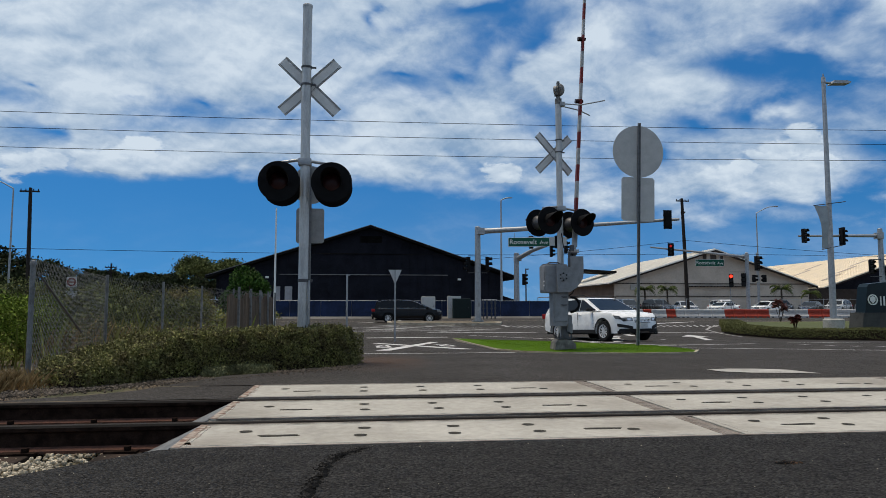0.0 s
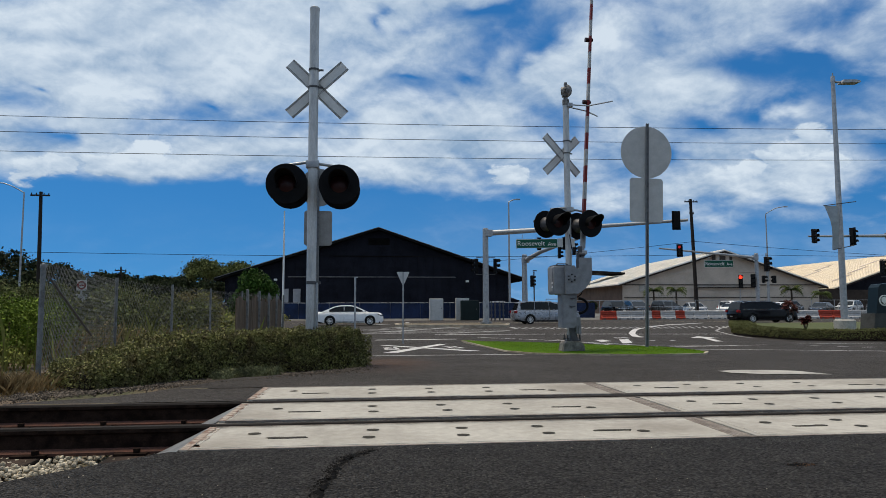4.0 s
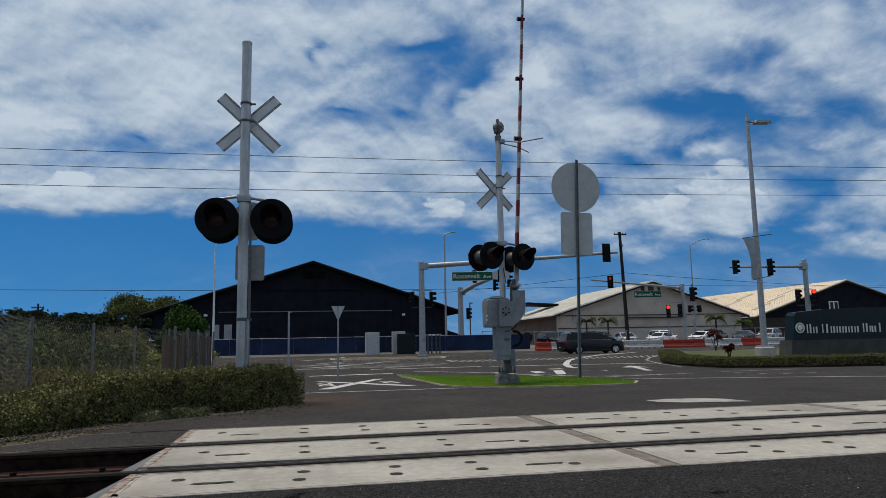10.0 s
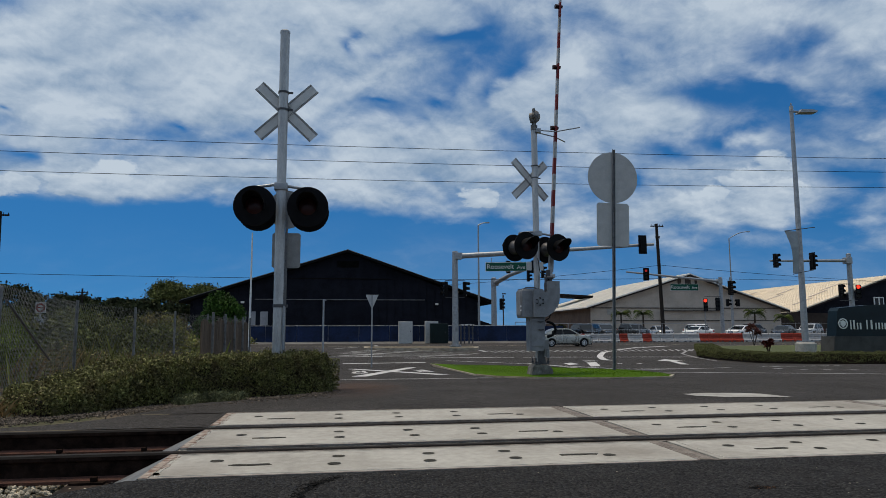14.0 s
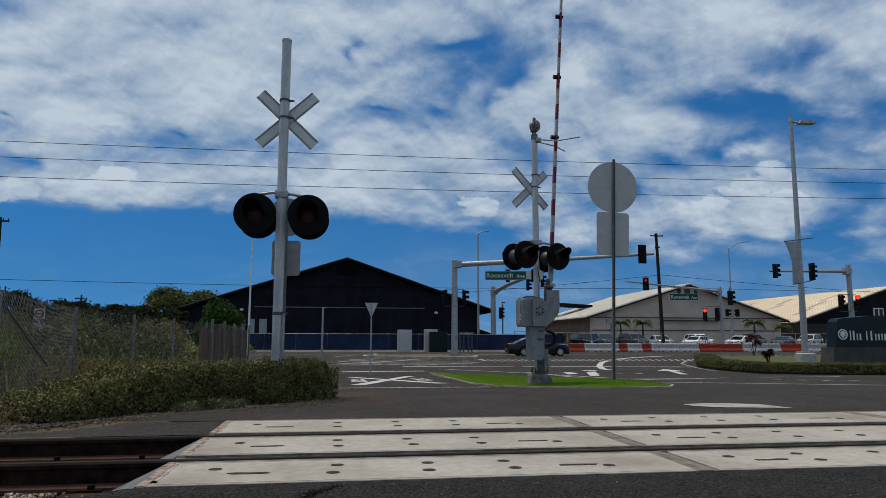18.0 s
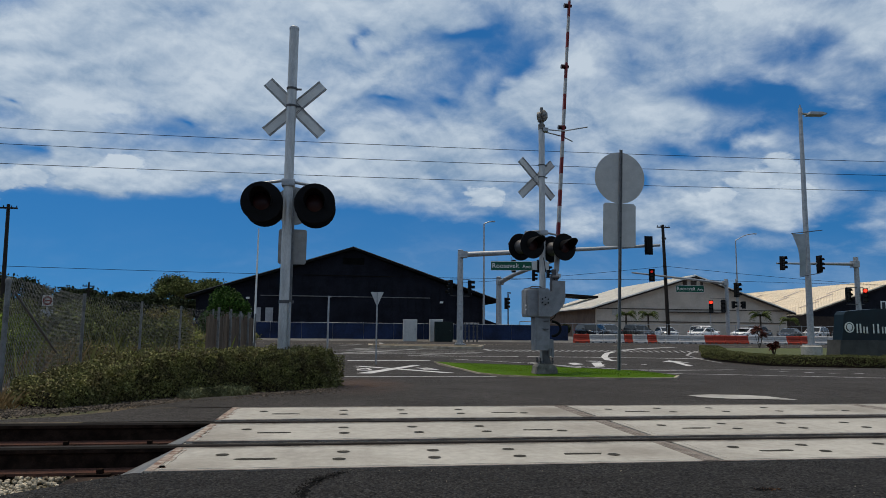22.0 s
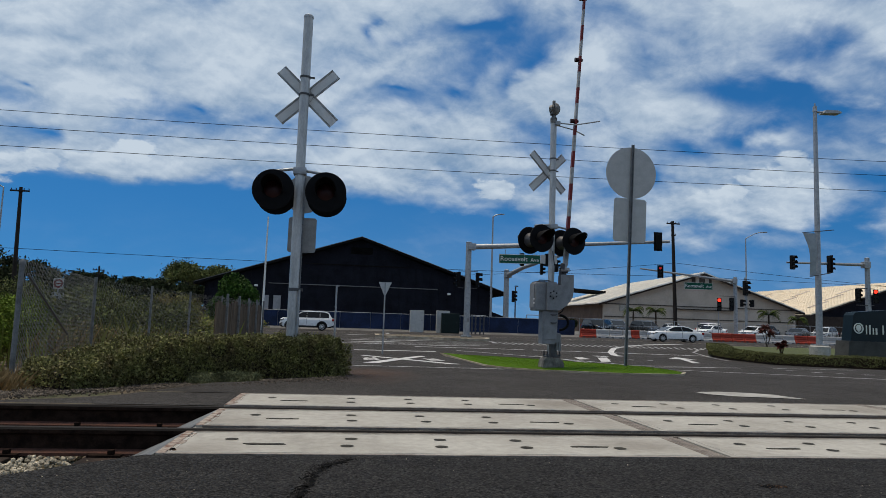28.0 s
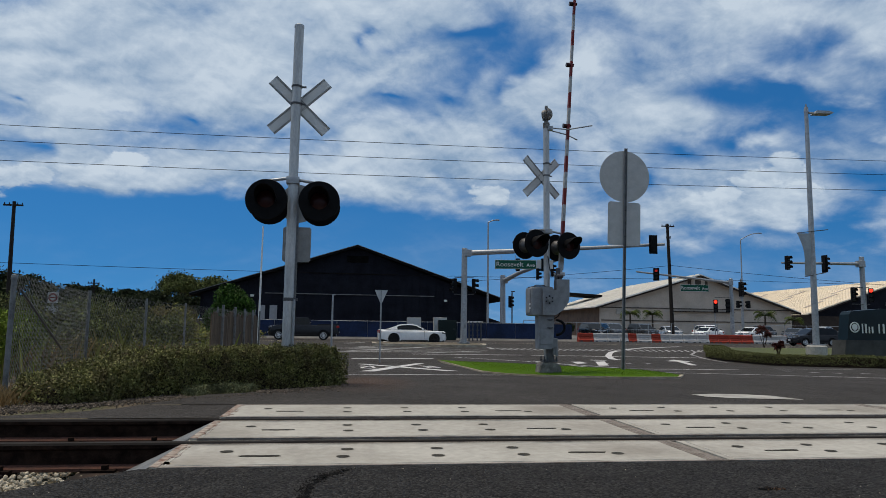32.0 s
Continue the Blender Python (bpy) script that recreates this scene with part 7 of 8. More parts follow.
# prohibition sign in the field
th = thing("round_sign", (-12.05, 30, gz(30)), "small white sign with a red ring among the scrub", "traffic sign")
bm = NB()
B(bm, (0, 0, 2.24), (0.40, 0.03, 0.44))
pl = part("plate", bm, M_ALU, th, "white square plate")
bm = NB()
LATHE(bm, [(0.18, 0.0), (0.18, 0.012), (0.115, 0.012), (0.115, 0.0)], 24, pose(0, -0.016, 2.24, 90, 0, 0))
B(bm, (0, -0.022, 2.24), (0.20, 0.012, 0.05))
part("ring", bm, M_RED, pl, "red ring with a bar")
bm = NB()
B(bm, (0, 0, 1.0), (0.06, 0.04, 2.0))
B(bm, (0.02, -0.03, 1.62), (0.46, 0.02, 0.5))
part("post", bm, M_GALV, th)


def palm(at, h, n, s, label, seed, material=None, trunk=0.14):
    rnd = random.Random(seed)
    th = thing("palm", at, label, "palm tree", "small palms")
    bm = NB()
    C(bm, (0, 0, 0), (0, 0, h), trunk, trunk * .7, seg=9)
    part("trunk", bm, M_BARK, th)
    for i in range(n):
        a = i * 6.283 / n + rnd.uniform(-.2, .2)
        up = rnd.uniform(.5, 1.35)
        L = Leaves()
        d = Vector((math.cos(a), math.sin(a), 0))
        for k in range(14):
            u = (k + 1) / 14
            p = d * s * u * (1 - .15 * u) + Vector((0, 0, h + s * (up * u - 1.05 * u * u)))
            for sg in (-1, 1):
                side = Vector((-d.y, d.x, 0)) * sg
                w = s * .22 * math.sin(max(.15, 1 - abs(u - .45)) * 1.5)
                j = len(L.v)
                q = p + side * w + d * s * .12 - Vector((0, 0, w * .55))
                L.v += [p, p + d * s * .05, q, q - d * .02]
                L.f.append((j, j + 1, j + 2, j + 3))
        L.mesh("frond", material or M_PALM, th)
    return th


palm((34.1, 79, -0.47), 3.2, 40, 1.35, "small palm before the grey shed", 1)
palm((37.1, 79.3, -0.47), 3.2, 40, 1.3, "small palm before the grey shed", 2)
palm((51.2, 78, -0.47), 3.3, 40, 1.4, "small palm before the grey shed", 3)
palm((55.8, 79, -0.47), 2.8, 36, 1.25, "small palm before the grey shed", 4)


def ti_plant(at, h, label, seed):
    rnd = random.Random(seed)
    th = thing("ti_plant", at, label, "shrub", "red-leaved shrubs")
    bm = NB()
    L = Leaves()
    for i in range(5):
        a = i * 1.26
        tip = Vector((0.17 * math.cos(a) * h, 0.17 * math.sin(a) * h, h * rnd.uniform(.45, .82)))
        C(bm, (0, 0, 0), tip, 0.025, 0.015, seg=6)
        for k in range(80):
            b, e = rnd.uniform(0, 6.28), rnd.uniform(-.35, 1.1)
            d = Vector((math.cos(b) * math.cos(e), math.sin(b) * math.cos(e), math.sin(e)))
            s = Vector((-math.sin(b), math.cos(b), 0)) * 0.045
            l = h * rnd.uniform(.15, .27)
            j = len(L.v)
            L.v += [tip, tip + d * l * .5 + s, tip + d * l - Vector((0, 0, .06)), tip + d * l * .5 - s]
            L.f.append((j, j + 1, j + 2, j + 3))
    part("stems", bm, M_BARK, th)
    L.mesh("foliage", M_PINK_LEAF if h > 1 else M_RED_LEAF, th, "faded pink-red lance-shaped leaves" if h > 1 else "dark red lance-shaped leaves")


ti_plant((31.01, 47.5, gz(47.5)), 1.9, "tall faded red ti plant behind the planted island", 1)
ti_plant((19.3, 28.5, gz(28.5) + 0.14), 0.8, "small dark red ti plant on the planted island", 2)

# loose stones and clods between the hedge and the asphalt
rnd_ = random.Random(91)
rows_ = []
for i in range(9000):
    u = rnd_.random()
    x, y = -2.9 + 2.75 * u + rnd_.gauss(0, .12), 5.72 + 2.2 * u ** .8 + rnd_.gauss(0, .19)
    rows_.append((x, y, -0.022 if x < -1.5 + (y - 6.5) * .9 else 0.003, rnd_.uniform(.003, .008) if i % 8 else rnd_.uniform(.009, .017)))
stones("gravel", rows_, M_GRAVEL_DARK, "loose brown-grey gravel at the hedge foot", 5)


def far_house(at, w, h, label):
    """Small pale house seen through the fence and the scrub."""
    th = thing("house", at, label, "house", "houses beyond the field")
    bm = NB()
    B(bm, (0, 0, h / 2), (w, 4, h))
    part("wall", bm, M_BWHITE, th, "pale rendered wall")
    bm = NB()
    PRISM(bm, [(-2.3, h), (2.3, h), (0, h + 0.4)], "x", -w / 2 - .25, w / 2 + .25)
    part("roof", bm, M_EAVE, th, "dark low-pitched roof")
    for k in range(2):
        bm = NB()
        B(bm, (-w * .25 + w * .5 * k, -2.02, h * .6), (w * .2, .06, h * .35))
        part("window", bm, M_GLASS_FAR, th, "dark window")


far_house((-25.2, 69, -0.5), 2.6, 1.5, "small pale house with a dark roof beyond the field")
far_house((-22.6, 71, -0.5), 2.0, 1.3, "low pale outbuilding with a dark roof beyond the field")

# ---- vehicles ----
def paint(name, color, metal=0.0, rough=0.28):
    return mat("paint_" + name, color, rough, metal, var=0.03, scale=3, coat=0.22, spec=0.25)


P_WHITE = paint("white", (0.80, 0.80, 0.79))
P_BLACK = mat("paint_black", (0.004, 0.004, 0.0055), 0.2, 0.0, var=0.03, scale=3, spec=0.22)
P_SILVER = paint("silver", (0.52, 0.52, 0.51), 0.35)
P_GREYV = paint("grey_van", (0.30, 0.31, 0.33), 0.6)
P_CHAMP = paint("champagne", (0.42, 0.41, 0.36), 0.5)
P_CHAR = mat("paint_charcoal", (0.018, 0.018, 0.021), 0.22, 0.3, var=0.03, scale=3, spec=0.3, coat=0.1)
P_GREY = paint("dark_grey", (0.07, 0.075, 0.08), 0.4)
P_BLUE = paint("deep_blue", (0.02, 0.03, 0.07), 0.4)
M_CARGLASS = mat("tinted_car_glass", (0.006, 0.007, 0.0075), 0.05, var=0.05, scale=3, spec=0.24)
M_TYRE = mat("tyre", (0.016, 0.016, 0.016), 0.85, var=0.2, scale=20)
M_RIM = mat("alloy_rim", (0.72, 0.72, 0.72), 0.45, 0.2, var=0.08, scale=20)
M_RIMDARK = mat("dark_rim", (0.03, 0.03, 0.032), 0.4, 0.6, var=0.08, scale=20)
M_CLADDING = mat("black_cladding_plastic", (0.020, 0.020, 0.021), 0.7, var=0.1, scale=10)
M_HEADLAMP = mat("headlamp", (0.16, 0.165, 0.17), 0.1, 0.3, var=0.05, scale=20)
M_TAIL = mat("tail_lamp", (0.30, 0.012, 0.012), 0.2, var=0.05, scale=20)
M_CHROME = mat("chrome", (0.62, 0.62, 0.63), 0.15, 0.9, var=0.05, scale=20)
M_PLATE = mat("number_plate", (0.55, 0.55, 0.53), 0.6)
M_WELL = mat("wheel_well", (0.008, 0.008, 0.008), 0.95)

WHEELS = {}


def make_wheel(parent, x, y, r, rim_mat, out):
    """Tyre and spoked rim on an axle along y; out = +1 or -1 is the outer side."""
    hub = new("wheel")
    hub.parent = parent
    hub.location = (x, y, r)
    w = 0.11
    m = pose(0, 0, 0, 90, 0, 0)
    bm = NB()
    LATHE(bm, [(r * .66, -w), (r * .93, -w), (r, -w * .7), (r, w * .7), (r * .93, w), (r * .66, w)], 28, m)
    part("tyre", bm, M_TYRE, hub, "black tyre", smooth=True)
    bm = NB()
    s = -out
    LATHE(bm, [(r * .66, s * w * .95), (r * .62, s * w * .8), (r * .58, s * w * .35), (0.0, s * w * .30)], 28, m)
    part("rim_dish", bm, M_WELL, hub, "dark hollow of the rim", smooth=True)
    bm = NB()
    LATHE(bm, [(r * .60, s * w * .6), (r * .60, s * w * .97), (r * .68, s * w * .99), (r * .68, s * w * .8)], 28, m)
    for i in range(10 if rim_mat is M_RIM else 5):
        a = i * 2 * math.pi / (10 if rim_mat is M_RIM else 5)
        c = Vector((math.cos(a), 0, math.sin(a)))
        B(bm, c * r * .36 + Vector((0, out * w * .72, 0)), (r * .56, 0.03, r * (.10 if rim_mat is M_RIM else .17)), ry=-math.degrees(a))
    C(bm, (0, out * w * .5, 0), (0, out * w * .86, 0), r * .13, seg=12)
    part("rim", bm, rim_mat, hub, "spoked alloy rim", smooth=True)
    WHEELS.setdefault(parent.name, []).append((hub, r))
    return hub


def outline(L, wb, r, front, arch, prof, zlow):
    """Side outline of a lower body with wheel openings, as (x, z); x=0 mid wheelbase, front is +x."""
    xf, xr = wb / 2, -wb / 2
    pts = []
    def arc(xc):
        return [(xc + arch * math.cos(a), r + arch * math.sin(a)) for a in [math.radians(d) for d in range(-20, 201, 20)]]
    pts += [(front, zlow + .10), (front - .08, zlow)]
    pts += [(x, max(z, zlow)) for x, z in arc(xf)]
    pts += [(x, max(z, zlow)) for x, z in arc(xr)]
    pts += prof
    return pts


CAR_TYPES = {
    # L, W, H, wheelbase, tyre r, front overhang, low z; profile of the lower body from the tail over the shoulder to the nose;
    # greenhouse side: (x, z) base rear, roof rear, roof front, base front
    "wagon": dict(L=4.82, W=1.84, H=1.66, wb=2.745, r=0.345, fo=0.98, low=0.27, tail=[(0.0, .42), (-.05, .62), (.02, .95), (.06, 1.08)], nose=[(.30, 1.025), (.60, .985), (.80, .93), (.92, .86), (.97, .79), (.995, .66), (1.0, .52)],
                  belt=1.05, gh=[(-2.28, 1.03), (-2.02, 1.40), (-1.6, 1.53), (-.20, 1.56), (.12, 1.52), (1.12, 1.04)], clad=True, rails=True),
    "minivan": dict(L=5.15, W=1.98, H=1.74, wb=3.0, r=0.34, fo=0.98, low=0.22, tail=[(0.0, .40), (-.05, .62), (.02, .95), (.05, 1.02)], nose=[(.80, .96), (.93, .85), (.985, .65), (1.0, .45)],
                    belt=1.04, gh=[(-2.5, 1.0), (-2.30, 1.58), (-1.9, 1.70), (.05, 1.70), (.45, 1.60), (1.72, 1.0)], clad=False, rails=False),
    "suv": dict(L=4.65, W=1.86, H=1.70, wb=2.69, r=0.35, fo=0.93, low=0.28, tail=[(0.0, .45), (-.04, .65), (.03, 1.0), (.06, 1.06)], nose=[(.76, 1.02), (.93, .93), (.985, .72), (1.0, .5)],
                belt=1.06, gh=[(-2.2, 1.04), (-1.9, 1.52), (-1.5, 1.64), (.05, 1.65), (.40, 1.57), (1.2, 1.03)], clad=True, rails=False),
    "sedan": dict(L=4.85, W=1.84, H=1.45, wb=2.80, r=0.33, fo=0.95, low=0.20, tail=[(0.0, .38), (-.05, .62), (.03, .90), (.30, .98)], nose=[(.72, .90), (.93, .78), (.985, .62), (1.0, .42)],
                  belt=0.95, gh=[(-2.0, .95), (-1.05, 1.36), (-.60, 1.43), (.05, 1.43), (.35, 1.37), (1.32, .92)], clad=False, rails=False),
    "old_sedan": dict(L=4.45, W=1.70, H=1.40, wb=2.54, r=0.30, fo=0.90, low=0.20, tail=[(0.0, .38), (-.04, .62), (.02, .90), (.35, .97)], nose=[(.72, .86), (.93, .74), (.985, .58), (1.0, .42)],
                      belt=0.92, gh=[(-1.72, .94), (-1.05, 1.33), (-.75, 1.38), (.05, 1.38), (.28, 1.33), (1.08, .90)], clad=False, rails=False),
    "coupe": dict(L=5.02, W=1.92, H=1.45, wb=2.95, r=0.36, fo=0.95, low=0.20, tail=[(0.0, .40), (-.03, .70), (.0, .98), (.10, 1.02)], nose=[(.90, .92), (.97, .86), (.99, .60), (1.0, .42)],
                  belt=1.0, gh=[(-2.05, 1.02), (-1.05, 1.38), (-.75, 1.43), (-.15, 1.43), (.12, 1.38), (.98, .96)], clad=False, rails=False),
    "pickup": dict(L=5.89, W=2.03, H=1.95, wb=3.68, r=0.40, fo=0.95, low=0.36, tail=[(0.0, .55), (-.02, .70), (.0, 1.28), (.05, 1.34)], nose=[(.92, 1.16), (.97, 1.10), (.99, .80), (1.0, .55)],
                   belt=1.26, gh=[(-.75, 1.25), (-.62, 1.80), (-.45, 1.90), (.95, 1.90), (1.15, 1.83), (1.80, 1.22)], clad=False, rails=False),
}


def vehicle(kind, at, rz, body_mat, label, name="car", group="", rim=None, detail=True, category="car"):
    s = CAR_TYPES[kind]
    th = thing(name, at, label, category, group, rz=rz)
    L, W, wb, r = s["L"], s["W"], s["wb"], s["r"]
    front = wb / 2 + s["fo"]
    rear = front - L
    belt = s["belt"]
    prof = [(rear + dx, z) for dx, z in s["tail"]]
    gh = s["gh"]
    prof += [(gh[0][0], belt), (gh[-1][0], gh[-1][1] + .02)]
    cow = gh[-1][0]
    prof += [(cow + (front - cow) * u, z) for u, z in s["nose"]]
    pts = outline(L, wb, r, front, r + 0.065, prof, s["low"])
    bm = NB()
    hw = W / 2
    PRISM(bm, pts, "y", -hw, hw)
    # cut the block into stations and heights, then round it in plan and section
    def cut(co, no):
        bmesh.ops.bisect_plane(bm, geom=bm.verts[:] + bm.edges[:] + bm.faces[:], plane_co=co, plane_no=no)
    near = detail and kind == "wagon"
    for k in range(8 if near else 5):
        cut((front - 0.04 - (0.09 if near else 0.13) * k, 0, 0), (1, 0, 0))
        cut((rear + 0.06 + 0.12 * k, 0, 0), (1, 0, 0))
    for k in range(1, 5):
        cut((rear + L * (0.15 + 0.15 * k), 0, 0), (1, 0, 0))
    for z in (0.42, 0.5, 0.58, 0.66, 0.74, 0.82, 0.9, 0.95) if near else (0.42, 0.55, 0.68, 0.8, 0.9):
        cut((0, 0, z * belt), (0, 0, 1))
    for y in (-.97, -.9, -.78, -.62, -.45, -.25, 0, .25, .45, .62, .78, .9, .97) if near else (-.95, -.62, -.3, 0, .3, .62, .95):
        cut((0, y * hw, 0), (0, 1, 0))
    tops = sorted(p for p in prof if p[1] > belt * .62)
    tx, tz = [p[0] for p in tops], [p[1] for p in tops]

    def shape(x, y, z):
        """Round a point of the block: plan, section, bowed nose and tail, soft shoulders."""
        df, dr = max(0.0, x - (front - .62)) / .62, max(0.0, (rear + .45) - x) / .45
        h, q = z / belt, abs(y) / hw
        plan = 1 - 0.27 * df ** 2.4 - 0.13 * dr ** 2.2
        sec = 1 - 0.055 * max(0.0, (h - .62) / .38) ** 2 - 0.03 * max(0.0, (.45 - h) / .3)
        x2 = x - 0.17 * df * q ** 2.5 + 0.07 * dr * q ** 2.5
        z2 = z
        if z > float(np.interp(x, tx, tz)) - .03:
            z2 -= 0.065 * q ** 4 * (1 if x > cow or x < gh[0][0] else .4)
            sec -= .012 * q ** 6
        # a pressed line along the doors
        sec -= .010 * math.exp(-((h - .70) / .05) ** 2) * (1 - min(1, df + dr))
        return Vector((x2, y * plan * sec, z2))
    for v in bm.verts:
        v.co = shape(*v.co)
    part("body", bm, body_mat, th, "painted car body", smooth=True)
    # dark wells behind the wheel openings
    bm = NB()
    for xc in (wb / 2, -wb / 2):
        B(bm, (xc, 0, (s["low"] + 2 * r + .08) / 2), (2 * r + .20, W - .28, 2 * r + .08 - s["low"]))
    B(bm, ((front + rear) / 2, 0, s["low"] + .02), (L - .5, W - .2, .12))
    part("underbody", bm, M_WELL, th, "dark underbody")
    # cabin
    bm = NB()
    bw, tw = hw * 0.925, hw * 0.74
    ring = []
    zs = [z for _, z in gh]
    top = max(zs)
    for sg in (-1, 1):
        ring.append([bm.verts.new((x, sg * (bw + (tw - bw) * (z - belt + .06) / (top - belt + .06)), z)) for x, z in gh])
    bm.faces.new(ring[0])
    bm.faces.new(ring[1])
    n = len(gh)
    for i in range(n):
        j = (i + 1) % n
        bm.faces.new((ring[0][i], ring[0][j], ring[1][j], ring[1][i]))
    es = [e for e in bm.edges if e.verts[0].co.z > belt + .1 or e.verts[1].co.z > belt + .1]
    bmesh.ops.bevel(bm, geom=es, offset=0.04, segments=2, affect="EDGES")
    part("cabin", bm, body_mat, th, "roof and pillars", smooth=True)
    def side_y(z):
        return bw + (tw - bw) * (z - belt + .06) / (top - belt + .06)
    # side glass: slices of the cabin outline between pillars
    gx = np.array([p[0] for p in gh])
    def ztop(x):
        xs_, zz = [p[0] for p in gh], [p[1] for p in gh]
        return float(np.interp(x, xs_, zz)) - 0.075
    x_lo, x_hi = gh[0][0] + .18, gh[-1][0] - .22
    if kind in ("sedan", "old_sedan"):
        cuts = [x_lo + .35, -.42, .62, x_hi] if kind == "sedan" else [x_lo + .3, -.35, .5, x_hi]
        cuts = [cuts[0], cuts[1], cuts[3]]
    elif kind == "coupe":
        cuts = [-1.25, .78]
    elif kind == "pickup":
        cuts = [-.62, .42, 1.55]
    else:
        cuts = [x_lo + .1, -1.15, -.05, x_hi]
    for a, b in zip(cuts, cuts[1:]):
        for sg in (-1, 1):
            bm = NB()
            xs_ = np.linspace(a + .012, b - .012, 7)
            lo = [(x, belt + .02) for x in xs_]
            hi = [(x, max(belt + .05, ztop(x))) for x in xs_]
            q0 = [bm.verts.new((x, sg * (side_y(z) + .006), z)) for x, z in lo]
            q1 = [bm.verts.new((x, sg * (side_y(z) + .006), z)) for x, z in hi]
            for i in range(6):
                bm.faces.new((q0[i], q0[i + 1], q1[i + 1], q1[i]))
            part("side_window", bm, M_CARGLASS, th, "dark tinted window")
    for name_, i, j in (("windscreen", n - 2, n - 1), ("rear_window", 1, 0)):
        (x0, z0), (x1, z1) = gh[i], gh[j]
        d = Vector((x1 - x0, z1 - z0))
        nrm = Vector((abs(d.y), abs(d.x) * (1))).normalized()
        sgx = 1 if name_ == "windscreen" else -1
        off = Vector((sgx * nrm.x, nrm.y)) * .008
        bm = NB()
        q = []
        for u in (.06, .93):
            x, z = x0 + d.x * u + off.x, z0 + d.y * u + off.y
            y = side_y(z) - .07
            q.append([bm.verts.new((x, -y, z)), bm.verts.new((x, y, z))])
        bm.faces.new((q[0][0], q[0][1], q[1][1], q[1][0]))
        part(name_, bm, M_CARGLASS, th, "dark tinted glass")
    for xc in (wb / 2, -wb / 2):
        for sg in (-1, 1):
            make_wheel(th, xc, sg * (hw - .115), r, rim or M_RIM, sg)
    fz, rzz = belt - (.27 if kind == "wagon" else .20), belt - .12

    nose_pts = sorted([(z, cow + (front - cow) * u) for u, z in s["nose"]] + [(s["low"] + .1, front), (s["low"], front - .08)])
    nz, nx = [p[0] for p in nose_pts], [p[1] for p in nose_pts]

    def on_nose(q, z, proud):
        """A point lying on the nose; |q| past 1 runs back along the wing."""
        a, sg_ = abs(q), (1 if q >= 0 else -1)
        x = float(np.interp(z, nz, nx)) - max(0.0, a - 1) * hw
        p = shape(x, sg_ * min(a, 1) * hw, z)
        k = min(1, a) ** 4 if a <= 1 else 1.0
        return p + Vector((proud * (1 - .6 * k), sg_ * proud * k, 0))

    def nose_band(bm, z0, z1, q0, q1, proud, rise=0.0):
        """A band lying on the rounded nose between the width fractions q0 and q1."""
        k = 10
        ring = []
        for z in (z0, z1):
            o, n_ = [], []
            for i in range(k + 1):
                q = q0 + (q1 - q0) * i / k
                zz = z + rise * (abs(q) - min(abs(q0), abs(q1)))
                o.append(bm.verts.new(on_nose(q, zz, proud)))
                n_.append(bm.verts.new(on_nose(q, zz, -.05)))
            ring.append((o, n_))
        (o0, n0), (o1, n1) = ring
        for i in range(k):
            bm.faces.new((o0[i], o0[i + 1], o1[i + 1], o1[i]))
            bm.faces.new((o1[i], o1[i + 1], n1[i + 1], n1[i]))
            bm.faces.new((o0[i], n0[i], n0[i + 1], o0[i + 1]))
        bm.faces.new((o0[0], o1[0], n1[0], n0[0]))
        bm.faces.new((o0[-1], n0[-1], n1[-1], o1[-1]))
        return bm

    for sg in (-1, 1):
        bm = NB()
        nose_band(bm, fz - .10, fz + .02, sg * .56, sg * 1.28, .010, .10)
        hl = part("headlight", bm, M_HEADLAMP, th, "clear headlight")
        bm = NB()
        nose_band(bm, fz - .075, fz - .005, sg * .62, sg * .80, .016, .10)
        part("reflector", bm, M_CHROME, hl, "bright lamp reflector")
        bm = NB()
        nose_band(bm, fz - .065, fz + .0, sg * .88, sg * 1.10, .016, .10)
        part("reflector", bm, M_CLADDING, hl, "dark lamp bezel")
        if s["clad"]:
            bm = NB()
            nose_band(bm, s["low"] + .13, s["low"] + .23, sg * .60, sg * 1.2, .030, .16)
            part("fog_recess", bm, M_CLADDING, th, "black fog-lamp recess")
        if kind in ("minivan", "sedan", "wagon"):
            bm = NB()
            TUBE(bm, [(cuts[0], sg * (side_y(belt + .015) + .012), belt + .015), (cuts[-1], sg * (side_y(belt + .015) + .012), belt + .015)], .014, 6)
            if kind == "minivan":
                up = [(x, sg * (side_y(ztop(x)) + .01), ztop(x) + .012) for x in np.linspace(cuts[0], cuts[-1], 9)]
                TUBE(bm, up, .012, 6)
            part("window_trim", bm, M_CHROME, th, "bright window trim")
        bm = NB()
        B(bm, (rear + .10, sg * (hw * .83), rzz - .02), (.22, .22, .20), bevel=.03)
        part("tail_light", bm, M_TAIL, th, "red tail light")
        bm = NB()
        xm = gh[-1][0] - .38
        B(bm, (xm, sg * (hw + .06), belt + .05), (.14, .20, .12), bevel=.03)
        part("mirror", bm, M_CLADDING if s["clad"] else body_mat, th, "door mirror")
        for xh in (cuts[-2] + .12, cuts[0] + .25):
            bm = NB()
            B(bm, (xh, sg * (hw * .99), belt - .13), (.17, .05, .03), bevel=.008)
            part("door_handle", bm, body_mat, th)
        for xd in cuts[1:-1] + [cuts[-1] - .05]:
            bm = NB()
            B(bm, (xd, sg * (hw - .004), (belt + s["low"]) / 2 + .06), (.012, .012, belt - s["low"] - .22))
            part("door_gap", bm, M_WELL, th)
        bm = NB()
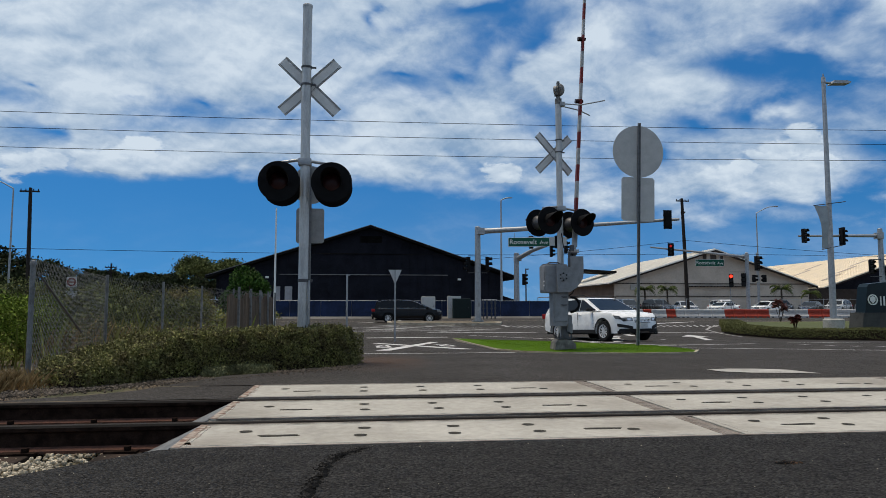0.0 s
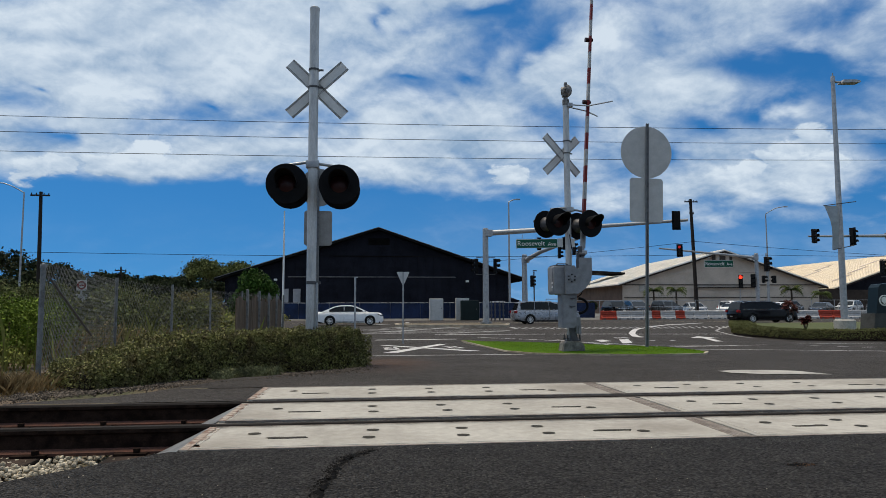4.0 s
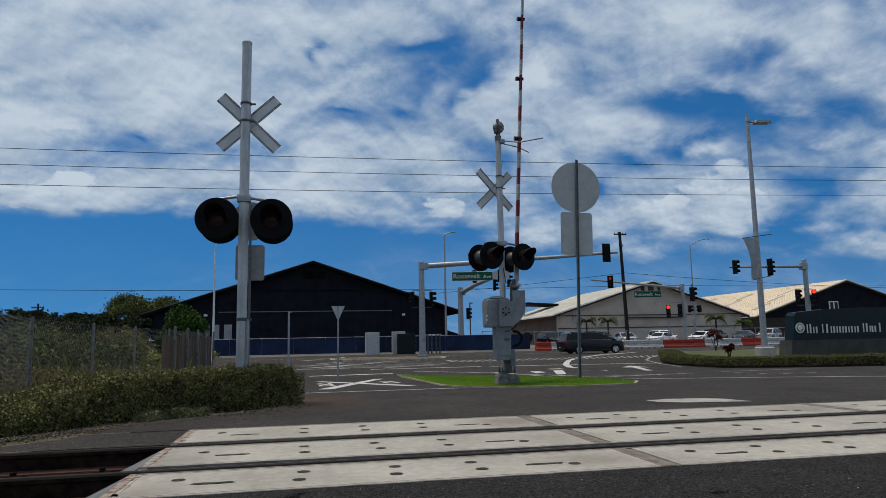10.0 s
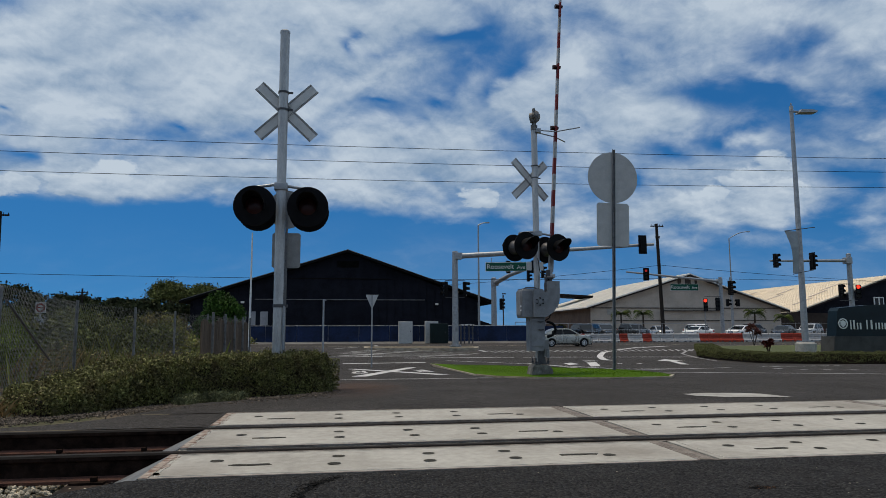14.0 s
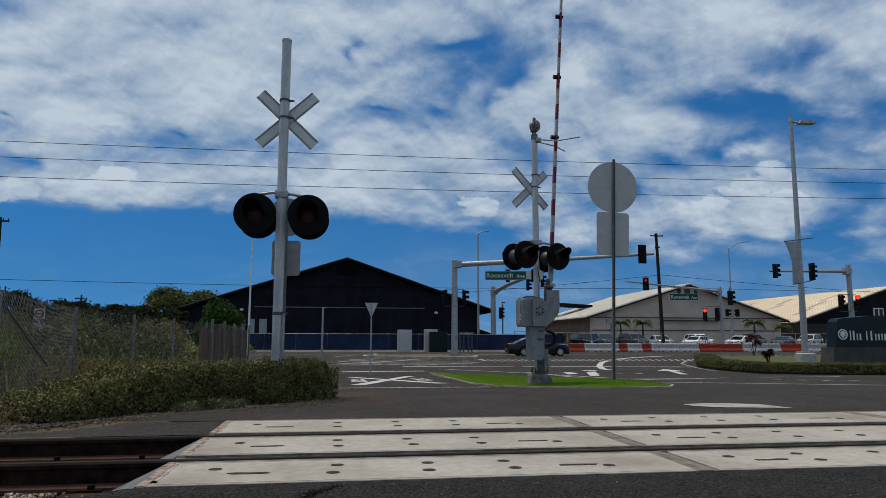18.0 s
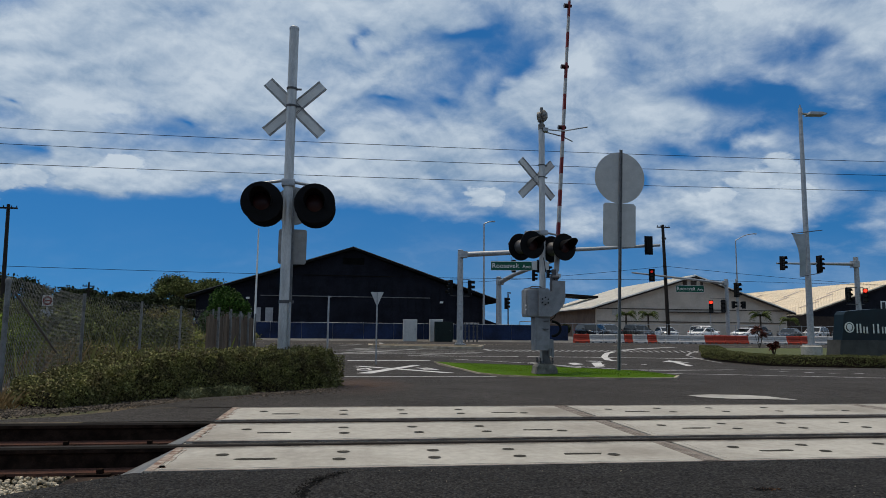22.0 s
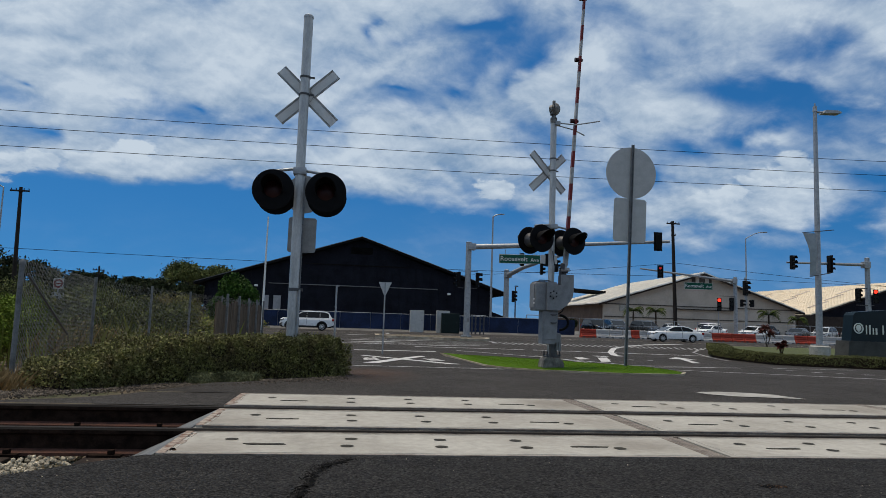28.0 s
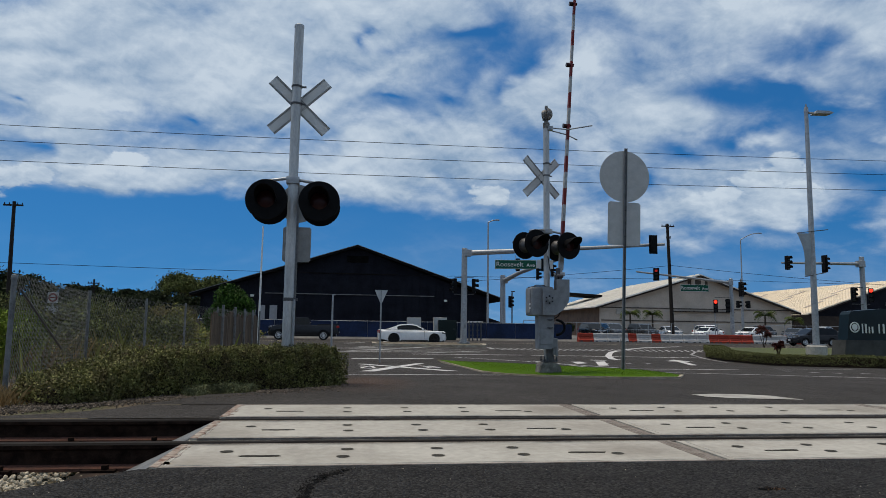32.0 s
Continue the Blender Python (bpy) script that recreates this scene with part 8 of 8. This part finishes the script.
        B(bm, (0, sg * (hw - .012), s["low"] + .06), (wb - 2 * r - .22, .05, .14 if s["clad"] else .06), bevel=.015)
        part("sill", bm, M_CLADDING, th, "black sill cladding")
        if s["clad"]:
            for xc in (wb / 2, -wb / 2):
                bm = NB()
                k = 16
                prev = None
                for i in range(k + 1):
                    a = math.radians(-12 + 204 * i / k)
                    cur = [bm.verts.new((xc + q * math.cos(a), sg * (hw + .006), r + q * math.sin(a))) for q in (r + .055, r + .115)]
                    if prev:
                        bm.faces.new((prev[0], prev[1], cur[1], cur[0]))
                    prev = cur
                part("arch_trim", bm, M_CLADDING, th, "black wheel-arch trim")
        if s["rails"]:
            bm = NB()
            TUBE(bm, [(-1.55, sg * tw * .93, top + .0), (-1.45, sg * tw * .93, top + .07), (.0, sg * tw * .93, top + .07), (.2, sg * tw * .93, top)], .02, 8)
            part("roof_rail", bm, M_CLADDING, th, "black roof rail")
    bm = NB()
    nose_band(bm, fz - .16, fz + .03, -.48, .48, .008)
    g = part("grille", bm, M_CLADDING, th, "dark grille")
    for dz in (-.13, -.085, -.04, .012):
        bm = NB()
        nose_band(bm, fz + dz - .007, fz + dz + .009, -.46, .46, .018)
        part("grille_bar", bm, M_CHROME, g, "chrome bar")
    bm = NB()
    nose_band(bm, s["low"] + .005, s["low"] + (.15 if s["clad"] else .10), -1.12 if s["clad"] else -.6, 1.12 if s["clad"] else .6, .035 if s["clad"] else .012)
    part("front_bumper", bm, M_CLADDING, th, "black lower bumper")
    if s["clad"]:
        bm = NB()
        nose_band(bm, s["low"] + .02, s["low"] + .055, -.36, .36, .042)
        part("skid_plate", bm, M_CHROME, th, "silver skid plate")
    bm = NB()
    B(bm, (rear + .07, 0, s["low"] + .16), (.12, W * .74, .2), bevel=.04)
    part("rear_bumper", bm, M_CLADDING if s["clad"] else body_mat, th, "rear bumper")
    for x in (front + .03, rear - .02):
        bm = NB()
        B(bm, (x, 0, s["low"] + (.27 if x > 0 else .33)), (.02, .30, .15))
        part("plate_bar", bm, M_PLATE, th, "blank pale plate")
    if kind == "pickup":
        bm = NB()
        B(bm, (rear + .95, 0, 1.26), (1.65, W - .28, .16))
        part("bed_cover", bm, M_CLADDING, th, "black bed cover")
    return th


# moving traffic: seconds and place along the street for each
NEAR, FAR = 50.3, 59.0
def z_at(y):
    return gz(y) + 0.006


MOVERS = []


def mover(kind, rows, lane, body_mat, label, rim=None):
    """rows: (seconds, x) along a lane, or (seconds, x, y) on a free path."""
    first = rows[0]
    y = first[2] if len(first) > 2 else lane
    ob = vehicle(kind, (first[1], y, z_at(y)), 0, body_mat, label, "car" if kind != "pickup" else "pickup_truck", "passing traffic", rim, category="car" if kind != "pickup" else "pickup")
    MOVERS.append((ob, rows, lane))
    return ob


mover("wagon", [(0, 8.64, 24.07), (0.3, 9.03, 21.76), (0.6, 9.33, 19.49), (0.9, 9.53, 17.22), (1.2, 9.62, 14.96), (1.5, 9.62, 12.72), (1.8, 9.52, 10.49), (2.1, 9.32, 8.29), (2.5, 8.9, 5.36)], None, P_WHITE, "white station wagon with black lower cladding, driving towards the crossing")
mover("minivan", [(0, 3.40), (0.4, 5.24), (0.8, 7.20), (1.2, 9.49), (1.6, 11.91), (2, 14.44), (2.4, 17.41), (2.8, 20.42), (3.2, 23.76), (3.5, 26.34)], NEAR, P_BLACK, "black minivan passing along the street")
mover("minivan", [(1, -5.47), (1.5, -3.12), (2, -0.62), (2.5, 2.32), (3, 5.62), (3.5, 9.35), (5.5, 25.75), (6, 30.16), (6.5, 34.82)], NEAR, P_GREYV, "grey-silver minivan passing along the street")
mover("sedan", [(3.0, -7.1), (3.2, -6.1), (3.5, -4.5), (5.5, 10.34), (6, 14.63), (6.5, 19.13), (7, 23.70), (7.5, 28.30), (8, 33.24), (8.5, 37.57)], NEAR - 1.2, P_WHITE, "white sedan passing along the street")
mover("minivan", [(7.3, -4.92), (7.7, -1.44), (8.1, 2.33), (8.5, 6.16), (9, 11.29), (9.4, 15.51), (9.8, 19.74), (10.2, 24.53), (10.6, 28.96), (11, 33.62), (11.2, 36.02)], NEAR, P_CHAR, "dark charcoal minivan passing along the street")
mover("old_sedan", [(7.5, 27.51), (8, 19.60), (8.5, 11.64), (9, 3.57), (9.4, -2.94)], FAR, P_SILVER, "older silver sedan passing along the street")
mover("old_sedan", [(12.7, -2.42), (13, 2.29), (13.5, 9.71), (14, 17.09), (14.5, 25.54)], NEAR, P_CHAMP, "older champagne sedan passing along the street")
mover("sedan", [(17, -0.5), (17.2, 2.55), (17.5, 7.1), (18.2, 18.42), (18.5, 23.31), (19, 30.73)], NEAR, P_CHAR, "charcoal sedan passing along the street")
mover("suv", [(25, 44.64), (25.5, 36.71), (27.5, 4.69), (28, -3.72)], FAR + 1.0, P_WHITE, "white sport utility car passing along the street")
mover("sedan", [(27.5, 37.35), (28, 28.79), (28.5, 20.58), (28.9, 13.69), (29.5, 4.37), (30, -3.16), (30.2, -6.11)], FAR - 1.0, P_WHITE, "sleek white sedan passing along the street")
mover("pickup", [(29.2, 39.99), (29.5, 34.98), (30, 27.83), (30.4, 21.89), (30.8, 15.80), (31, 12.73), (31.3, 7.85), (31.7, 1.58), (32, -3.77)], FAR, P_CHAR, "black pickup truck passing along the street")
mover("coupe", [(31.3, -7.19), (31.7, -0.82), (32, 4.85)], NEAR, P_WHITE, "white muscle coupe with dark wheels on the street", M_RIMDARK)
mover("suv", [(31.0, 56.0), (32, 42.7)], FAR - 1.0, P_CHAR, "dark sport utility car passing along the street")

# parked cars in the yard
for kind, x, y, rz, m_, lab in (
        ("suv", 27.3, 73.5, 92, P_BLACK, "black sport utility car parked in the yard"),
        ("minivan", 30.6, 76, 88, P_GREY, "grey minivan parked in the yard"),
        ("suv", 33.2, 73.5, 95, P_GREY, "grey sport utility car parked in the yard"),
        ("sedan", 36.2, 73, 80, P_SILVER, "silver sedan parked in the yard"),
        ("old_sedan", 40.4, 72.6, 30, P_WHITE, "white sedan parked in the yard"),
        ("suv", 42.9, 76.5, 90, P_WHITE, "white sport utility car parked in the yard"),
        ("sedan", 46.0, 72.8, 28, P_WHITE, "white sedan parked in the yard"),
        ("suv", 49.3, 75.5, 75, P_GREY, "grey sport utility car parked in the yard"),
        ("sedan", 52.2, 74.0, 40, P_GREY, "grey sedan parked in the yard"),
        ("suv", 55.6, 74.0, 35, P_SILVER, "silver sport utility car parked in the yard"),
        ("minivan", 60.2, 74.5, 30, P_GREYV, "grey minivan parked in the yard"),
        ("suv", 65.0, 74.5, 30, P_GREY, "grey sport utility car parked in the yard"),
        ("minivan", 70.0, 75.0, 30, P_SILVER, "silver minivan parked in the yard"),
        ("suv", 75.5, 75.0, 25, P_CHAR, "dark sport utility car parked in the yard")):
    vehicle(kind, (x, y, -0.145), rz + 180, m_, lab, "parked_car", "cars parked in the yard")


def motions():
    for ob, rows, lane in MOVERS:
        pts = [(r[0], r[1], r[2] if len(r) > 2 else lane) for r in rows]
        if len(pts) == 1 or abs(pts[0][1] - pts[-1][1]) < 0.2:
            walk(ob, [(0, pose(pts[0][1], pts[0][2], z_at(pts[0][2]), 0, 0, 180)), (32, pose(pts[0][1], pts[0][2], z_at(pts[0][2]), 0, 0, 180))])
            continue
        # run on at the end speeds before and after
        def beyond(a, b, t):
            u = (t - a[0]) / (b[0] - a[0])
            return (t, a[1] + (b[1] - a[1]) * u, a[2] + (b[2] - a[2]) * u)
        full = list(pts)
        if full[0][0] > 0:
            full.insert(0, beyond(pts[0], pts[1], 0.0))
        if full[-1][0] < 32:
            full.append(beyond(pts[-2], pts[-1], 32.0))
        keys = []
        for i, (t, x, y) in enumerate(full):
            a, b = full[max(0, i - 1)], full[min(len(full) - 1, i + 1)]
            yaw = math.degrees(math.atan2(b[2] - a[2], b[1] - a[1])) + float(np.interp(t, [0, 0.9], [8, 0])) if lane is None else (0 if b[1] > a[1] else 180)
            if lane is None:
                pitch = math.degrees(math.atan2(z_at(a[2]) - z_at(b[2]), math.hypot(b[1] - a[1], b[2] - a[2]) + 1e-6))
                keys.append((t, pose(x, y, z_at(y), 0, pitch, yaw)))
            else:
                keys.append((t, pose(x, y, z_at(y), 0, 0, yaw)))
        walk(ob, keys)
        # wheels roll with the distance covered while the car is in view
        t0, t1 = max(0.0, pts[0][0] - 0.5), min(32.0, pts[-1][0] + 0.5)
        ts = [f[0] for f in full]
        run = [0.0]
        for a, b in zip(full, full[1:]):
            run.append(run[-1] + math.hypot(b[1] - a[1], b[2] - a[2]))
        for hub, r in WHEELS[ob.name]:
            rows_w, x, y, z = [], *hub.location
            f0, f1 = frame(t0), frame(t1)
            for f in range(f0, f1 + 1):
                t = (f - 1) / FPS
                rows_w.append((t, pose(x, y, z, 0, math.degrees((np.interp(t, ts, run) - np.interp(t0, ts, run)) / r), 0)))
            if f0 > 1:
                rows_w.insert(0, (0.0, rows_w[0][1]))
            if f1 < frame(32):
                rows_w.append((32.0, rows_w[-1][1]))
            walk(hub, rows_w)


motions()
